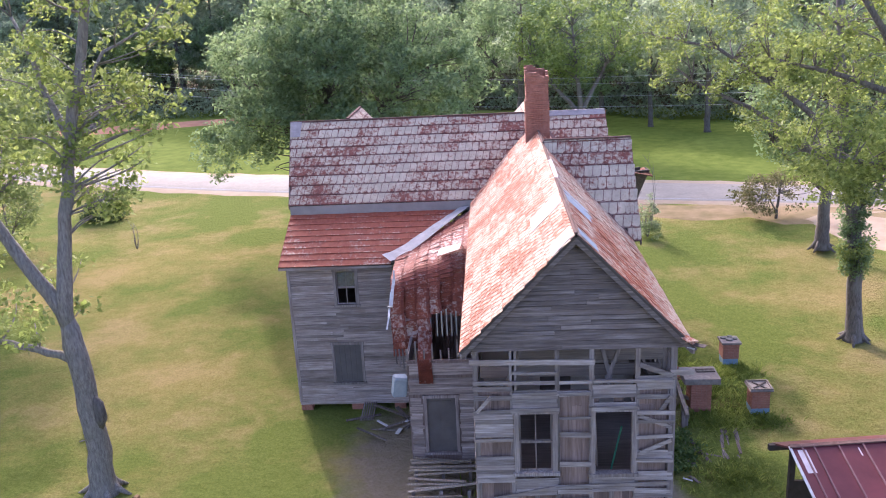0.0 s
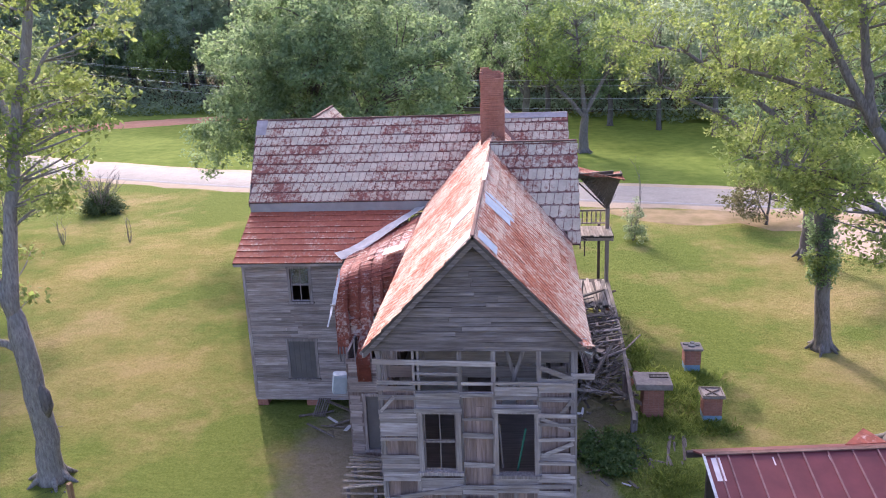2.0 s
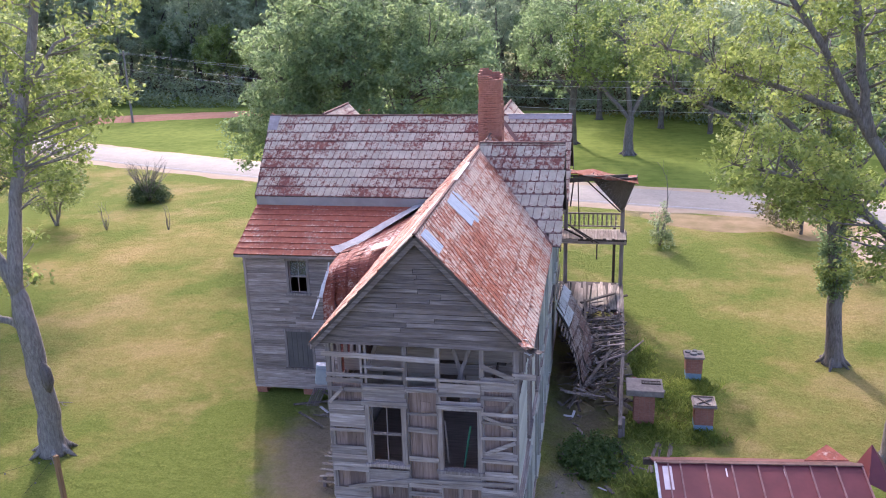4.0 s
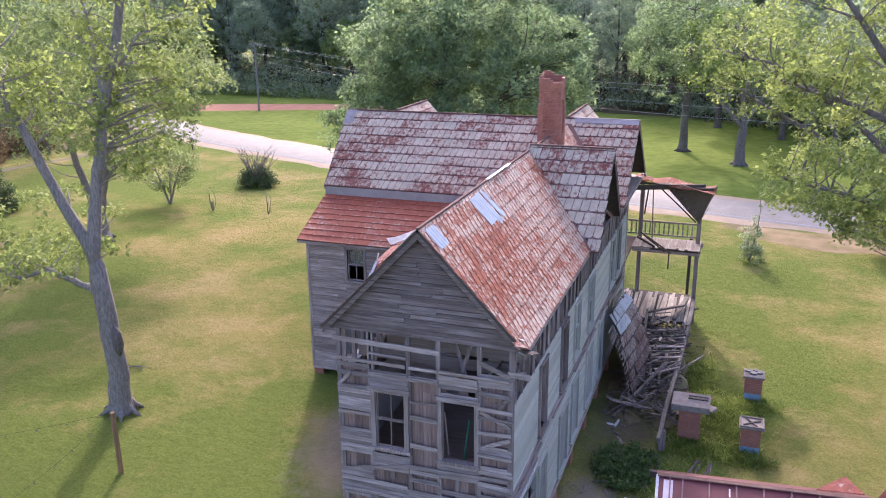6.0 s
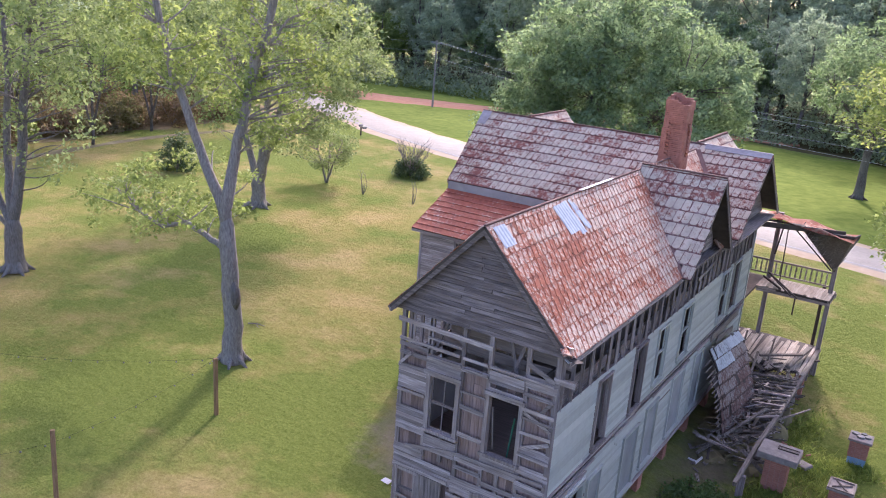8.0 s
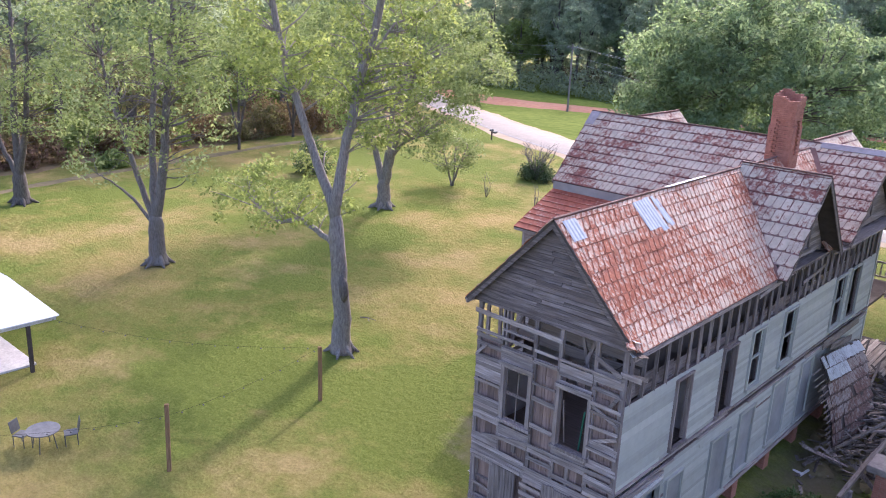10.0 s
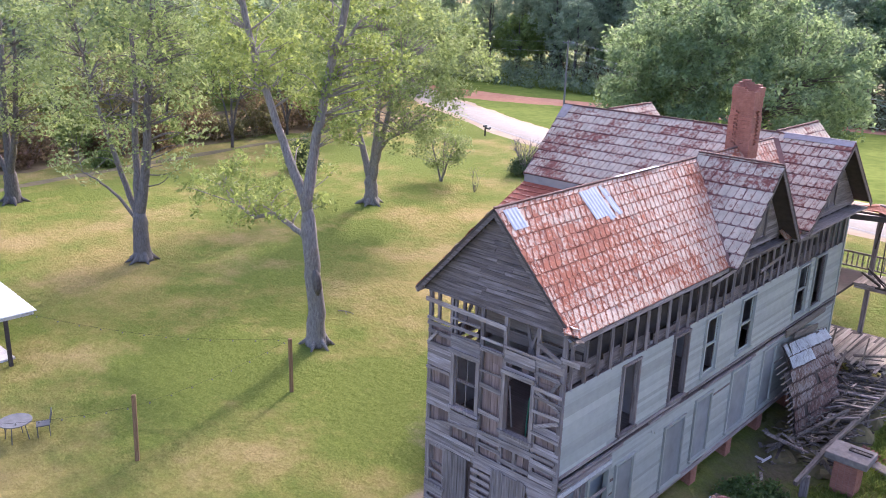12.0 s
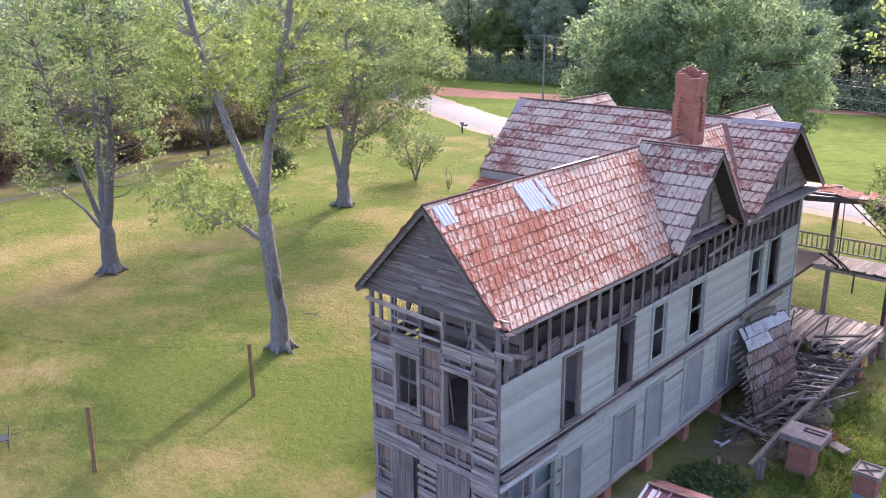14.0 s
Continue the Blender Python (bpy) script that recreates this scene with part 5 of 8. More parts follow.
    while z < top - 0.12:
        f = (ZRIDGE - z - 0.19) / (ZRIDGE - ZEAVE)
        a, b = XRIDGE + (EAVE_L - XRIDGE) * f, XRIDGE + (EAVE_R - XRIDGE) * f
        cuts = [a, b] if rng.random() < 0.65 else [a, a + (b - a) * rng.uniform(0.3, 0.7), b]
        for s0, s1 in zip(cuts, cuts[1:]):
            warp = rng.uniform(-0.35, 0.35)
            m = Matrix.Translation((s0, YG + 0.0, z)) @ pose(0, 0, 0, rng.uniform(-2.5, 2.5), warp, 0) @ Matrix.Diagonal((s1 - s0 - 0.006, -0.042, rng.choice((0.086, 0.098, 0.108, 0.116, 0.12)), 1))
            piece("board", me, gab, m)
        z += 0.122
    # boards and braces seen through the stripped top of the wall
    for z, xa, xb in ((6.45, -0.45, 3.9), (6.85, 0.4, 4.0), (7.2, -0.4, 2.6)):
        boxes("inner_board", inner_x, house, ((xa, YG + 0.95, z), (xb, YG + 1.0, z + 0.3)))
    for xa, xb in ((2.75, 2.35), (2.5, 3.0), (0.1, 0.7)):
        bm = bmesh.new()
        beam(bm, (xa, YG + 0.55, 6.3), (xb, YG + 0.5, 7.75), 0.05, 0.09)
        part("brace", bm, rear_z, house)
    # a long lath left leaning in the empty opening, and a green pole
    bm = bmesh.new()
    beam(bm, (2.33, YG + 0.25, 4.36), (2.27, YG + 0.15, 5.6), 0.03, 0.03)
    part("lath", bm, rear_z, house)
    pole = thing("green_pole", (2.70, YG + 0.45, 3.62), "green plastic pole leaning inside the empty opening", "pole")
    bm = bmesh.new()
    tube(bm, [(2.60, YG + 0.5, 3.62), (2.90, YG + 0.22, 5.45)], [0.024, 0.024], 8)
    part("shaft", bm, green_plastic, pole)


rear_gable_wall()


def rear_addition():
    """The rear addition of the main block, under the low roof."""
    y = YB
    holes = [(-6.02, -5.28, 4.45, 5.78), (-6.32, -5.28, 1.22, 2.80)]
    bm = bmesh.new()
    wall_core(bm, "x", y + 0.0, y + 0.12, XW, -0.7, 0.40, 6.25, [holes[0]])
    wall = part("rear_wall", bm, brown_z, house, "grey weathered clapboard wall of the rear addition")
    siding("board", wall, grey_x, (XW, y, 0), (1, 0, 0), (0, -1, 0), 4.4, 0.42, 6.2, 0.112, [(a - XW - 0.1, b - XW + 0.1, c - 0.06, d + 0.1) for a, b, c, d in holes], RNG, 0.0)
    sash_window("window", "y", y, -1, *holes[0], house, panes=2, glazed="upper", case=grey_z)
    w = sash_window("window", "y", y, -1, *holes[1], house, panes=0, case=grey_z)
    bm = bmesh.new()
    for k in range(5):
        box(bm, (-6.31 + k * 0.206, y - 0.035, 1.24), (-6.31 + k * 0.206 + 0.2, y - 0.012, 2.79))
    part("boarding", bm, dull_board, w, "dark boards over the opening")
    boxes("corner_board", grey_z, house, ((XW - 0.02, y - 0.045, 0.4), (XW + 0.1, y - 0.002, 6.2)))
    boxes("sill_beam", grey_x, house, ((XW, y - 0.05, 0.28), (-3.4, y + 0.1, 0.42)))
    # left end wall and front wall of the main block
    bm = bmesh.new()
    wall_core(bm, "y", XW, XW + 0.12, YM0 + 0.05, YF, 0.40, 7.6, [])
    wall_core(bm, "y", XW, XW + 0.12, YB + 0.12, YM0 + 0.05, 0.40, 6.2, [])
    prism(bm, [(XW, YB + 0.12, 6.2), (XW, YM0 + 0.05, 7.3), (XW, YM0 + 0.05, 6.2)], -0.12)
    left = part("side_wall", bm, brown_z, house, "grey clapboard end wall")
    siding("board", left, grey_y, (XW, YB, 0), (0, 1, 0), (-1, 0, 0), YF - YB, 0.42, 6.2, 0.24, [], RNG)
    bm = bmesh.new()
    prism(bm, [(XW + 0.1, YM0 + 0.1, 7.6), (XW + 0.1, YM, ZM - 0.1), (XW + 0.1, YM1 - 0.1, 7.6)], 0.1)
    part("gable_wall", bm, grey_y, house)
    front_holes = [(-6.4, -5.4, 1.4, 3.2), (-6.4, -5.4, 4.2, 5.9), (-2.6, -1.5, 0.9, 3.1), (1.2, 2.2, 1.4, 3.2), (1.2, 2.2, 4.2, 5.9), (-2.6, -1.5, 4.2, 5.9)]
    bm = bmesh.new()
    wall_core(bm, "x", YF - 0.12, YF, XW + 0.12, XR, 0.40, 7.7, front_holes)
    front = part("front_wall", bm, white_x, house, "flaked white front wall")
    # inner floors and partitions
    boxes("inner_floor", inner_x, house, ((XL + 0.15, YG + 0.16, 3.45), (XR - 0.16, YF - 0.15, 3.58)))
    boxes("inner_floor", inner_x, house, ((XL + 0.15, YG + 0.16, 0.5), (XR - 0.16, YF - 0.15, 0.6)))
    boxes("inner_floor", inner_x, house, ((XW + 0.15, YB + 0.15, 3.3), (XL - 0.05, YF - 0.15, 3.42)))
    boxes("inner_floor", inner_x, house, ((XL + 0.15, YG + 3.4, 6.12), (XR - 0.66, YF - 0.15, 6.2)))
    for yy in (22.4, 27.4, 31.6):
        bm = bmesh.new()
        wall_core(bm, "x", yy, yy + 0.1, XL + 0.15, XR - 0.16, 0.6, 6.1, [(1.2, 2.1, 0.6, 2.7), (1.2, 2.1, 3.58, 5.6)])
        part("partition", bm, plaster, house)
    boxes("inner_wall", plaster, house, ((XL + 0.02, YG + 0.15, 0.6), (XL + 0.08, 31.6, 5.4)))
    # far end and left wall of the ell
    bm = bmesh.new()
    wall_core(bm, "y", XL, XL + 0.02, YG + 0.1, 31.6, 0.5, 6.2, [(19.2, 20.0, 4.4, 5.9)])
    lw = part("side_wall", bm, brown_z, house, "grey clapboard wall of the ell")
    siding("board", lw, grey_y, (XL, YG, 0), (0, 1, 0), (-1, 0, 0), 6.8, 0.6, 5.9, 0.118, [], RNG, 0.08)
    k = YG + 0.4
    while k < 24.5:
        boxes("stud", grey_z, house, ((XL - 0.02, k - 0.03, 5.9), (XL + 0.08, k + 0.03, 7.7)))
        k += 0.55
    boxes("wall_plate", grey_y, house, ((XL - 0.02, YG, 7.5), (XL + 0.1, 31.0, 7.6)))
    # piers
    for x in (-7.62, -5.6, -3.9):
        brick_pier("brick_pier", (x - 0.22, YB + 0.0), (x + 0.22, YB + 0.42), 0.0, 0.28, house)
    for x in (-0.4, 1.7, 3.6):
        brick_pier("brick_pier", (x - 0.2, YG + 0.02), (x + 0.2, YG + 0.4), -0.4, 0.6, house)


rear_addition()


def side_porch():
    """The closed side porch: its end wall with a door, and the broken landing before it."""
    y = 24.75
    x0, x1 = -2.98, XL - 0.02
    door = (-2.40, -1.45, 0.88, 2.88)
    bm = bmesh.new()
    wall_core(bm, "x", y, y + 0.1, x0, x1, 0.5, 4.2, [door])
    wall = part("porch_end_wall", bm, brown_z, house, "weathered end wall of the side porch")
    siding("board", wall, grey_x, (x0, y, 0), (1, 0, 0), (0, -1, 0), x1 - x0, 0.6, 4.1, 0.115, [(door[0] - x0 - 0.1, door[1] - x0 + 0.1, 0.5, 2.98)], RNG, 0.12, ragged=0.08)
    bm = bmesh.new()
    wall_core(bm, "y", x0, x0 + 0.08, y + 0.1, YB - 0.1, 0.6, 4.4, [(26.0, 27.0, 2.0, 3.8)])
    part("porch_side_wall", bm, grey_y, house, "grey boarded side of the porch")
    w = sash_window("door_frame", "y", y, -1, *door, house, panes=0, case=grey_z)
    bm = bmesh.new()
    box(bm, (door[0], y + 0.02, door[2]), (door[1], y + 0.06, door[3]))
    for za, zb in ((1.0, 1.75), (1.95, 2.75)):
        for xa in (door[0] + 0.12, door[0] + 0.52):
            box(bm, (xa, y + 0.005, za), (xa + 0.3, y + 0.02, zb))
    part("door_leaf", bm, dull_board, w, "dull grey panelled back door")
    # posts and open laths above
    rng = random.Random(8)
    for k in range(9):
        boxes("lath", grey_z, house, ((x0 + 0.02 + k * 0.27, y + 0.02, 4.1), (x0 + 0.07 + k * 0.27, y + 0.06, 4.5 + rng.uniform(0, 0.4))))
    for k in range(5):
        boxes("lath", white_z, house, ((-2.0 + k * 0.16, 25.6, 4.7), (-1.96 + k * 0.16, 25.65, 5.5 + 0.07 * (k % 3))))
    # metal box on the corner
    bx = thing("metal_box", (-3.30, 24.9, 3.0), "dented grey metal box hung on the porch corner", "metal box")
    bm = bmesh.new()
    box(bm, (-3.50, 24.72, 2.92), (-3.04, 25.08, 3.62))
    bmesh.ops.bevel(bm, geom=bm.edges[:], offset=0.03, segments=2, affect="EDGES")
    bmesh.ops.rotate(bm, cent=(-3.3, 24.9, 3.3), matrix=Matrix.Rotation(0.14, 3, "Y") @ Matrix.Rotation(0.35, 3, "Z"), verts=bm.verts)
    part("casing", bm, grey_metal, bx)
    bm = bmesh.new()
    box(bm, (-3.46, 24.70, 3.0), (-3.10, 24.715, 3.52))
    bmesh.ops.rotate(bm, cent=(-3.3, 24.9, 3.3), matrix=Matrix.Rotation(0.14, 3, "Y") @ Matrix.Rotation(0.35, 3, "Z"), verts=bm.verts)
    part("lid", bm, grey_metal, bx)
    # landing
    land = thing("broken_landing", (-1.9, 23.9, 0), "broken grey plank landing below the back door", "landing")
    me = mesh_of(clapboard(), "plank", deck_pale)
    for k in range(13):
        yy = 24.6 - k * 0.14
        ln = rng.uniform(1.5, 2.2)
        m = Matrix.Translation((-3.05 + rng.uniform(0, 0.25), yy, 0.72 - max(0, k - 6) * 0.07 + rng.uniform(-0.05, 0.05))) @ pose(0, 0, 0, rng.uniform(-9, 9), rng.uniform(-5, 5), rng.uniform(-7, 7)) @ Matrix.Diagonal((ln, 0.15, 0.04, 1))
        piece("plank", me, land, m)
    for xx in (-2.9, -2.0, -1.1):
        boxes("support", grey_z, land, ((xx, 24.3, 0), (xx + 0.1, 24.4, 0.68)))
        boxes("support", grey_z, land, ((xx, 23.1, 0), (xx + 0.1, 23.2, 0.4)))
    # fallen boards and a short grating under the addition
    gr = thing("wooden_grating", (-5.1, 28.9, 0.0), "small pale slatted grating leaning at the wall foot", "grating")
    for k in range(6):
        bm = bmesh.new()
        beam(bm, (-5.35 + k * 0.09, 28.55, 0.02), (-5.25 + k * 0.09, 29.3, 0.42), 0.05, 0.02)
        part("slat", bm, debris_wood, gr)
    for p, q in (((-4.9, 29.2, 0.35), (-3.4, 28.3, 0.25)), ((-5.9, 28.5, 0.06), (-4.6, 28.9, 0.08)), ((-3.5, 28.3, 0.3), (-3.45, 28.3, 0.02))):
        bm = bmesh.new()
        beam(bm, p, q, 0.12, 0.04)
        tagged(part("fallen_board", bm, debris_wood), "grey fallen board on the bare earth", "board", "fallen boards")


side_porch()


def loose_bits():
    """Broken tin at the eave corners and boards that lie under the raised floor."""
    rng = random.Random(21)
    for xe, sx in ((EAVE_R, 1),):
        for k in range(6):
            bm = bmesh.new()
            x, y = xe + sx * rng.uniform(-0.25, 0.12), YROOF + rng.uniform(-0.1, 0.5)
            z = ZEAVE + rng.uniform(-0.06, 0.10) - sx * (x - xe) * 0.9
            a = rng.uniform(0, 3.1)
            u, w = Vector((math.cos(a), math.sin(a), rng.uniform(-0.6, 0.3))) * rng.uniform(0.12, 0.26), Vector((-math.sin(a), math.cos(a), rng.uniform(-0.3, 0.3))) * rng.uniform(0.07, 0.13)
            c = Vector((x, y, z))
            prism(bm, [c - u - w, c + u - w * 0.6, c + u * 0.7 + w, c - u * 0.8 + w], 0.008)
            part("torn_shingle", bm, worn_trim if k < 2 and sx > 0 else (tin_ell if k < 4 else dark_wood), house, "torn piece of tin at the eave")
    paper = thing("paper_scrap", (-2.76, 20.67, 0), "crumpled white scrap of paper on the lawn", "litter")
    bm = bmesh.new()
    prism(bm, [(-2.95, 20.6, 0.03), (-2.6, 20.52, 0.05), (-2.55, 20.75, 0.09), (-2.9, 20.8, 0.06)], 0.01)
    part("sheet", bm, worn_trim, paper)
    twig = thing("fallen_twig", (-15.5, 27.4, 0), "dry fallen twig lying on the lawn", "twig")
    bm = bmesh.new()
    tube(bm, [(-15.9, 27.3, 0.04), (-15.5, 27.48, 0.07), (-15.05, 27.57, 0.04)], [0.03, 0.026, 0.012], 6)
    tube(bm, [(-15.5, 27.48, 0.07), (-15.3, 27.3, 0.06), (-15.1, 27.25, 0.03)], [0.02, 0.014, 0.008], 5)
    part("stick", bm, bark_grey, twig)
    heap = thing("scrap_boards", (-3.0, 27.8, 0), "pale broken boards and scraps on bare earth under the house", "scrap wood")
    for k in range(16):
        bm = bmesh.new()
        x, y = rng.uniform(-4.6, -1.6), rng.uniform(26.6, 29.2)
        a, ln = rng.uniform(0, 3.14), rng.uniform(0.3, 1.1)
        d = Vector((math.cos(a) * ln, math.sin(a) * ln, rng.uniform(-0.02, 0.12)))
        p = Vector((x, y, 0.05 + rng.uniform(0, 0.12)))
        beam(bm, p, p + d, rng.uniform(0.06, 0.16), 0.025)
        part("board", bm, worn_trim if k % 4 == 0 else debris_wood, heap)


loose_bits()

# ---------------------------------------------------------------- porch at the front corner
def turned_post(bm, x, y, z0, z1, w):
    """A square post with a thinner turned middle."""
    box(bm, (x - w / 2, y - w / 2, z0), (x + w / 2, y + w / 2, z0 + 0.9))
    box(bm, (x - w / 2.5, y - w / 2.5, z0 + 0.9), (x + w / 2.5, y + w / 2.5, z1 - 0.4))
    box(bm, (x - w / 2, y - w / 2, z1 - 0.4), (x + w / 2, y + w / 2, z1))


def front_porch():
    pch = thing("front_porch", (3.0, 41.0, 0), "half-collapsed two-storey wooden porch with a baluster rail", "porch")
    rng = random.Random(31)
    for x, y, z1 in ((4.30, 42.15, 7.0), (7.15, 41.9, 6.6), (-2.0, 42.2, 7.0), (-7.4, 42.2, 7.0)):
        bm = bmesh.new()
        turned_post(bm, x, y, -0.5 if x > 3 else 0.0, z1, 0.24)
        part("post", bm, grey_z, pch, "weathered grey porch post")
    bm = bmesh.new()
    box(bm, (6.72, 42.5, -0.7), (6.86, 42.64, 3.75))
    part("post", bm, dark_wood, pch, "dark thin prop")
    # upper deck
    me = mesh_of(clapboard(), "deck_board", deck_pale)
    deck = boxes("upper_deck", dark_wood, pch, ((-7.6, 38.3, 3.56), (4.1, 42.4, 3.68)), ((4.1, 40.6, 3.56), (7.35, 42.4, 3.68)))
    x = 4.1
    while x < 7.3:
        y0 = 40.35 + rng.uniform(0, 0.3)
        piece("deck_board", me, deck, Matrix.Translation((x, y0, 3.69)) @ Matrix.Diagonal((0.13, 42.4 - y0, 0.03, 1)))
        x += 0.14
    for p, q in (((4.1, 40.6, 3.55), (7.35, 40.75, 3.50)), ((4.1, 42.35, 3.55), (7.4, 42.3, 3.5)), ((7.28, 40.6, 3.5), (7.3, 42.4, 3.52))):
        bm = bmesh.new()
        beam(bm, p, q, 0.08, 0.24)
        part("deck_beam", bm, grey_x, pch)
    # rail with balusters along the outer edge
    bm = bmesh.new()
    box(bm, (-7.4, 42.22, 4.52), (7.1, 42.30, 4.60))
    box(bm, (-7.4, 42.22, 3.86), (7.1, 42.30, 3.92))
    rail = part("rail", bm, grey_x, pch)
    bm = bmesh.new()
    for r, z0, z1 in ((0.03, 0, 0.1), (0.045, 0.1, 0.22), (0.02, 0.22, 0.32), (0.045, 0.32, 0.45), (0.03, 0.45, 0.6)):
        tube(bm, [(0, 0, z0), (0, 0, z1)], [r, r], 6)
    bal = mesh_of(bm, "baluster", grey_z)
    x = -7.2
    while x < 7.0:
        piece("baluster", bal, rail, Matrix.Translation((x, 42.26, 3.92)))
        x += 0.23
    # roof: a sagging sheet over the corner, its near edge torn, and the end that hangs down
    bm = bmesh.new()
    prism(bm, [(-7.9, 38.4, 7.55), (-7.9, 42.9, 6.75), (4.3, 42.9, 6.75), (4.1, 38.4, 7.55)], 0.05)
    part("porch_roof", bm, tin_low, pch, "rusted porch roof along the front")
    bm = bmesh.new()
    xs, ys = [4.0, 4.8, 5.6, 6.4, 7.2, 7.8], [39.0, 40.2, 41.4, 42.8]
    grid = []
    for i, x in enumerate(xs):
        row = []
        for j, y in enumerate(ys):
            sag = 0.22 * math.sin(2.2 * i + j) * 0.5 - 0.10 * i - (0.25 if j == 0 and i > 2 else 0)
            row.append(bm.verts.new((x, y + (0.35 * i if j == 0 else 0), 7.30 - 0.14 * j + sag)))
        grid.append(row)
    for i in range(len(xs) - 1):
        for j in range(len(ys) - 1):
            bm.faces.new((grid[i][j], grid[i + 1][j], grid[i + 1][j + 1], grid[i][j + 1]))
    bmesh.ops.solidify(bm, geom=bm.faces[:], thickness=0.05)
    part("porch_roof", bm, tin_low, pch, "sagging rusted roof at the porch corner")
    bm = bmesh.new()
    beam(bm, (4.0, 38.6, 7.05), (7.3, 41.2, 6.75), 0.1, 0.22)
    beam(bm, (4.0, 39.0, 7.2), (5.7, 40.2, 6.98), 0.3, 0.04)
    part("roof_beam", bm, dark_wood, pch, "dark broken roof beam")
    # the slumped end, boards and laths hanging toward the yard
    bm = bmesh.new()
    prism(bm, [(7.15, 41.7, 4.75), (7.85, 42.6, 6.55), (7.75, 40.9, 6.75), (5.55, 40.6, 6.75)], 0.04)
    part("hanging_roof", bm, debris_wood, pch, "slumped grey boarded corner of the porch roof")
    for k in range(12):
        f = k / 11
        p = Vector((5.5, 40.5, 6.68)).lerp(Vector((7.1, 41.6, 4.82)), f)
        bm = bmesh.new()
        beam(bm, p, p + Vector((0.18 + 0.25 * f, -0.02, 0.42 + 0.35 * f)), 0.05, 0.02)
        part("lath", bm, grey_z, pch)
    for k in range(9):
        f = (k + 0.5) / 9
        lo = Vector((5.55, 40.57, 6.75)).lerp(Vector((7.15, 41.67, 4.75)), f) + Vector((0.03, -0.06, 0.03))
        hi = Vector((7.75, 40.87, 6.75)).lerp(Vector((7.85, 42.57, 6.55)), f) + Vector((0.03, -0.06, 0.03))
        bm = bmesh.new()
        beam(bm, lo, lo.lerp(hi, 0.92), 0.09, 0.03)
        part("roof_slat", bm, splinter_wood if k % 3 else debris_wood, pch, "grey slat on the slumped roof corner")
    for p, q, w in (((4.9, 41.2, 6.6), (5.0, 41.0, 4.0), 0.04), ((4.7, 41.2, 6.7), (4.55, 41.1, 5.2), 0.05), ((4.45, 41.0, 4.3), (6.0, 40.3, 3.55), 0.06), ((4.6, 40.9, 4.2), (5.7, 40.3, 3.6), 0.05), ((5.9, 40.4, 3.5), (5.9, 40.4, 2.7), 0.06), ((4.3, 40.7, 4.15), (5.2, 40.5, 3.75), 0.08), ((5.3, 40.5, 6.7), (7.0, 41.4, 4.9), 0.06)):
        bm = bmesh.new()
        beam(bm, p, q, w, w)
        part("broken_timber", bm, dark_wood, pch, "dark broken timber")
    # lower deck
    low = boxes("lower_deck", dark_wood, pch, ((-7.6, 38.3, 0.72), (7.0, 42.3, 0.82)))
    x = 3.0
    while x < 7.2:
        w = 0.13
        y0 = 37.6 + rng.uniform(0, 0.9) if x > 4.1 else 38.4
        m = Matrix.Translation((x, y0, 0.83 + rng.uniform(0, 0.03))) @ pose(0, 0, 0, rng.uniform(-0.5, 0.6), 0, rng.uniform(-2, 2)) @ Matrix.Diagonal((w, (42.3 - y0) * rng.uniform(0.85, 1.0), 0.035, 1))
        piece("deck_board", me, low, m)
        x += 0.145
    for x, y in ((4.5, 38.6), (7.0, 38.6), (4.5, 42.1), (7.0, 42.1), (1, 42.1), (-3, 42.1), (-7, 42.1)):
        brick_pier("brick_pier", (x - 0.2, y - 0.2), (x + 0.2, y + 0.2), -0.65 if x > 3 else 0.0, 0.72, pch)
    # the outer rim beam of the side porch, still on its props
    rim = thing("porch_rim_beam", (7.1, 33.0, 0), "long pale weathered rim beam of the collapsed side porch", "beam")
    pts = [(7.22, 42.0, 0.78), (7.18, 37.5, 0.74), (7.08, 33.5, 0.70), (6.95, 30.6, 0.62), (6.86, 27.9, 0.30)]
    for p, q in zip(pts, pts[1:]):
        bm = bmesh.new()
        beam(bm, p, Vector(q) + (Vector(q) - Vector(p)).normalized() * 0.05, 0.14, 0.16)
        part("beam_length", bm, debris_wood, rim)
    for y, z in ((41.0, 0.7), (38.0, 0.66), (34.8, 0.64), (31.4, 0.56), (28.6, 0.30)):
        bm = bmesh.new()
        box(bm, (6.82, y - 0.09, -0.75), (7.06, y + 0.09, z))
        part("prop", bm, grey_z, rim)


front_porch()


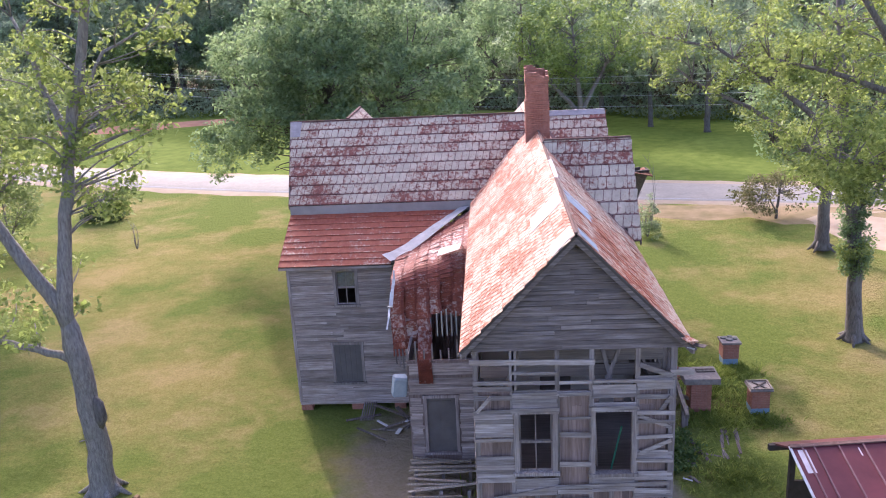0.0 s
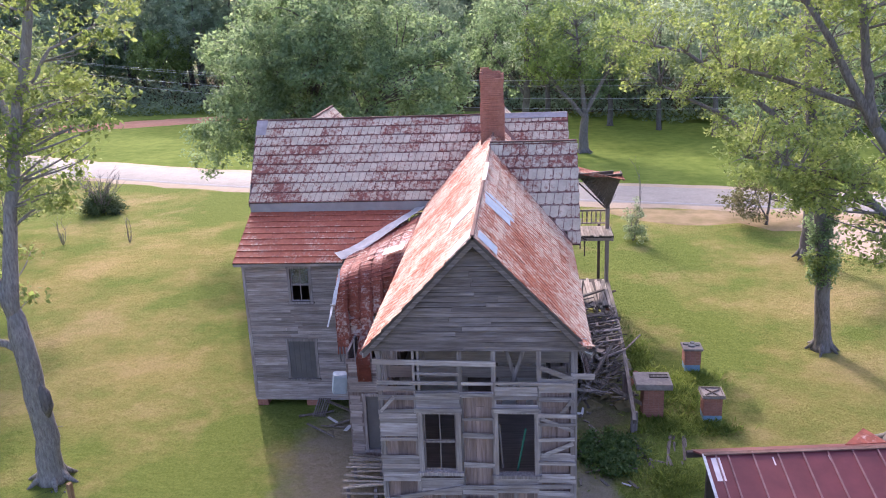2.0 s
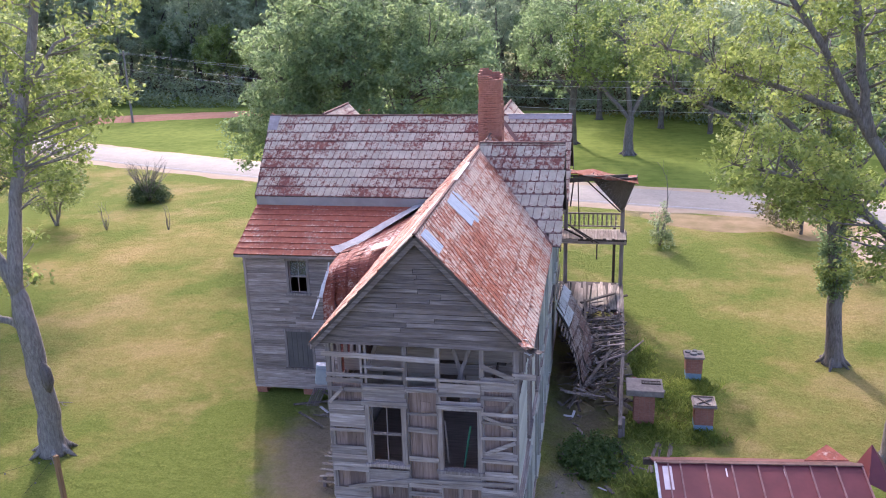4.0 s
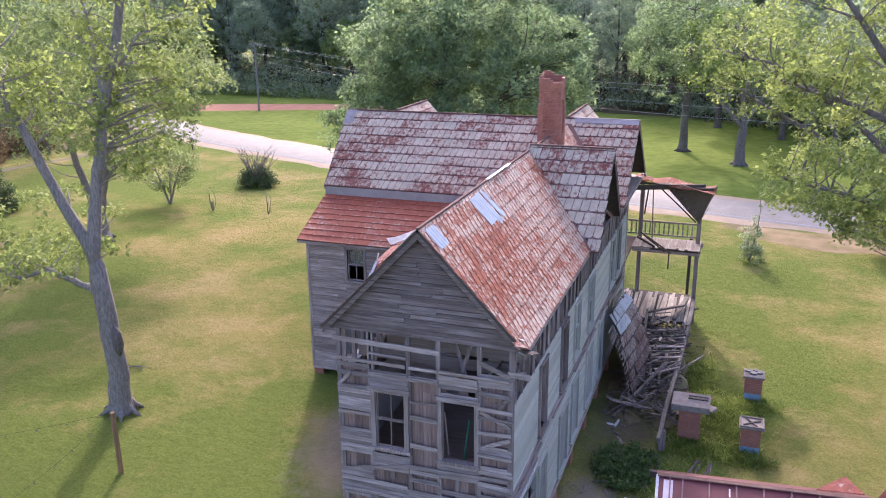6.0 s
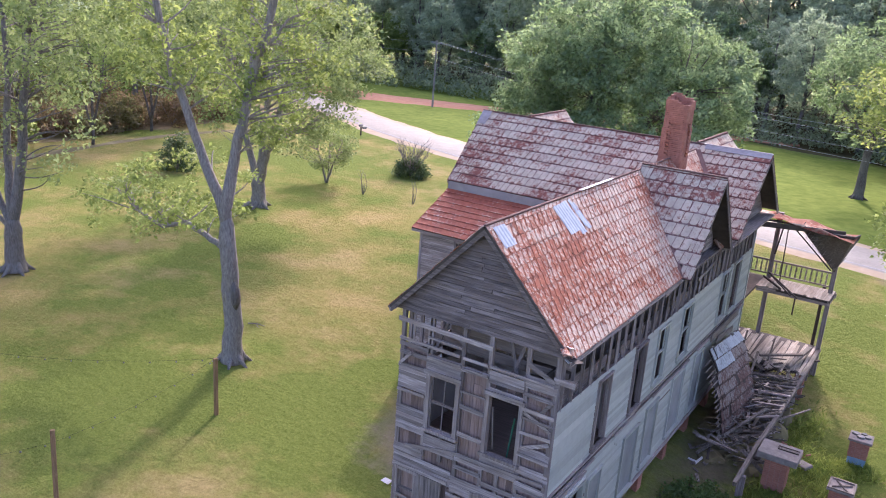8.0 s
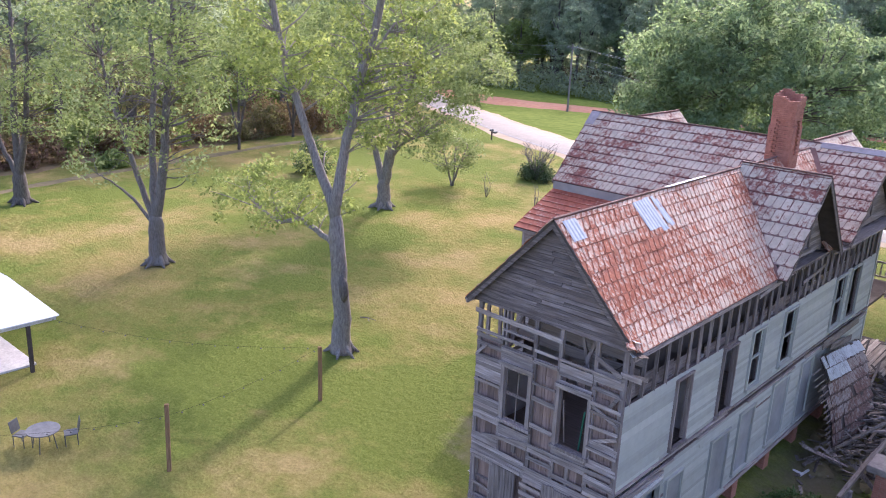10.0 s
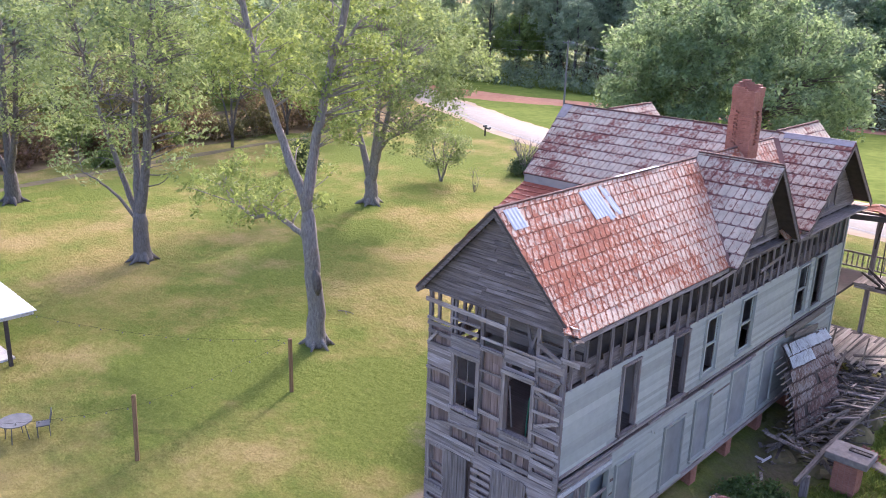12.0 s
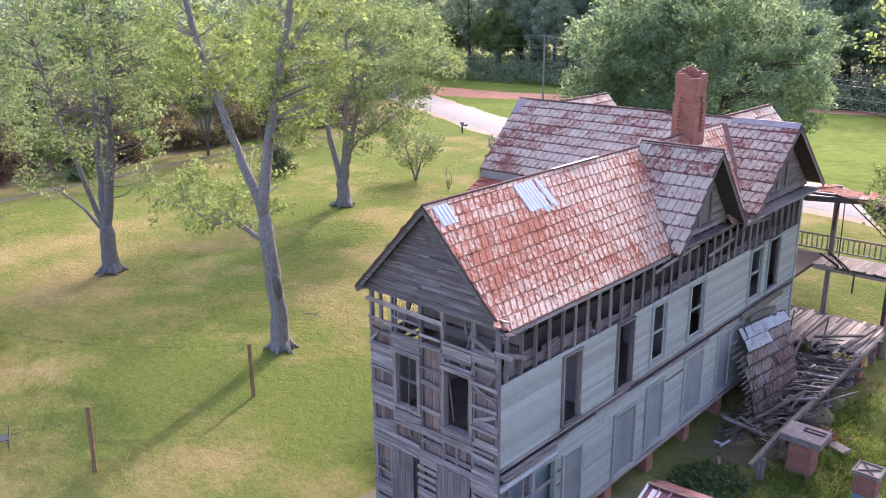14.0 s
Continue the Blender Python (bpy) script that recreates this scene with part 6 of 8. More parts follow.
def fallen_roof():
    fr = thing("fallen_porch_roof", (4.9, 33.5, 0), "fallen sheet of porch roof leaning on the wall, pale tin shingles", "fallen roof")
    tl, tr, br, bl = Vector((4.30, 31.35, 3.22)), Vector((4.42, 36.6, 2.70)), Vector((5.95, 34.5, 0.30)), Vector((5.42, 31.65, 0.02))
    bm = bmesh.new()
    n = 7
    grid = []
    for i in range(n + 1):
        row = []
        for j in range(n + 1):
            a, b = i / n, j / n
            p = tl.lerp(tr, a).lerp(bl.lerp(br, a), b)
            p += Vector((0.22, 0, 0.12)) * math.sin(math.pi * b) * (0.6 + 0.4 * math.sin(3 * a))
            row.append(p)
        grid.append(row)
    vs = [[bm.verts.new(p) for p in row] for row in grid]
    for i in range(n):
        for j in range(n):
            if (i == 0 and j in (0, 1)) or (i == n - 1 and j == n - 1):
                continue
            bm.faces.new((vs[i][j], vs[i][j + 1], vs[i + 1][j + 1], vs[i + 1][j]))
    bmesh.ops.delete(bm, geom=[v for v in bm.verts if not v.link_faces], context="VERTS")
    bmesh.ops.solidify(bm, geom=bm.faces[:], thickness=0.03)
    sheet = part("roof_sheet", bm, dark_wood, fr)
    rough = random.Random(31)
    pale = shingle_mesh("shingle", fallen_pale, 0.5, 0.42)
    worn = shingle_mesh("shingle", tin_fallen, 0.5, 0.42)
    for i in range(n):
        for j in range(n):
            if (i == 0 and j in (0, 1)) or (i == n - 1 and j == n - 1):
                continue
            q0, q1, q2 = grid[i][j + 1], grid[i + 1][j + 1], grid[i][j]
            for k in range(2):
                o = q0.lerp(q1, k / 2)
                m = axes(o, q1 - q0, q2 - q0)
                m.translation += m.to_3x3().col[2] * 0.03
                if rough.random() < 0.05:
                    continue
                m = m @ pose(0, 0, rough.uniform(0, 0.02), rough.uniform(-5, 3), rough.uniform(-3, 3), rough.uniform(-3, 3))
                piece("shingle", pale if j < 1 or (j == 1 and i < 4) else worn, sheet, m @ Matrix.Diagonal(((q1 - q0).length, (q2 - q0).length / 0.42 * 1.08, 1, 1)))
    # laths that stick out at the near end
    for k in range(15):
        f = 0.12 + 0.86 * k / 14
        p = tl.lerp(bl, f) + Vector((0.22, 0, 0.08)) * math.sin(math.pi * f)
        bm = bmesh.new()
        beam(bm, p + Vector((-0.02, 0.4, 0)), p + Vector((-0.05, -0.35 - 0.08 * (k % 3), -0.03)), 0.05, 0.02)
        part("lath", bm, debris_wood, fr)
    # a loose pale board along the top
    for p, q, w in (((4.2, 32.6, 3.45), (4.25, 36.6, 3.5), 0.3), ((4.25, 33.4, 3.2), (4.3, 35.8, 2.95), 0.25)):
        bm = bmesh.new()
        beam(bm, p, q, 0.04, w)
        part("roof_board", bm, debris_wood, fr, "grey board along the torn upper edge")


fallen_roof()


def debris():
    rng = random.Random(77)
    pile = thing("debris_pile", (6.2, 35.0, 0), "heap of broken grey boards and laths from the collapsed porch", "debris")
    me = mesh_of(clapboard(), "broken_board", debris_wood)
    me2 = mesh_of(clapboard(), "broken_board", grey_y)
    me3 = mesh_of(clapboard(), "broken_board", dark_wood)
    n = 0
    while n < 270:
        y = rng.triangular(29.5, 40.5, 36.5)
        x = rng.uniform(5.2, 7.2) if y < 36 else rng.uniform(4.4, 7.2)
        top = 0.1 + 0.9 * math.exp(-((y - 37.0) / 2.6) ** 2) * (1 - abs(x - 6.0) / 2.4) + (0.35 if y > 33 else 0)
        low = ground_z(x, y)
        z = rng.uniform(low + 0.02, max(low + 0.15, top))
        ln = rng.choice((rng.uniform(0.3, 0.8), rng.uniform(0.6, 2.2)))
        yaw = rng.gauss(60, 50)
        dz = rng.gauss(0, 9)
        m = Matrix.Translation((x, y, z + 0.06)) @ pose(0, 0, 0, rng.uniform(-25, 25), dz, yaw) @ Matrix.Translation((-ln / 2, 0, 0)) @ Matrix.Diagonal((ln, rng.uniform(0.05, 0.16), rng.uniform(0.02, 0.05), 1))
        ex = x + abs(math.cos(radians(yaw))) * ln / 2
        if ex < 7.6 and x - abs(math.cos(radians(yaw))) * ln / 2 > 4.15:
            piece("broken_board", rng.choice((me, me, me2, me3)), pile, m)
            n += 1
    bm = bmesh.new()
    for k in range(420):
        y = rng.triangular(29.8, 40.8, 36.0)
        x = rng.uniform(4.9, 7.2) if y < 36 else rng.uniform(4.3, 7.2)
        low = max(ground_z(x, y), 0.35 * math.exp(-((y - 36.5) / 2.2) ** 2))
        p = Vector((x, y, low + rng.uniform(0.03, 0.4)))
        a, ln = rng.uniform(0, 6.28), rng.uniform(0.15, 0.55)
        q = p + Vector((math.cos(a) * ln, math.sin(a) * ln, rng.uniform(-0.12, 0.16)))
        if 4.2 < q.x < 7.3:
            beam(bm, p, q, rng.uniform(0.03, 0.12), 0.02)
    tagged(part("splinter_litter", bm, splinter_wood, pile, "small broken laths and splinters"), kind="stuff")
    for k in range(26):
        a, b = rng.uniform(4.8, 6.9), rng.uniform(30.5, 39.5)
        bm = bmesh.new()
        r = bmesh.ops.create_icosphere(bm, subdivisions=2, radius=1)["verts"]
        bmesh.ops.scale(bm, vec=(rng.uniform(0.4, 0.7), rng.uniform(0.5, 1.1), rng.uniform(0.15, 0.45) * (0.5 + (b > 34))), verts=r)
        bmesh.ops.translate(bm, vec=(a, b, ground_z(a, b)), verts=r)
        for v in r:
            v.co += noise.noise_vector(v.co * 2.5) * 0.18
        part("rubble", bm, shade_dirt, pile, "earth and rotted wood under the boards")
    # long poles across the heap
    for p, q, w in (((4.7, 30.6, -0.35), (8.02, 35.2, 0.62), 0.07), ((4.9, 30.4, -0.4), (6.6, 33.6, 0.8), 0.12), ((5.6, 33.4, 0.5), (5.4, 36.4, 2.0), 0.09), ((4.6, 36.7, 1.0), (4.75, 36.8, 2.7), 0.08), ((5.6, 38.2, 1.0), (5.7, 38.3, 2.1), 0.06), ((6.5, 38.0, 1.05), (6.9, 40.9, 1.15), 0.2), ((5.2, 38.4, 1.1), (6.8, 39.6, 1.2), 0.14)):
        bm = bmesh.new()
        beam(bm, p, q, w, w * 0.6)
        part("long_timber", bm, debris_wood, pile, "long grey timber lying across the heap")
    # scraps strewn over the bare earth at the wall foot
    scraps = thing("board_scraps", (5.8, 27.6, 0), "small broken boards and scraps strewn over bare earth", "scrap wood")
    for k in range(34):
        x, y = rng.uniform(4.6, 7.0), rng.uniform(24.6, 31.2)
        z = ground_z(x, y)
        a, ln = rng.uniform(0, 3.14), rng.uniform(0.15, 0.7)
        bm = bmesh.new()
        beam(bm, (x, y, z + 0.04), (x + math.cos(a) * ln, y + math.sin(a) * ln, z + rng.uniform(0.03, 0.10)), rng.uniform(0.05, 0.14), 0.025)
        part("board", bm, worn_trim if k % 7 == 0 else debris_wood, scraps)
    # hollow blocks stacked as a prop under the sill
    blocks = thing("block_pier", (4.55, 23.0, -0.45), "stacked grey hollow concrete blocks beside the brick piers", "block pier")
    for k in range(3):
        lo, hi = (4.32 + 0.02 * k, 22.82, -0.46 + 0.2 * k), (4.72 + 0.02 * k, 23.02, -0.27 + 0.2 * k)
        bm = bmesh.new()
        for p, q in (((lo[0], lo[1], lo[2]), (hi[0], lo[1] + 0.03, hi[2])), ((lo[0], hi[1] - 0.03, lo[2]), (hi[0], hi[1], hi[2])), ((lo[0], lo[1] + 0.03, lo[2]), (lo[0] + 0.035, hi[1] - 0.03, hi[2])), ((lo[0] + 0.18, lo[1] + 0.03, lo[2]), (lo[0] + 0.22, hi[1] - 0.03, hi[2])), ((hi[0] - 0.035, lo[1] + 0.03, lo[2]), (hi[0], hi[1] - 0.03, hi[2]))):
            box(bm, p, q)
        part("block", bm, concrete, blocks)
    # planks in a loose stack beside the rim beam
    stack = thing("plank_stack", (7.7, 26.9, 0), "loose stack of pale weathered planks in the grass", "planks")
    for k in range(16):
        a = rng.uniform(-14, 22) if k % 5 else 75
        m = Matrix.Translation((7.35 + 0.2 * (k % 8) + rng.uniform(-0.05, 0.05), 26.2 + rng.uniform(-0.2, 0.5), -0.62 + 0.05 * (k // 8) + 0.03 * (k % 3))) @ pose(0, 0, 0, rng.uniform(-3, 6), rng.uniform(-4, 4), 82 + a) @ Matrix.Diagonal((rng.uniform(1.2, 2.6), rng.uniform(0.08, 0.15), 0.035, 1))
        piece("plank", me, stack, m)


debris()


def pillars():
    def cap(bm, lo, hi):
        box(bm, lo, hi)
        bmesh.ops.bevel(bm, geom=bm.edges[:], offset=0.02, segments=1, affect="EDGES")

    p1 = thing("brick_pillar", (10.08, 34.15, -0.7), "red brick pillar with a blue-painted foot and old plates on its cap", "pillar", "brick pillars")
    brick_pier("shaft", (9.74, 33.82), (10.42, 34.48), -0.22, 0.46, p1)
    boxes("foot", blue_paint, p1, ((9.76, 33.84, -0.60), (10.40, 34.46, -0.22)), label="blue-painted pillar foot")
    bm = bmesh.new()
    cap(bm, (9.66, 33.74, 0.46), (10.50, 34.56, 0.56))
    part("cap", bm, concrete, p1, "weathered concrete cap")
    for x, y, r in ((9.86, 34.3, 0.15), (10.06, 34.1, 0.17), (10.3, 34.2, 0.14), (10.15, 34.4, 0.12)):
        bm = bmesh.new()
        bmesh.ops.create_cone(bm, cap_ends=True, segments=16, radius1=r, radius2=r * 0.8, depth=0.06)
        bmesh.ops.translate(bm, vec=(x, y, 0.59), verts=bm.verts)
        tagged(part("plate", bm, steel_dark), "round dark grey plate on the pillar cap", "plate", "plates on the pillar")
    p2 = thing("brick_pillar", (7.8, 30.1, -0.7), "broad red brick pillar with a wide concrete top", "pillar", "brick pillars")
    brick_pier("shaft", (7.42, 29.70), (8.20, 30.5), -0.56, 0.70, p2)
    bm = bmesh.new()
    cap(bm, (7.12, 29.55, 0.70), (8.50, 30.70, 0.95))
    part("cap", bm, concrete, p2, "wide weathered cap with a batten frame")
    bm = bmesh.new()
    box(bm, (7.72, 30.15, 0.95), (8.42, 30.19, 0.99))
    box(bm, (7.72, 30.37, 0.95), (8.42, 30.41, 0.99))
    box(bm, (7.70, 30.15, 0.95), (7.76, 30.41, 1.0))
    part("batten", bm, dark_wood, p2, "dark batten frame on the cap")
    bm = bmesh.new()
    box(bm, (7.78, 30.21, 0.95), (8.42, 30.35, 0.975))
    part("batten", bm, debris_wood, p2)
    p3 = thing("brick_pillar", (10.0, 29.75, -0.7), "red brick pillar with a blue-painted foot and framed cap", "pillar", "brick pillars")
    brick_pier("shaft", (9.66, 29.42), (10.34, 30.08), -0.28, 0.46, p3)
    boxes("foot", blue_paint, p3, ((9.66, 29.42, -0.62), (10.34, 30.08, -0.28)), label="blue-painted pillar foot")
    bm = bmesh.new()
    cap(bm, (9.56, 29.32, 0.46), (10.44, 30.18, 0.54))
    part("cap", bm, concrete, p3, "weathered concrete cap")
    for lo, hi in (((9.58, 29.34, 0.54), (9.64, 30.16, 0.59)), ((10.36, 29.34, 0.54), (10.42, 30.16, 0.59)), ((9.64, 29.34, 0.54), (10.36, 29.40, 0.59)), ((9.64, 30.10, 0.54), (10.36, 30.16, 0.59))):
        boxes("rim", debris_wood, p3, (lo, hi))
    for p, q in (((9.72, 29.5, 0.56), (10.3, 29.95, 0.57)), ((9.8, 30.0, 0.57), (10.2, 29.45, 0.56))):
        bm = bmesh.new()
        beam(bm, p, q, 0.06, 0.03)
        part("cross_bar", bm, dark_wood, p3, "dark cross bar on the cap")
    # a fallen pier beside the rim beam
    fp = thing("fallen_pier", (7.9, 32.8, -0.6), "toppled brick pier with a grey slab in the weeds", "brick rubble")
    rng = random.Random(44)
    for k in range(34):
        m = Matrix.Translation((7.75 + rng.gauss(0, 0.28), 32.7 + rng.gauss(0, 0.25), ground_z(7.8, 32.7) + abs(rng.gauss(0, 0.16)))) @ pose(0, 0, 0, rng.uniform(-40, 40), rng.uniform(-40, 40), rng.uniform(0, 180)) @ Matrix.Diagonal((0.2, 0.1, 0.065, 1))
        piece("brick", BRICK, fp, m)
    bm = bmesh.new()
    box(bm, (-0.45, -0.2, 0), (0.45, 0.2, 0.12))
    bmesh.ops.bevel(bm, geom=bm.edges[:], offset=0.02, segments=1, affect="EDGES")
    bmesh.ops.transform(bm, matrix=pose(8.35, 32.3, ground_z(8.3, 32.3) + 0.05, 12, -8, -35), verts=bm.verts)
    part("slab", bm, concrete, fp, "grey broken slab")
    # what is left of the porch floor's joists
    jo = thing("porch_joists", (5.8, 36.0, 0), "broken grey floor joists and boards of the side porch", "joists")
    for k in range(13):
        y = 33.2 + k * 0.36 + rng.uniform(-0.08, 0.08)
        x0 = rng.uniform(5.6, 6.4) if k < 6 else rng.uniform(4.6, 5.8)
        bm = bmesh.new()
        beam(bm, (x0, y + rng.uniform(-0.15, 0.15), 0.55 + rng.uniform(-0.25, 0.12)), (7.15, y, 0.80 + rng.uniform(-0.03, 0.05)), rng.uniform(0.06, 0.16), 0.05)
        part("joist", bm, debris_wood if k % 3 else grey_x, jo)
    sl = thing("concrete_slab", (5.0, 22.6, -0.6), "pale broken concrete slab at the wall foot", "slab", kind="structure")
    bm = bmesh.new()
    prism(bm, [(4.35, 21.2, -0.36), (5.5, 21.4, -0.5), (5.75, 23.3, -0.56), (5.1, 24.2, -0.5), (4.4, 23.9, -0.36)], 0.25)
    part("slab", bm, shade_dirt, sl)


pillars()


def red_shed():
    sh = thing("shed", (10, 17, 0), "low shed with a red painted standing-seam metal roof", "shed")
    a, b = Vector((7.45, 19.55, 3.92)), Vector((12.55, 20.05, 3.92))
    down = Vector((0.25, -4.2, -1.35))
    bm = bmesh.new()
    prism(bm, [a + down, b + down, b, a], 0.05)
    part("roof", bm, red_roof, sh, "faded red metal roof")
    u = (b - a).normalized()
    n = u.cross(-down).normalized()
    for k in range(9):
        p = a + (b - a) * (0.12 + k * 0.125 if k < 8 else 0.06)
        if (p - a).length > (b - a).length:
            continue
        bm = bmesh.new()
        beam(bm, p + n * 0.015, p + down + n * 0.015, 0.035, 0.05)
        part("seam", bm, seam_mat, sh)
    bm = bmesh.new()
    beam(bm, a + n * 0.02, b + n * 0.02, 0.14, 0.03)
    part("ridge_cap", bm, ridge_tin, sh)
    bm = bmesh.new()
    beam(bm, a + n * 0.012, a + down + n * 0.012, 0.07, 0.02)
    part("edge_trim", bm, worn_trim, sh, "bare pale metal edge of the roof")
    for f0, f1, g0, g1 in ((0.03, 0.075, 0.03, 0.20), (0.335, 0.342, 0.04, 0.10), (0.615, 0.622, 0.04, 0.09)):
        bm = bmesh.new()
        c = [a + (b - a) * f + down * g + n * 0.008 for f, g in ((f0, g1), (f1, g1), (f1, g0), (f0, g0))]
        prism(bm, c, 0.004)
        part("worn_patch", bm, red_worn, sh, "patch worn to pale metal")
    # dark timbers under the overhang, open front, back slope
    back = Vector((-0.1, 1.0, -0.45))
    bm = bmesh.new()
    prism(bm, [b, b + back, a + back, a], 0.05)
    part("roof", bm, red_roof, sh, "short back slope of the shed roof")
    for x in (7.75, 9.2, 10.8, 12.4):
        boxes("post", dark_wood, sh, ((x - 0.07, 20.0, -0.7), (x + 0.07, 20.14, 3.6)))
        boxes("post", dark_wood, sh, ((x - 0.07, 15.8, -0.7), (x + 0.07, 15.94, 2.5)))
    bm = bmesh.new()
    box(bm, (7.7, 20.02, -0.7), (12.5, 20.1, 2.6))
    part("wall", bm, dark_wood, sh)
    bm = bmesh.new()
    beam(bm, (7.2, 20.35, 3.45), (12.7, 20.75, 3.45), 0.12, 0.16)
    part("beam", bm, dark_wood, sh)
    # dark pointed hood at the far end and a rusty sheet behind the ridge
    bm = bmesh.new()
    tip = Vector((12.95, 20.75, 4.15))
    base = [Vector(p) for p in ((12.7, 19.9, 3.5), (13.4, 19.8, 3.2), (13.6, 20.9, 3.2), (12.7, 21.0, 3.4))]
    tv = bm.verts.new(tip)
    bv = [bm.verts.new(p) for p in base]
    for k in range(4):
        bm.faces.new((bv[k], bv[(k + 1) % 4], tv))
    bm.faces.new(bv)
    part("hood", bm, red_roof, sh, "dark red pointed hood at the roof end")
    bm = bmesh.new()
    prism(bm, [(11.2, 20.2, 3.88), (12.3, 20.3, 3.9), (11.9, 20.9, 3.98)], 0.02)
    part("loose_sheet", bm, tin_skirt, sh, "loose rusty sheet behind the ridge")


red_shed()

# ---------------------------------------------------------------- yard furniture
def fence_post(x, y, h, lean):
    p = thing("wooden_post", (x, y, 0), "bare brown square wooden post in the lawn", "post", "posts of the string lights")
    bm = bmesh.new()
    beam(bm, (x, y, -0.2), (x + lean[0], y + lean[1], h), 0.14, 0.14)
    bmesh.ops.bevel(bm, geom=bm.edges[:], offset=0.012, segments=1, affect="EDGES")
    part("shaft", bm, post_wood, p)
    return Vector((x + lean[0], y + lean[1], h))


top_a = fence_post(-10.39, 20.24, 2.28, (-0.05, 0.02))
top_b = fence_post(-9.85, 13.35, 2.28, (-0.32, 0.22))


def string_lights():
    s = thing("string_lights", (-15, 16, 2), "sagging dark cable with small bulbs between post and canopy", "string lights")
    bulb = None
    for p, q, sag in ((top_a, Vector((-20.2, 14.0, 2.2)), 0.42), (top_a, top_b - Vector((0, 0, 0.42)), 0.22), (top_b - Vector((0, 0, 0.42)), Vector((-12.3, 8.6, 2.15)), 0.15)):
        pts = [p.lerp(q, k / 24) - Vector((0, 0, sag * 4 * (k / 24) * (1 - k / 24))) for k in range(25)]
        bm = bmesh.new()
        tube(bm, pts, [0.004] * 25, 5)
        part("cable", bm, cable_mat, s)
        if bulb is None:
            b = bmesh.new()
            bmesh.ops.create_icosphere(b, subdivisions=1, radius=0.034)
            bulb = mesh_of(b, "bulb", steel_dark)
        for v in pts[1:-1:2 if (q - p).length > 9 else 3]:
            piece("bulb", bulb, s, Matrix.Translation(v - Vector((0, 0, 0.06))))


string_lights()


def canopy():
    c = thing("canopy", (-22, 12.5, 0), "open canopy with a white metal roof on wooden posts", "canopy")
    bm = bmesh.new()
    prism(bm, [(-30.5, 14.4, 2.3), (-30.5, 9.4, 2.3), (-25.3, 9.4, 2.6), (-25.3, 14.4, 2.6)], 0.05)
    prism(bm, [(-20.1, 9.4, 2.28), (-20.1, 14.4, 2.28), (-25.3, 14.4, 2.6), (-25.3, 9.4, 2.6)], 0.05)
    part("roof", bm, white_metal, c, "white ribbed metal roof")
    bm = bmesh.new()
    box(bm, (-20.3, 9.6, 2.08), (-20.18, 14.3, 2.22))
    part("beam", bm, worn_trim, c, "pale beam under the eave")
    for x, y in ((-20.3, 13.2), (-20.3, 9.7), (-30.2, 13.9), (-30.2, 9.7)):
        bm = bmesh.new()
        box(bm, (x - 0.07, y - 0.07, 0), (x + 0.07, y + 0.07, 2.2))
        part("post", bm, dark_wood, c)
    slab = thing("patio_slab", (-22.5, 12, 0), "pale concrete patio slab under the canopy", "patio", kind="structure")
    bm = bmesh.new()
    box(bm, (-30.4, 9.6, 0.0), (-20.9, 13.6, 0.09))
    part("slab", bm, worn_trim, slab)
    t = thing("patio_table", (-14.05, 11.05, 0), "round dark grey metal patio table on the lawn", "table")
    bm = bmesh.new()
    bmesh.ops.create_cone(bm, cap_ends=True, segments=28, radius1=0.55, radius2=0.55, depth=0.03)
    bmesh.ops.translate(bm, vec=(-14.05, 11.05, 0.72), verts=bm.verts)
    part("tabletop", bm, table_grey, t)
    for k in range(4):
        a = math.pi / 4 + k * math.pi / 2
        bm = bmesh.new()
        tube(bm, [(-14.05 + 0.42 * math.cos(a), 11.05 + 0.42 * math.sin(a), 0), (-14.05 + 0.3 * math.cos(a), 11.05 + 0.3 * math.sin(a), 0.71)], [0.018, 0.018], 6)
        part("leg", bm, steel_dark, t)
    ch = thing("patio_chair", (0, 0, 0), "dark metal mesh patio chair beside the round table", "chair", "chairs round the table")
    bm = bmesh.new()
    box(bm, (-0.22, -0.22, 0.42), (0.22, 0.22, 0.45))
    part("seat", bm, steel_dark, ch)
    bm = bmesh.new()
    box(bm, (-0.22, 0.22, 0.5), (0.22, 0.245, 0.92))
    for v in bm.verts:
        v.co.y += (v.co.z - 0.5) * 0.22
    bmesh.ops.bevel(bm, geom=bm.edges[:], offset=0.01, segments=1, affect="EDGES")
    part("backrest", bm, steel_dark, ch)
    for sx in (-0.2, 0.2):
        for sy in (-0.2, 0.2):
            bm = bmesh.new()
            tube(bm, [(sx, sy, 0), (sx, sy, 0.43)], [0.015, 0.015], 6)
            part("leg", bm, steel_dark, ch)
    ch.matrix_basis = pose(-13.75, 11.85, 0, 0, 0, -20)
    copy_thing(ch, pose(-14.75, 10.6, 0, 0, 0, 120))


canopy()


def utility_pole(x, y, h):
    p = thing("utility_pole", (x, y, 0), "grey wooden utility pole beside the road", "utility pole", "utility poles")
    bm = bmesh.new()
    tube(bm, [(x, y, -0.5), (x, y, h)], [0.16, 0.11], 10)
    part("shaft", bm, pole_wood, p)
    bm = bmesh.new()
    box(bm, (x - 0.9, y - 0.05, h - 0.5), (x + 0.9, y + 0.05, h - 0.38))
    part("crossarm", bm, pole_wood, p)
    for k in (-0.8, 0, 0.8):
        bm = bmesh.new()
        tube(bm, [(x + k, y, h - 0.38), (x + k, y, h - 0.18)], [0.05, 0.03], 8)
        part("insulator", bm, grey_metal, p)


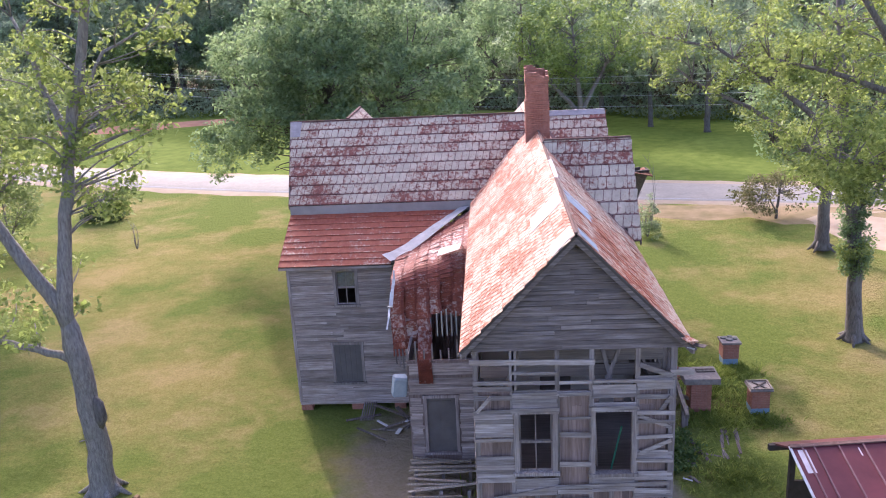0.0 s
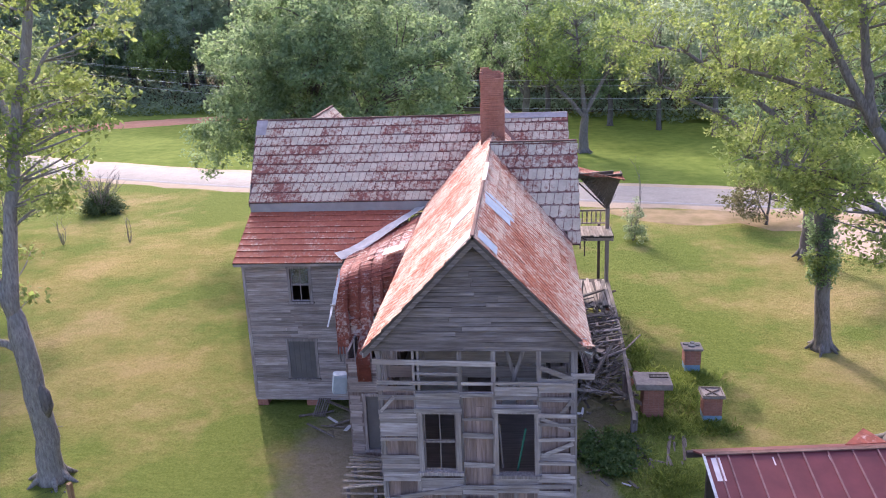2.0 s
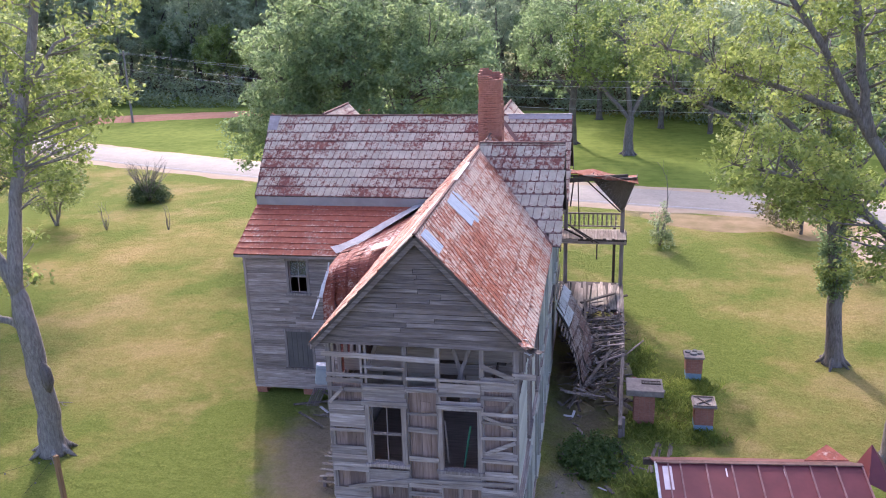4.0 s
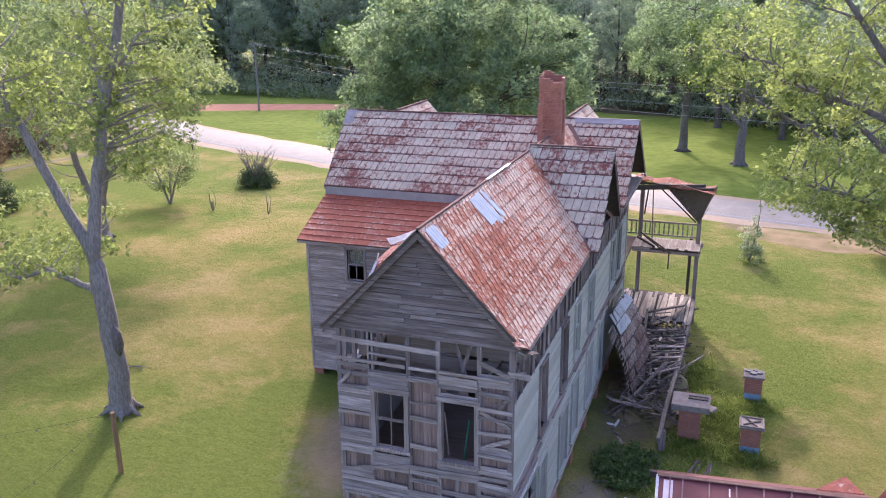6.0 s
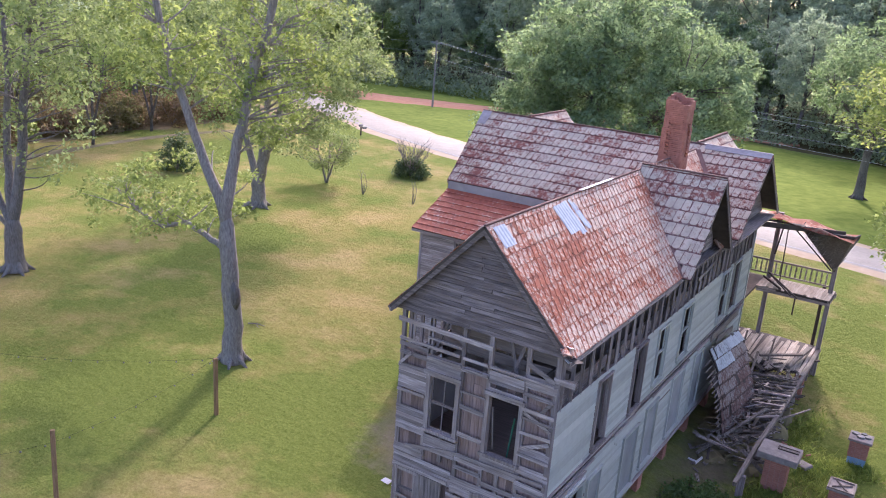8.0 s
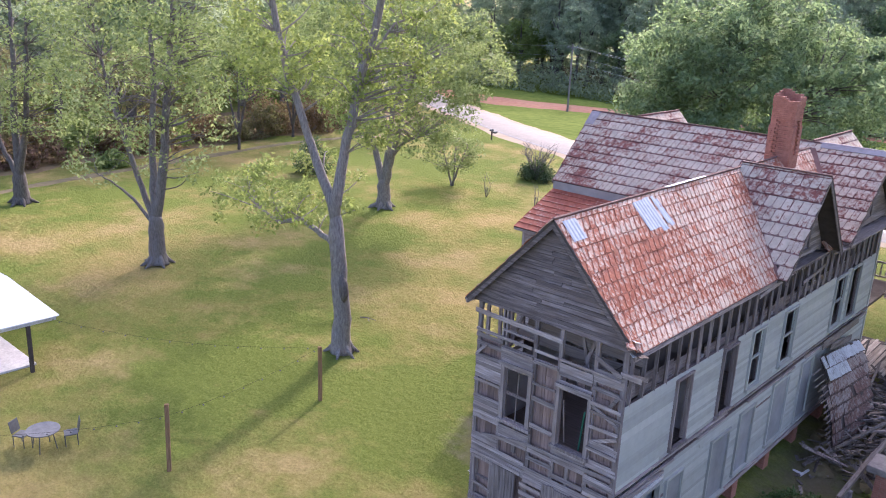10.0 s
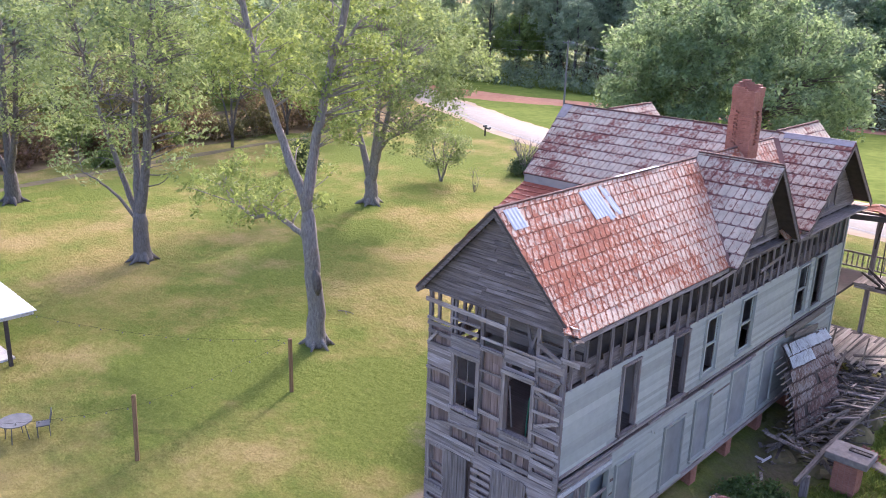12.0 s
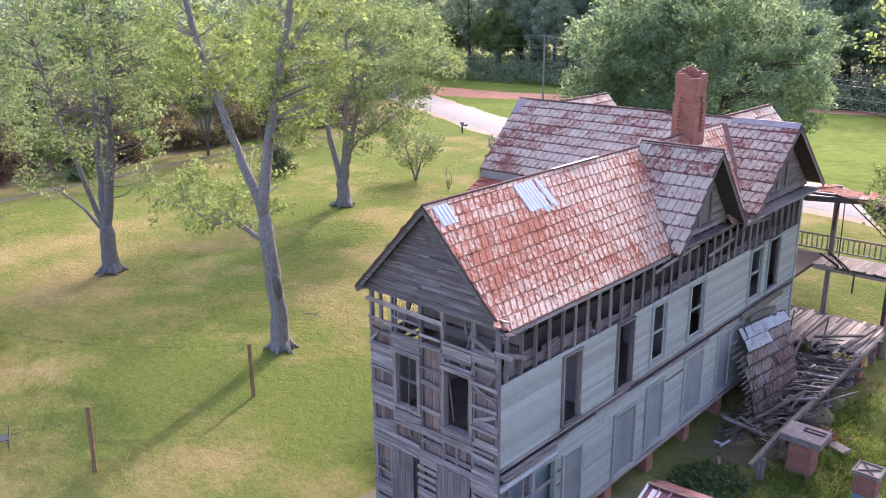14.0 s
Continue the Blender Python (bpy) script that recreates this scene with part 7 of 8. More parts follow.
utility_pole(-56.2, 104.0, 9.6)
utility_pole(46, 66, 9.5)
utility_pole(-140, 150, 9.0)


def wires():
    w = thing("power_line", (0, 80, 8), "thin power wires strung between the roadside poles", "power line")
    for (p, q, sag) in (((-56.2, 104.0, 9.4), (46, 66, 9.4), 2.2), ((-55.6, 104.0, 9.2), (46.6, 66, 8.6), 2.2), ((-56.2, 104.0, 8.1), (46, 66, 7.4), 2.2), ((-56.2, 104.0, 7.2), (46, 66, 6.4), 2.2), ((-56.2, 104.0, 9.4), (-140, 150, 8.9), 1.5), ((-56.2, 104.0, 8.0), (-140, 150, 7.4), 1.5)):
        p, q = Vector(p), Vector(q)
        bm = bmesh.new()
        tube(bm, [p.lerp(q, k / 30) - Vector((0, 0, sag * 4 * (k / 30) * (1 - k / 30))) for k in range(31)], [0.016] * 31, 4)
        part("wire", bm, wire_mat, w)


wires()


def mailbox():
    m = thing("mailbox", (-46.6, 74.9, 0), "dark mailbox on a wooden post beside the road", "mailbox")
    bm = bmesh.new()
    box(bm, (-46.66, 74.84, 0), (-46.54, 74.96, 1.0))
    part("post", bm, dark_wood, m)
    bm = bmesh.new()
    box(bm, (-46.75, 74.55, 1.0), (-46.45, 75.15, 1.22))
    bmesh.ops.bevel(bm, geom=bm.edges[:], offset=0.07, segments=2, affect="EDGES")
    part("box", bm, steel_dark, m)
    bm = bmesh.new()
    box(bm, (-46.25, 74.6, 0.85), (-45.95, 75.1, 1.05))
    box(bm, (-46.5, 74.85, 0.8), (-45.95, 74.95, 0.85))
    part("paper_box", bm, steel_dark, m)


mailbox()

# ---------------------------------------------------------------- trees
def leaf_mesh(name, centres, radius, count, size, material, rng, flat=0.45):
    """Many small leaves round cluster centres, as one mesh."""
    c = np.repeat(np.array(centres, float), count, axis=0)
    n = len(c)
    off = rng.normal(size=(n, 3))
    off /= np.linalg.norm(off, axis=1, keepdims=True) + 1e-9
    off *= (rng.random((n, 1)) ** 0.55) * radius
    off[:, 2] *= 0.75
    p = c + off
    nrm = rng.normal(size=(n, 3))
    nrm[:, 2] = np.abs(nrm[:, 2]) + flat
    nrm /= np.linalg.norm(nrm, axis=1, keepdims=True)
    a = np.cross(nrm, rng.normal(size=(n, 3)))
    a /= np.linalg.norm(a, axis=1, keepdims=True) + 1e-9
    b = np.cross(nrm, a)
    s = size * rng.uniform(0.55, 1.3, (n, 1))
    droop = np.array([0, 0, -0.25])
    v = np.stack([p - a * s * 0.5, p + b * s * 0.33, p + a * s * 0.6 + droop * s, p - b * s * 0.33], 1).reshape(-1, 3)
    me = bpy.data.meshes.new(name)
    me.vertices.add(len(v))
    me.vertices.foreach_set("co", v.ravel())
    me.loops.add(4 * n)
    me.loops.foreach_set("vertex_index", np.arange(4 * n))
    me.polygons.add(n)
    me.polygons.foreach_set("loop_start", np.arange(0, 4 * n, 4))
    me.polygons.foreach_set("loop_total", np.full(n, 4))
    me.update()
    me.materials.append(material)
    return me


def bent(p, q, rng, amount, steps=6):
    p, q = Vector(p), Vector(q)
    ln = (q - p).length
    k1 = Vector([rng.uniform(-1, 1) for _ in range(3)]) * amount * ln
    out = []
    for i in range(steps + 1):
        f = i / steps
        out.append(p.lerp(q, f) + k1 * math.sin(math.pi * f) + Vector((0, 0, 0.06 * ln * math.sin(math.pi * f))))
    return out


def clumps(c, r, n, size, seed, low=-0.55):
    """Round sub-crowns spread over an egg-shaped crown."""
    out = []
    for k in range(n):
        z = 1 - (k + 0.5) / n * (1 - low)
        a = 2.39996 * k + seed
        rng = random.Random(seed * 100 + k)
        f = rng.uniform(0.72, 0.95)
        s = size * rng.uniform(0.75, 1.25)
        w = math.sqrt(1 - z * z) * f
        out.append(((c[0] + r[0] * w * math.cos(a), c[1] + r[1] * w * math.sin(a), c[2] + r[2] * z * f), (s, s, s * 0.8), s ** 2 / size ** 2))
    return out


def tree(name, at, stems, blobs, leaf_mat, bark_mat, label, seed, clusters, radius=0.7, count=26, size=0.22, group="", extra=(), branch=0.5, flare=1.22, ivy=()):
    """A tree in local places. stems: lists of (point, radius); blobs: (centre, radii, share) where leaves grow."""
    rng = random.Random(seed)
    nrng = np.random.default_rng(seed)
    t = thing(name, at, label, "tree", group)
    bm = bmesh.new()
    tips = []
    for s in stems:
        pts, rad = [], []
        for (p, r), (q, r2) in zip(s, s[1:]):
            for i in range(4):
                f = i / 4
                w = 0.0 if i == 0 else 0.05
                pts.append(Vector(p).lerp(Vector(q), f) + Vector((rng.uniform(-w, w), rng.uniform(-w, w), 0)))
                rad.append(r * (1 - f) + r2 * f)
        pts.append(Vector(s[-1][0]))
        rad.append(s[-1][1])
        if s is stems[0]:
            rad[-1] *= 0.62
            rad[-2] *= 0.85
        elif (pts[0] - Vector(stems[0][-1][0])).length < 1.2:
            pts.insert(0, pts[0].lerp(Vector(stems[0][-2][0]), 0.45))
            rad.insert(0, rad[0] * 0.6)
        if abs(pts[0].z) < 0.3 and s is stems[0]:
            rad[0] *= flare
            pts.insert(1, pts[0].lerp(pts[1], 0.35))
            rad.insert(1, rad[1] * 1.12)
        tube(bm, pts, rad, 10)
        tips += [(p, r) for p, r in zip(pts, rad) if p.z > 1.5]
    centres = []
    total = sum(b[2] for b in blobs)
    for c, r, share in blobs:
        for _ in range(int(clusters * share / total)):
            d = Vector([rng.gauss(0, 1) for _ in range(3)]).normalized() * rng.uniform(0.45, 1.0) ** 0.6
            p = Vector((c[0] + d.x * r[0], c[1] + d.y * r[1], c[2] + d.z * r[2]))
            # holes in the crown
            if noise.noise(p * 0.45 + Vector((seed, 0, 0))) < -0.22:
                continue
            centres.append(p)
    for p in centres:
        if rng.random() < branch:
            reach = 2.6 if len(centres) < 1000 else 4.0
            near = min(tips, key=lambda s: (s[0] - p).length + 2.5 * max(0, s[0].z - p.z + 0.25 * math.hypot(s[0].x - p.x, s[0].y - p.y)))
            p = near[0] + (p - near[0]) * min(1.0, reach / max(0.1, (p - near[0]).length))
            line = bent(near[0], p, rng, 0.14, 5)
            r0 = min(near[1] * 0.5, 0.012 + 0.013 * (p - near[0]).length)
            tube(bm, line, [r0 * (1 - 0.8 * i / 5) + 0.004 for i in range(6)], 5)
    foot = stems[0][0][1]
    if foot > 0.4:
        for k in range(6):
            a = k * 1.047 + rng.uniform(-0.3, 0.3)
            c, d, reach = math.cos(a), math.sin(a), foot * rng.uniform(1.7, 2.3)
            tube(bm, [(c * foot * 0.35, d * foot * 0.35, 0.75), (c * foot * 0.95, d * foot * 0.95, 0.22), (c * reach, d * reach, -0.03)], [foot * 0.30, foot * 0.28, 0.04], 7)
    for e in extra:
        burl = bmesh.new()
        tube(burl, [p for p, _ in e], [r for _, r in e], 9)
        place(new("burl", mesh_of(burl, "burl", bark_dark, True)), t, Matrix.Translation(at))["label"] = "dark rough burl on the trunk"
    place(new("trunk", mesh_of(bm, "trunk", bark_mat, True)), t, Matrix.Translation(at))
    if ivy:
        pts = []
        for c, r, n in ivy:
            for _ in range(n):
                d = Vector([rng.gauss(0, 1) for _ in range(3)]).normalized()
                pts.append((c[0] + d.x * r[0], c[1] + d.y * r[1], c[2] + d.z * r[2]))
        place(new("ivy", leaf_mesh("ivy", pts, 0.3, 26, 0.13, leaf_oak, nrng)), t, Matrix.Translation(at))["label"] = "dense dark ivy on the trunk"
    me = leaf_mesh("crown", [tuple(p) for p in centres], radius, count, size, leaf_mat, nrng)
    place(new("crown", me), t, Matrix.Translation(at))
    return t


HIGH_LIMBS = [[((1.0, 0.0, 12.0), 0.12), ((-0.2, 1.2, 13.5), 0.09), ((-1.2, 2.0, 15.5), 0.05)],
              [((1.3, 0.1, 13.0), 0.075), ((2.0, 0.9, 14.4), 0.05), ((3.0, 1.9, 15.0), 0.03), ((3.8, 2.2, 16.2), 0.015)]]

# the near tree with two tall stems
tree("tree", (-13.4, 23.95, 0),
     [[((0, 0, 0), 0.46), ((0.15, -0.15, 2.2), 0.37), ((0.25, -0.45, 4.6), 0.34), ((0.1, -0.55, 6.7), 0.33)],
      [((0.1, -0.55, 6.7), 0.24), ((-1.1, -0.75, 9.2), 0.175), ((-2.1, -1.2, 12.0), 0.15), ((-2.7, -1.6, 15.5), 0.13), ((-3.2, -2.0, 19.5), 0.06)],
      [((0.1, -0.55, 6.7), 0.27), ((0.45, -0.35, 9.0), 0.205), ((1.0, 0.0, 12.0), 0.175), ((1.9, 0.3, 15.5), 0.14), ((2.6, 0.5, 20.0), 0.07)],
      [((0.25, -0.5, 5.1), 0.14), ((-0.9, -0.6, 5.55), 0.12), ((-2.0, -0.7, 5.9), 0.10), ((-3.2, -0.9, 5.5), 0.085), ((-4.6, -1.0, 5.9), 0.055), ((-5.2, -1.2, 6.6), 0.03)]] + HIGH_LIMBS,
     [((-2.4, -0.4, 7.2), (3.6, 2.8, 1.8), 1.0), ((-5.2, -0.6, 6.4), (3.0, 2.6, 1.6), 0.9), ((1.4, 0.4, 11.0), (1.6, 1.6, 1.6), 0.7), ((-2.4, -1, 14.0), (2.4, 2.4, 3.0), 1.4), ((2.2, 0.6, 15.5), (2.6, 2.4, 3.2), 1.6), ((-1.0, 0.5, 12.5), (2.2, 2.0, 2.0), 0.9), ((0, 0, 18.5), (4.0, 3.5, 3.0), 2.0), ((3.0, 1.5, 12.8), (1.4, 1.4, 1.2), 0.5)],
     leaf_spring, bark_grey, "tall pale-barked yard tree with two stems and fresh yellow-green leaves", 4, 800, 0.48, 28, 0.185, "yard trees", branch=0.26,
     extra=[[((0.40, -0.28, 2.6), 0.12), ((0.52, -0.34, 3.0), 0.21), ((0.53, -0.40, 3.5), 0.19), ((0.42, -0.44, 3.9), 0.06)]])

tree("tree", (-29.85, 24.2, 0),
     [[((0, 0, 0), 0.55), ((0, 0, 1.6), 0.45), ((0.1, 0, 3.0), 0.44)],
      [((0.1, 0, 2.9), 0.3), ((0.7, 0.3, 6.0), 0.26), ((1.2, 0.5, 10.0), 0.2), ((1.6, 0.9, 15.0), 0.12), ((2.0, 1.0, 19.0), 0.05)],
      [((0, 0, 2.8), 0.24), ((-0.5, 0.3, 6.0), 0.2), ((-0.4, 0.6, 11.0), 0.14), ((-0.6, 0.6, 17), 0.05)],
      [((-0.1, 0, 2.5), 0.2), ((-1.2, -0.3, 5.0), 0.16), ((-2.6, -0.8, 9.0), 0.11), ((-3.6, -1.2, 14), 0.05)],
      [((-0.1, 0, 2.2), 0.12), ((-1.6, -0.4, 3.6), 0.09), ((-3.4, -0.8, 4.4), 0.05), ((-4.6, -1.0, 4.6), 0.03)]],
     clumps((0, 0, 13), (6, 5.5, 5.5), 18, 1.9, 2) + [((-3.5, -0.5, 6.5), (3.0, 2.6, 2.6), 1.2), ((2.5, 0.8, 8), (2.6, 2.4, 2.6), 0.9), ((-1, 0, 9), (4.5, 4, 2.5), 1.2)],
     leaf_grey, bark_limb, "broad yard tree with several stems and thin grey-green leaves", 9, 820, 0.75, 24, 0.215, "yard trees", branch=0.3)

tree("tree", (-31.4, 43.6, 0),
     [[((0, 0, 0), 0.6), ((0, 0, 1.1), 0.48), ((-0.05, 0, 2.2), 0.5)],
      [((-0.2, 0, 2.0), 0.28), ((-1.1, 0.1, 4.2), 0.23), ((-2.3, 0.3, 7.2), 0.17), ((-3.2, 0.3, 11), 0.08)],
      [((0.0, 0, 2.2), 0.26), ((0.2, 0.3, 5.0), 0.22), ((0.3, 0.6, 9.0), 0.15), ((0.4, 0.6, 14), 0.06)],
      [((0.2, 0, 2.0), 0.28), ((0.9, -0.1, 4.2), 0.23), ((2.0, -0.2, 7.0), 0.17), ((3.4, -0.2, 11), 0.08)],
      [((0.8, -0.1, 4.0), 0.14), ((2.6, -0.6, 5.4), 0.10), ((4.6, -1.0, 6.2), 0.05)]],
     clumps((0, 0, 10.8), (7.6, 7.2, 5.4), 26, 2.1, 4) + [((4.0, -0.5, 6.8), (3.2, 3.2, 2.2), 1.0), ((-3.5, 0, 7), (3.2, 3.2, 2.2), 1.0), ((0, 0, 14.5), (4.5, 4.5, 3), 1.2), ((5.2, 0.6, 7.6), (3.4, 3.0, 2.6), 1.6), ((7.2, 1.4, 10.5), (2.8, 2.8, 2.6), 1.2)],
     leaf_grey, bark_grey, "spreading yard tree with a forked trunk and full green crown", 14, 1250, 0.75, 28, 0.235, "yard trees", branch=0.3)

tree("tree", (-48.5, 24.0, 0),
     [[((0, 0, 0), 0.6), ((0.1, 0, 1.4), 0.48), ((0.1, 0, 2.4), 0.46)],
      [((0.1, 0, 2.3), 0.3), ((-0.3, 0.2, 6), 0.24), ((0.2, 0.4, 11), 0.16), ((0.3, 0.5, 16), 0.06)],
      [((0.2, 0, 2.2), 0.28), ((1.3, 0.2, 5), 0.22), ((2.4, 0.4, 10), 0.13), ((3, 0.5, 15), 0.05)],
      [((0, 0, 1.8), 0.2), ((-1.5, -0.4, 4), 0.15), ((-3.5, -0.8, 8), 0.08)]],
     [((0, 0, 12), (6.5, 6, 5.5), 3), ((3.5, 0.5, 7.5), (2.8, 2.8, 2.5), 0.8), ((-3.5, -0.5, 7), (3, 3, 2.5), 0.8)],
     leaf_grey, bark_dark, "yard tree with a swollen fork and sparse green leaves", 19, 520, 0.8, 22, 0.22, "yard trees", branch=0.3)

# the ivy-clad tree and the wide tree beside it
tree("tree", (16.25, 36.2, ground_z(16.25, 36.2)),
     [[((0, 0, 0), 0.42), ((-0.1, 0, 1.5), 0.33), ((-0.3, -0.1, 4.0), 0.30), ((-0.7, 0.1, 7.0), 0.27), ((-1.2, 0.3, 10.0), 0.22), ((-1.6, 0.5, 14), 0.14), ((-2, 0.6, 18), 0.05)],
      [((-0.7, 0.1, 7.2), 0.16), ((-2.6, 0.8, 9.0), 0.13), ((-4.8, 1.6, 10.6), 0.09), ((-7.2, 2.2, 11.8), 0.05)],
      [((-1.0, 0.2, 9), 0.15), ((-3.4, 1.2, 11.2), 0.11), ((-6.2, 2.0, 13.2), 0.07), ((-8.8, 2.8, 13.8), 0.04)],
      [((-0.5, 0, 6.0), 0.12), ((1.6, 0.8, 8.2), 0.1), ((4, 1.6, 10), 0.05)]],
     [((-6.5, 2.2, 13.4), (3.6, 3.0, 2.4), 1.6), ((-3.2, 1.2, 11.2), (3.2, 2.6, 2.0), 1.3), ((-1.5, 0.4, 15.0), (4.4, 4.0, 3.2), 1.6), ((-0.4, -0.1, 5.2), (0.75, 0.75, 2.1), 0.9), ((-0.9, 0.1, 8.6), (1.0, 1.0, 2.0), 0.7), ((2.5, 1.0, 11), (3.5, 3, 2.5), 1.0), ((-1.6, -0.6, 7.4), (1.8, 1.6, 0.9), 0.6)],
     leaf_spring, bark_limb, "tall yard tree with ivy on its trunk and spreading limbs", 23, 700, 0.46, 34, 0.155, "yard trees", branch=0.35,
     ivy=(((-0.35, -0.1, 4.6), (0.55, 0.55, 1.6), 90), ((-0.6, 0.0, 6.6), (0.6, 0.6, 1.5), 80), ((-0.9, 0.2, 9.0), (0.5, 0.5, 2.0), 50)))

tree("tree", (16.1, 27.6, ground_z(16.1, 27.6)),
     [[((0, 0, 0), 0.55), ((0.1, 0.1, 2.0), 0.45), ((0.2, 0.2, 5.0), 0.42), ((0.1, 0.4, 8.2), 0.36)],
      [((0.1, 0.4, 8.2), 0.22), ((-0.9, 0.6, 10.0), 0.19), ((-2.2, 0.6, 12.0), 0.16), ((-3.6, 0.2, 14.2), 0.11), ((-5.4, -0.2, 16.5), 0.06)],
      [((-1.8, 0.6, 11.4), 0.16), ((-2.4, 0.4, 13.4), 0.14), ((-2.8, 0.2, 15.6), 0.11), ((-3.1, 0.2, 18.5), 0.05)],
      [((0.15, 0.3, 6.4), 0.17), ((-1.0, 0.4, 8.2), 0.14), ((-2.4, 0.4, 9.6), 0.11), ((-4.2, 0.2, 10.2), 0.07), ((-6.0, 0.0, 10.6), 0.03)],
      [((0.1, 0.4, 8.2), 0.25), ((1.4, 0.8, 11), 0.2), ((2.4, 1.2, 15), 0.1)],
      [((-2.2, 0.6, 12.0), 0.12), ((-4.6, 1.6, 12.9), 0.08), ((-6.4, 2.4, 13.4), 0.04)]],
     [((-4.6, 0.2, 10.6), (2.2, 1.8, 1.3), 1.3), ((-3.0, 0.6, 9.6), (1.8, 1.6, 1.2), 1.0), ((-5.0, 0.8, 15.2), (2.6, 2.4, 1.8), 1.0), ((-2.2, 0.4, 15.5), (2.2, 2.2, 2.0), 0.8), ((-4.9, 1.8, 13.2), (2.2, 2.0, 1.3), 0.9), ((-1.8, 0.2, 7.6), (1.3, 1.2, 0.9), 0.5), ((1.5, 1, 14), (4, 3.5, 3.5), 1.2)],
     leaf_spring, bark_limb, "large yard tree with heavy limbs and bright spring leaves", 29, 620, 0.42, 34, 0.15, "yard trees", branch=0.4)

tree("tree", (19.3, 48.4, 0),
     [[((0, 0, 0), 0.45), ((0, 0, 2.0), 0.33), ((0.1, 0.1, 4.5), 0.30), ((0.2, 0.2, 9), 0.2), ((0.2, 0.2, 15), 0.06)],
      [((0.05, 0, 3.4), 0.14), ((-1.8, -0.4, 5.0), 0.1), ((-3.4, -0.6, 6.6), 0.05)],
      [((0.1, 0, 5), 0.16), ((2.4, 0.4, 8), 0.1), ((4, 1, 11), 0.05)]],
     [((-1.0, 0, 9.5), (4.2, 3.6, 3.6), 2), ((0.5, 0, 13), (4.5, 4, 3.5), 1.5), ((-2.5, -0.3, 6.4), (1.8, 1.6, 1.4), 0.6)],
     leaf_oak, bark_dark, "dark-leaved tree beside the dirt drive", 33, 420, 0.75, 26, 0.26, "yard trees")

tree("tree", (18.9, 55.2, 0),
     [[((0, 0, 0), 0.10), ((0.1, 0, 1.4), 0.08), ((0.2, 0, 3.0), 0.03)], [((0, 0, 0.4), 0.06), ((-0.7, 0.1, 2.0), 0.04), ((-1.1, 0.1, 3.0), 0.02)]],
     [((-0.2, 0, 1.75), (2.6, 2.1, 1.5), 1)],
     leaf_brown, bark_dark, "low dull brownish tree beside the drive", 35, 150, 0.5, 30, 0.18, "yard trees", branch=0.3)

# the big round tree before the road
tree("tree", (-10.6, 54.5, 0),
     [[((0, 0, 0), 0.8), ((0, 0, 2.0), 0.62), ((0, 0, 4.0), 0.6)],
      [((0, 0, 3.8), 0.4), ((-2.4, 0, 7), 0.3), ((-5, 0, 10), 0.15)], [((0, 0, 4), 0.4), ((2.4, 0.3, 7), 0.3), ((5, 0.5, 10.5), 0.14)],
      [((0, 0, 4), 0.42), ((0.2, -0.5, 8), 0.3), ((0.2, -0.5, 14), 0.12)]],
     clumps((1.2, 0, 10.2), (8.4, 7.8, 6.6), 30, 2.35, 3) + clumps((1.2, 0, 10.2), (5.0, 4.6, 4.0), 8, 2.4, 5) + [((-7.6, -1.0, 6.4), (1.8, 1.8, 2.0), 0.7)],
     leaf_oak, bark_dark, "big round-crowned dark green oak before the road", 41, 2300, 0.72, 40, 0.25, "yard trees", branch=0.12)

# bare-limbed tree beyond the road
tree("tree", (8.8, 82.5, 0),
     [[((0, 0, 0), 0.55), ((0, 0, 2.0), 0.42), ((0.1, 0, 4.0), 0.4)],
      [((0, 0, 3.6), 0.24), ((-2.2, 0.2, 6.0), 0.18), ((-4.6, 0.3, 9.0), 0.08)], [((0.1, 0, 4), 0.26), ((-0.4, 0, 7.5), 0.2), ((-0.8, 0, 12), 0.08)], [((0.1, 0, 3.8), 0.24), ((1.6, 0.2, 6.6), 0.18), ((3.4, 0.3, 10), 0.08)]],
     [((0, 0, 11.0), (6.5, 6, 4.2), 2), ((-3, 0, 8.4), (3, 3, 2), 0.6)],
     leaf_mid, bark_limb, "tree with bare lower limbs on the grass beyond the road", 47, 420, 0.9, 22, 0.34, "yard trees", branch=0.6)

tree("tree", (3.2, 88.5, 0),
     [[((0, 0, 0), 0.5), ((0, 0, 2.5), 0.38), ((0.1, 0, 6.0), 0.34), ((0.2, 0, 11.0), 0.2), ((0.2, 0, 15.0), 0.06)],
      [((0.05, 0, 5.0), 0.18), ((-2.0, 0.2, 7.6), 0.13), ((-4.0, 0.3, 10.0), 0.05)], [((0.1, 0, 5.6), 0.18), ((2.2, 0.4, 8.4), 0.12), ((4.0, 0.6, 11.0), 0.05)]],
     clumps((0, 0, 11.5), (5.6, 5.2, 5.4), 18, 2.0, 6) + [((-2.0, 0, 6.8), (2.4, 2.2, 1.6), 0.8)],
     leaf_oak, bark_dark, "shady green tree on the grass beyond the road", 48, 520, 0.8, 26, 0.30, "yard trees", branch=0.3)

tree("small_tree", (-33.4, 53.5, 0),
     [[((0, 0, 0), 0.10), ((-0.6, 0, 1.6), 0.07), ((-1.5, 0.1, 3.6), 0.02)], [((0.1, 0, 0), 0.10), ((0.6, 0.1, 1.7), 0.07), ((1.5, 0.1, 3.7), 0.02)], [((0, 0.1, 0), 0.09), ((0, 0.3, 2.0), 0.06), ((0, 0.3, 4.0), 0.02)]],
     [((0, 0, 2.9), (2.7, 2.4, 1.7), 1)],
     leaf_grey, bark_grey, "small many-stemmed tree in the yard", 51, 150, 0.55, 28, 0.19, branch=0.5)


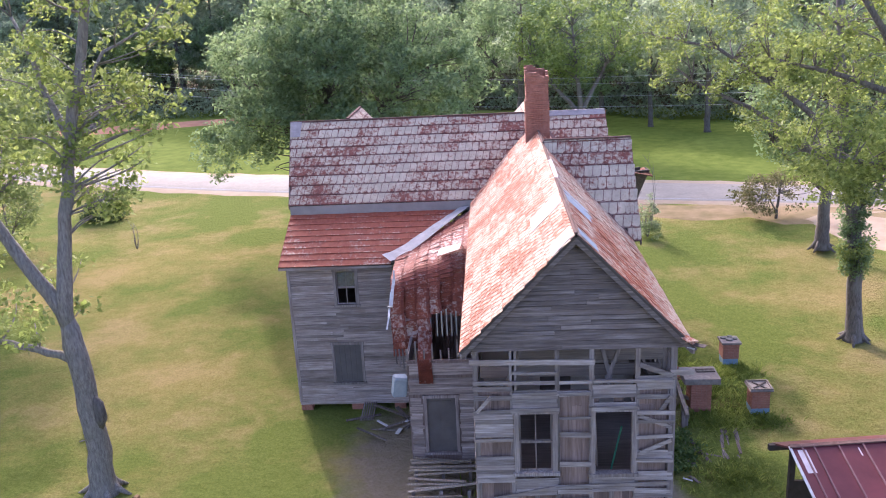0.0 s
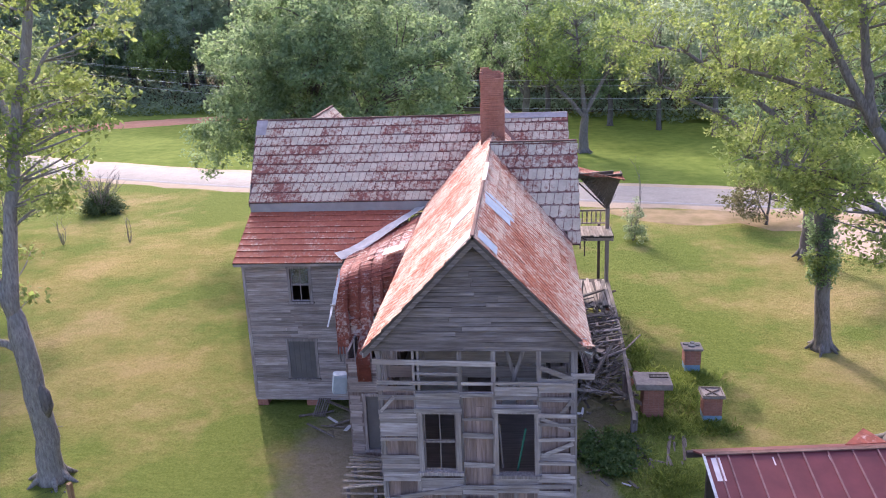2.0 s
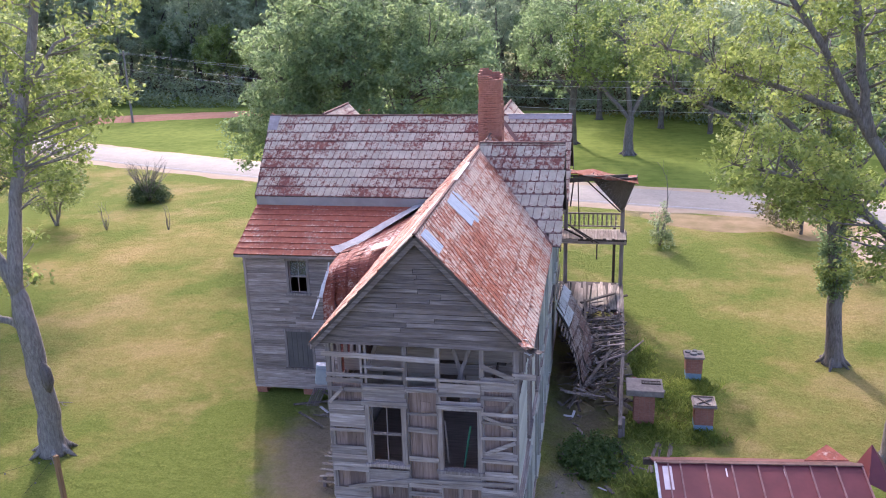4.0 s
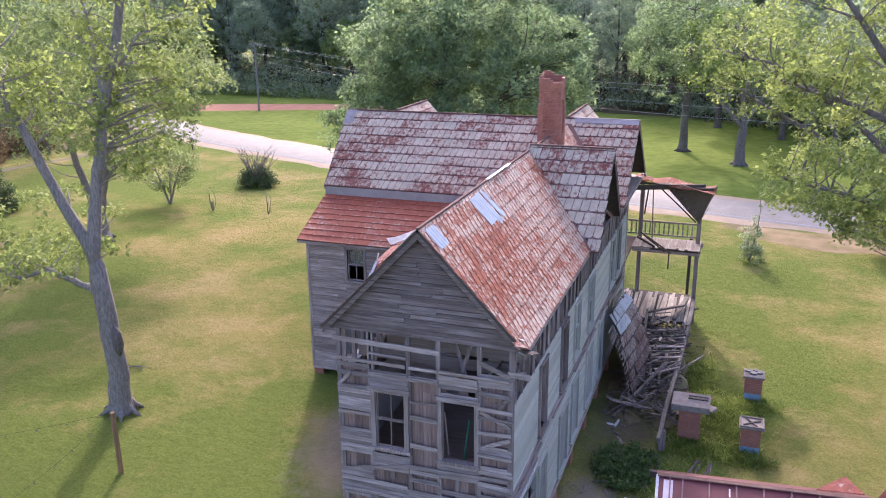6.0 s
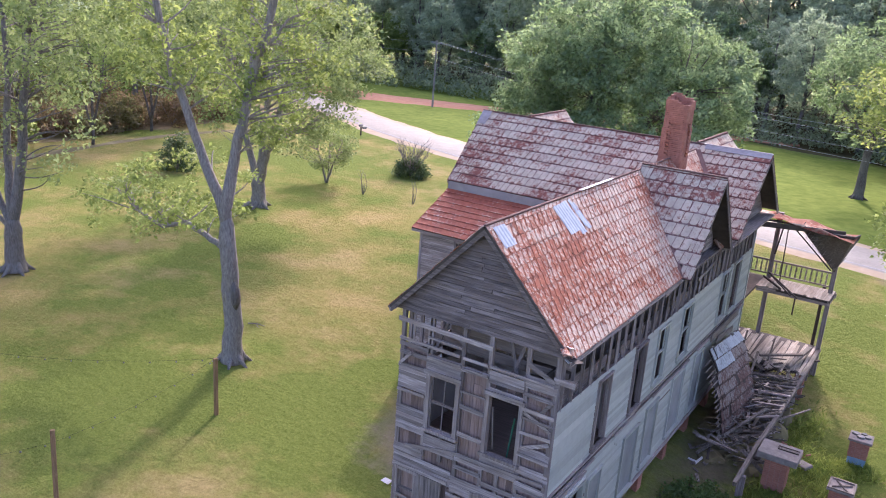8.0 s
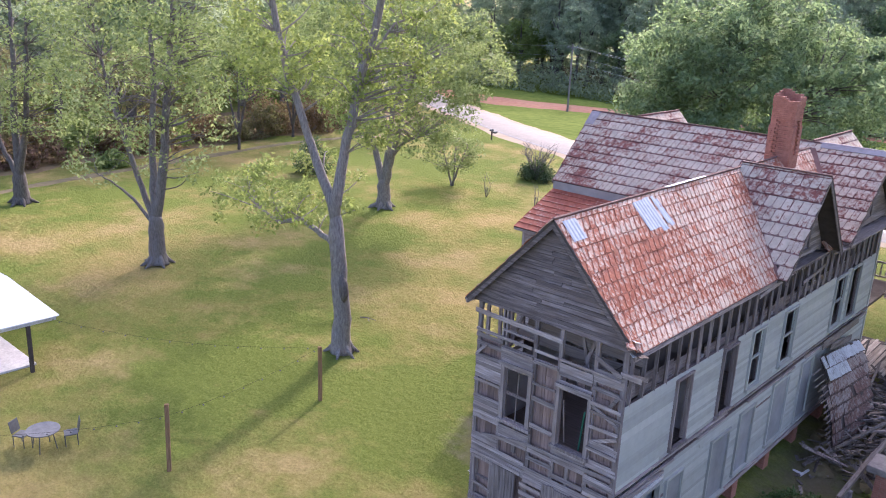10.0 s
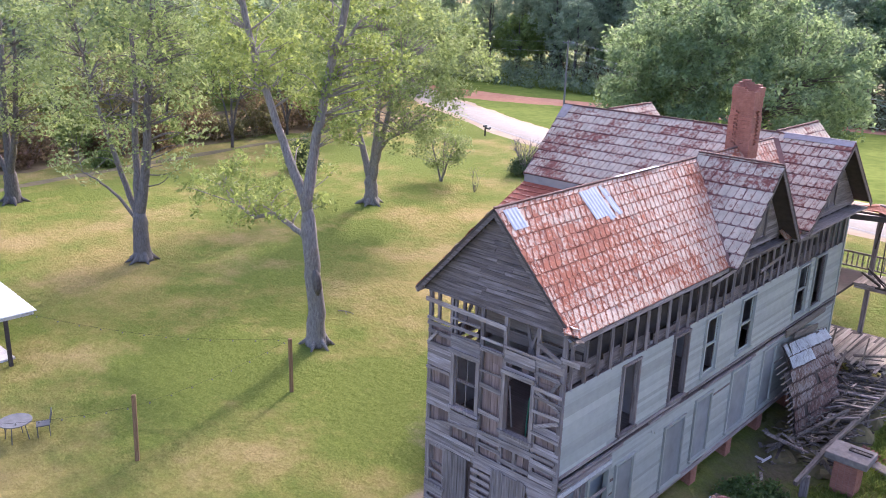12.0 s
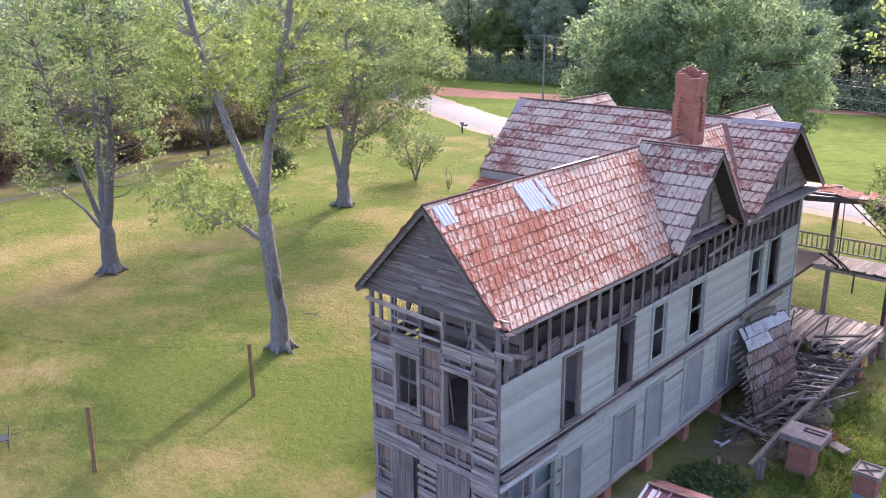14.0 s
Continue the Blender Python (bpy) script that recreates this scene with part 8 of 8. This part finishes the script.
def bush(name, at, r, leaf_mat, label, seed, clusters, count=40, size=0.12, radius=0.35, twigs=0, category="bush", group="", stem=0.045, spread=1.0):
    rng = random.Random(seed)
    t = thing(name, at, label, category, group)
    centres = []
    for _ in range(clusters):
        d = Vector([rng.gauss(0, 1) for _ in range(3)]).normalized() * rng.uniform(0.3, 1) ** 0.5
        centres.append((d.x * r[0], d.y * r[1], abs(d.z) * r[2] * rng.uniform(0.6, 1.0) + 0.15))
    for k in range(6 + twigs):
        bm = bmesh.new()
        a = rng.uniform(0, 6.28)
        h = r[2] * (rng.uniform(1.2, 1.75) if k >= 6 else 0.7)
        wide = spread if k >= 6 else 1.0
        q = Vector((math.cos(a) * r[0] * rng.uniform(0.2, 0.8) * wide, math.sin(a) * r[1] * rng.uniform(0.2, 0.8) * wide, h))
        line = bent((0, 0, -0.05), q, rng, 0.12, 5)
        tube(bm, line, [stem * (1 - 0.8 * i / 5) + 0.005 for i in range(6)], 5)
        if k >= 6:
            for j in range(2):
                p = line[3 + j]
                tube(bm, bent(p, p + Vector((rng.uniform(-0.6, 0.6), rng.uniform(-0.6, 0.6), rng.uniform(0.3, 0.8))), rng, 0.1, 3), [0.45 * stem, 0.33 * stem, 0.2 * stem, 0.005], 4)
        place(new("stem", mesh_of(bm, "stem", bark_grey, True)), t, Matrix.Translation(at))
    me = leaf_mesh("foliage", centres, radius, count, size, leaf_mat, np.random.default_rng(seed))
    place(new("foliage", me), t, Matrix.Translation(at))
    return t


bush("bush", (-30.3, 61.4, 0), (1.7, 1.6, 1.9), leaf_ever, "dark green bush with bare twigs above it", 3, 130, 40, 0.15, 0.45, 34, stem=0.035, spread=1.7)
bush("bush", (5.9, 26.9, ground_z(5.9, 26.9)), (1.25, 1.6, 0.13), leaf_weed, "low dark green weeds at the wall foot", 13, 110, 40, 0.13, 0.3, stem=0.012)
bush("bush", (-44.5, 47.3, 0), (1.5, 1.5, 3.6), leaf_ever, "tall dark evergreen bush in the yard", 5, 120, 40, 0.17, 0.5)
bush("sapling", (9.85, 52.2, ground_z(9.85, 52.2)), (0.8, 0.8, 3.1), leaf_pale, "pale leafy sapling on the lawn", 8, 46, 30, 0.15, 0.30, 2, "sapling", stem=0.02)
bush("sapling", (-28.8, 52.6, 0), (0.22, 0.22, 1.2), leaf_mid, "thin bare sapling on the lawn", 9, 2, 5, 0.08, 0.2, 3, "sapling", "thin saplings", 0.018)
bush("sapling", (-24.2, 53.0, 0), (0.2, 0.2, 1.2), leaf_mid, "thin bare sapling on the lawn", 10, 2, 5, 0.08, 0.2, 3, "sapling", "thin saplings", 0.018)
LANE_SIDE = random.Random(17)
for k in range(30):
    y = 8 + 2.25 * k
    back = k % 3 == 2
    x = -60.5 - 0.045 * y - (8.0 if back else 0.0) + LANE_SIDE.uniform(-1.2, 1.2)
    w, h = LANE_SIDE.uniform(1.9, 2.7), LANE_SIDE.uniform(2.8, 4.2) * (1.25 if back else 1.0)
    m = LANE_SIDE.choice((leaf_red, leaf_red, leaf_red, leaf_brown, leaf_mid))
    bush("bush", (x, y, 0), (w, w, h), m, "green bush along the lane" if m is leaf_mid else "dark reddish bush along the lane", 60 + k, 95, 26, 0.28, 0.6, 0, group="bushes along the lane")
# trees added here to throw their shadows across the lawn before the lane
for k, (x, y, h, w) in enumerate(((-59.5, 38.0, 10.0, 3.4), (-57.5, 48.5, 12.0, 4.2), (-60.5, 57.5, 11.5, 4.0), (-59.5, 68.0, 12.5, 4.4), (-63.5, 27.5, 10.5, 3.6), (-66.0, 46.0, 13.0, 4.2))):
    tree("tree", (x, y, 0),
         [[((0, 0, 0), 0.14), ((0.1, 0, h * 0.3), 0.11), ((-0.1, 0.1, h * 0.6), 0.07), ((0, 0, h * 0.92), 0.03)],
          [((0.1, 0, h * 0.12), 0.13), ((0.9, 0.3, h * 0.4), 0.10), ((1.7, 0.5, h * 0.75), 0.03)], [((0, 0, h * 0.1), 0.12), ((-0.8, -0.3, h * 0.38), 0.09), ((-1.7, -0.5, h * 0.72), 0.03)]],
         clumps((0, 0, h * 0.64), (w, w, h * 0.36), 14, w * 0.42, 70 + k), leaf_brown if k in (0, 4) else leaf_mid, bark_dark, "slender many-stemmed tree added beside the lane for its shadow", 120 + k, 300, 0.8, 22, 0.27, "trees along the lane", branch=0.25)
bush("bush", (-56.5, 35.0, 0), (1.2, 1.2, 1.6), leaf_mid, "green bush along the lane", 95, 90, 30, 0.22, 0.5, 0, group="bushes along the lane")


# woods behind the road: model trees, then copies
def wood_tree(seed, h, w, leaf_mat, clusters=420):
    rng = random.Random(seed)
    stems = [[((0, 0, 0), 0.42), ((rng.uniform(-0.3, 0.3), 0, h * 0.3), 0.32), ((rng.uniform(-0.6, 0.6), 0, h * 0.6), 0.22), ((0, 0, h * 0.92), 0.06)]]
    for k in range(4):
        z = h * rng.uniform(0.3, 0.55)
        a = rng.uniform(0, 6.28)
        stems.append([((0, 0, z), 0.14), ((math.cos(a) * w * 0.45, math.sin(a) * w * 0.45, z + h * 0.14), 0.09), ((math.cos(a) * w * 0.8, math.sin(a) * w * 0.8, z + h * 0.24), 0.04)])
    blobs = clumps((0, 0, h * 0.6), (w * 1.05, w * 1.05, h * 0.4), 22, w * 0.36, seed) + [((0, 0, h * 0.5), (w * 0.6, w * 0.6, h * 0.25), 3)]
    return tree("tree", (0, 0, 0), stems, blobs, leaf_mat, bark_dark, "dark green woodland tree beyond the road", seed, clusters, 0.85, 26, 0.42, "woodland trees", branch=0.06)


models = [wood_tree(101, 17, 5.0, leaf_wood_hazed), wood_tree(102, 20, 5.6, leaf_wood_hazed), wood_tree(103, 15, 5.2, leaf_oak), wood_tree(104, 22, 5.0, leaf_wood_hazed), wood_tree(105, 13, 4.6, leaf_mid)]


def woods():
    rng = random.Random(5)
    spots = []
    # front edge of the wood beyond the red track
    x = -100
    while x < 75:
        base = 117 - 0.03 * x if x < 0 else 115 - 0.66 * x
        spots.append((x + rng.uniform(-1.5, 1.5), base + (13 if x < -12 else 5) + rng.uniform(-2, 3), 0.85))
        spots.append((x + rng.uniform(-2, 2) + 3, base + 21 + rng.uniform(-2, 3), 1.1))
        spots.append((x + rng.uniform(-3, 3), base + 31 + rng.uniform(-3, 3), 1.3))
        x += 6.6
    # wood on the far side of the lane
    y = -5
    while y < 112:
        spots.append((-84 + rng.uniform(-3, 3), y + rng.uniform(-2, 2), 1.0))
        spots.append((-95 + rng.uniform(-3, 3), y + 3 + rng.uniform(-2, 2), 1.2))
        y += 8.0
    # extra trees, added only to cast shade on the roadside grass
    spots += [(13.0, 99.0, 0.85), (23.0, 90.0, 0.85), (6.0, 106.0, 0.9), (18.0, 95.0, 0.7)]
    used = set()
    for x, y, s in spots:
        k = rng.randrange(5) if rng.random() < 0.8 else 3
        z = s * rng.uniform(0.85, 1.15)
        m = pose(x, y, -0.1, 0, 0, rng.uniform(0, 360))
        if k not in used:
            used.add(k)
            models[k].matrix_basis = m @ Matrix.Diagonal((z, z, z, 1))
        else:
            c = copy_thing(models[k], m)
            c.matrix_basis = m @ Matrix.Diagonal((z, z, z * rng.uniform(0.9, 1.1), 1))
    # undergrowth at the foot of the wood
    nr = np.random.default_rng(6)
    cs = []
    x = -105
    while x < 80:
        base = 118 - 0.03 * x if x < 0 else 114 - 0.66 * x
        cs.append((x, base + rng.uniform(-1.0, 2.5), rng.uniform(0.3, 2.0)))
        cs.append((x, base + rng.uniform(1.0, 5), rng.uniform(1.0, 3.8)))
        cs.append((x, base + rng.uniform(4.0, 12), rng.uniform(1.0, 5.5)))
        cs.append((x, base + rng.uniform(12.0, 30), rng.uniform(0.5, 9)))
        cs.append((x, base + rng.uniform(20.0, 36), rng.uniform(0.5, 14)))
        x += 0.32
    u = new("undergrowth", leaf_mesh("undergrowth", cs, 1.1, 26, 0.42, leaf_under_hazed, nr))
    tagged(u, "dark undergrowth at the edge of the woods", "undergrowth", kind="stuff")
    # far woods that close the distance
    cs = []
    for _ in range(7800):
        a = rng.uniform(0, 1)
        x = -190 + 330 * a
        y = 166 + rng.uniform(0, 18) - (0.40 * x if x > 0 else 0) + (0 if x > -110 else (x + 110) * 0.9)
        cs.append((x, y, rng.uniform(0.5, 44)))
    for _ in range(2400):
        cs.append((-108 - rng.uniform(0, 14), rng.uniform(-30, 150), rng.uniform(0.5, 32)))
    f = new("far_woods", leaf_mesh("far_woods", cs, 2.2, 26, 1.0, leaf_wood_hazed, nr))
    tagged(f, "dense dark green woods in the distance", "woods", kind="stuff")


woods()


# tall grass and weeds round the pillars and the wall foot
def tall_grass():
    rng = np.random.default_rng(12)
    spots = []
    for c, r, n in (((9.1, 31.6), (1.3, 2.2), 1200), ((8.3, 29.0), (1.2, 0.9), 1000), ((10.0, 28.8), (0.9, 0.6), 600), ((10.1, 33.2), (1.0, 0.6), 700), ((6.3, 26.6), (1.2, 1.4), 500), ((7.9, 25.0), (1.2, 1.0), 700), ((8.0, 35.0), (0.7, 2.6), 900), ((-1.2, 21.0), (0.5, 2.5), 700)):
        spots.append(np.stack([rng.normal(c[0], r[0] * 0.5, n), rng.normal(c[1], r[1] * 0.5, n)], 1))
    p = np.concatenate(spots)
    p = p[(p[:, 0] > 4.3) | (p[:, 0] < -0.8)]
    n = len(p)
    h = rng.uniform(0.07, 0.28, n)
    a = rng.uniform(0, 2 * np.pi, n)
    w = 0.012 + 0.02 * rng.random(n)
    lean = rng.normal(0, 0.16, (n, 2))
    base = np.c_[p, [ground_z(x, y) - 0.02 for x, y in p]]
    side = np.c_[np.cos(a) * w, np.sin(a) * w, np.zeros(n)]
    mid = base + np.c_[lean * 0.4, h * 0.6]
    tip = base + np.c_[lean, h]
    v = np.stack([base - side, base + side, mid + side * 0.8, tip, mid - side * 0.8], 1).reshape(-1, 3)
    me = bpy.data.meshes.new("tall_grass")
    me.from_pydata(v.tolist(), [], [tuple(range(5 * k, 5 * k + 5)) for k in range(n)])
    me.materials.append(grass_tall)
    tagged(new("tall_grass", me), "rank tall grass and weeds round the pillars", "grass", kind="stuff")


tall_grass()
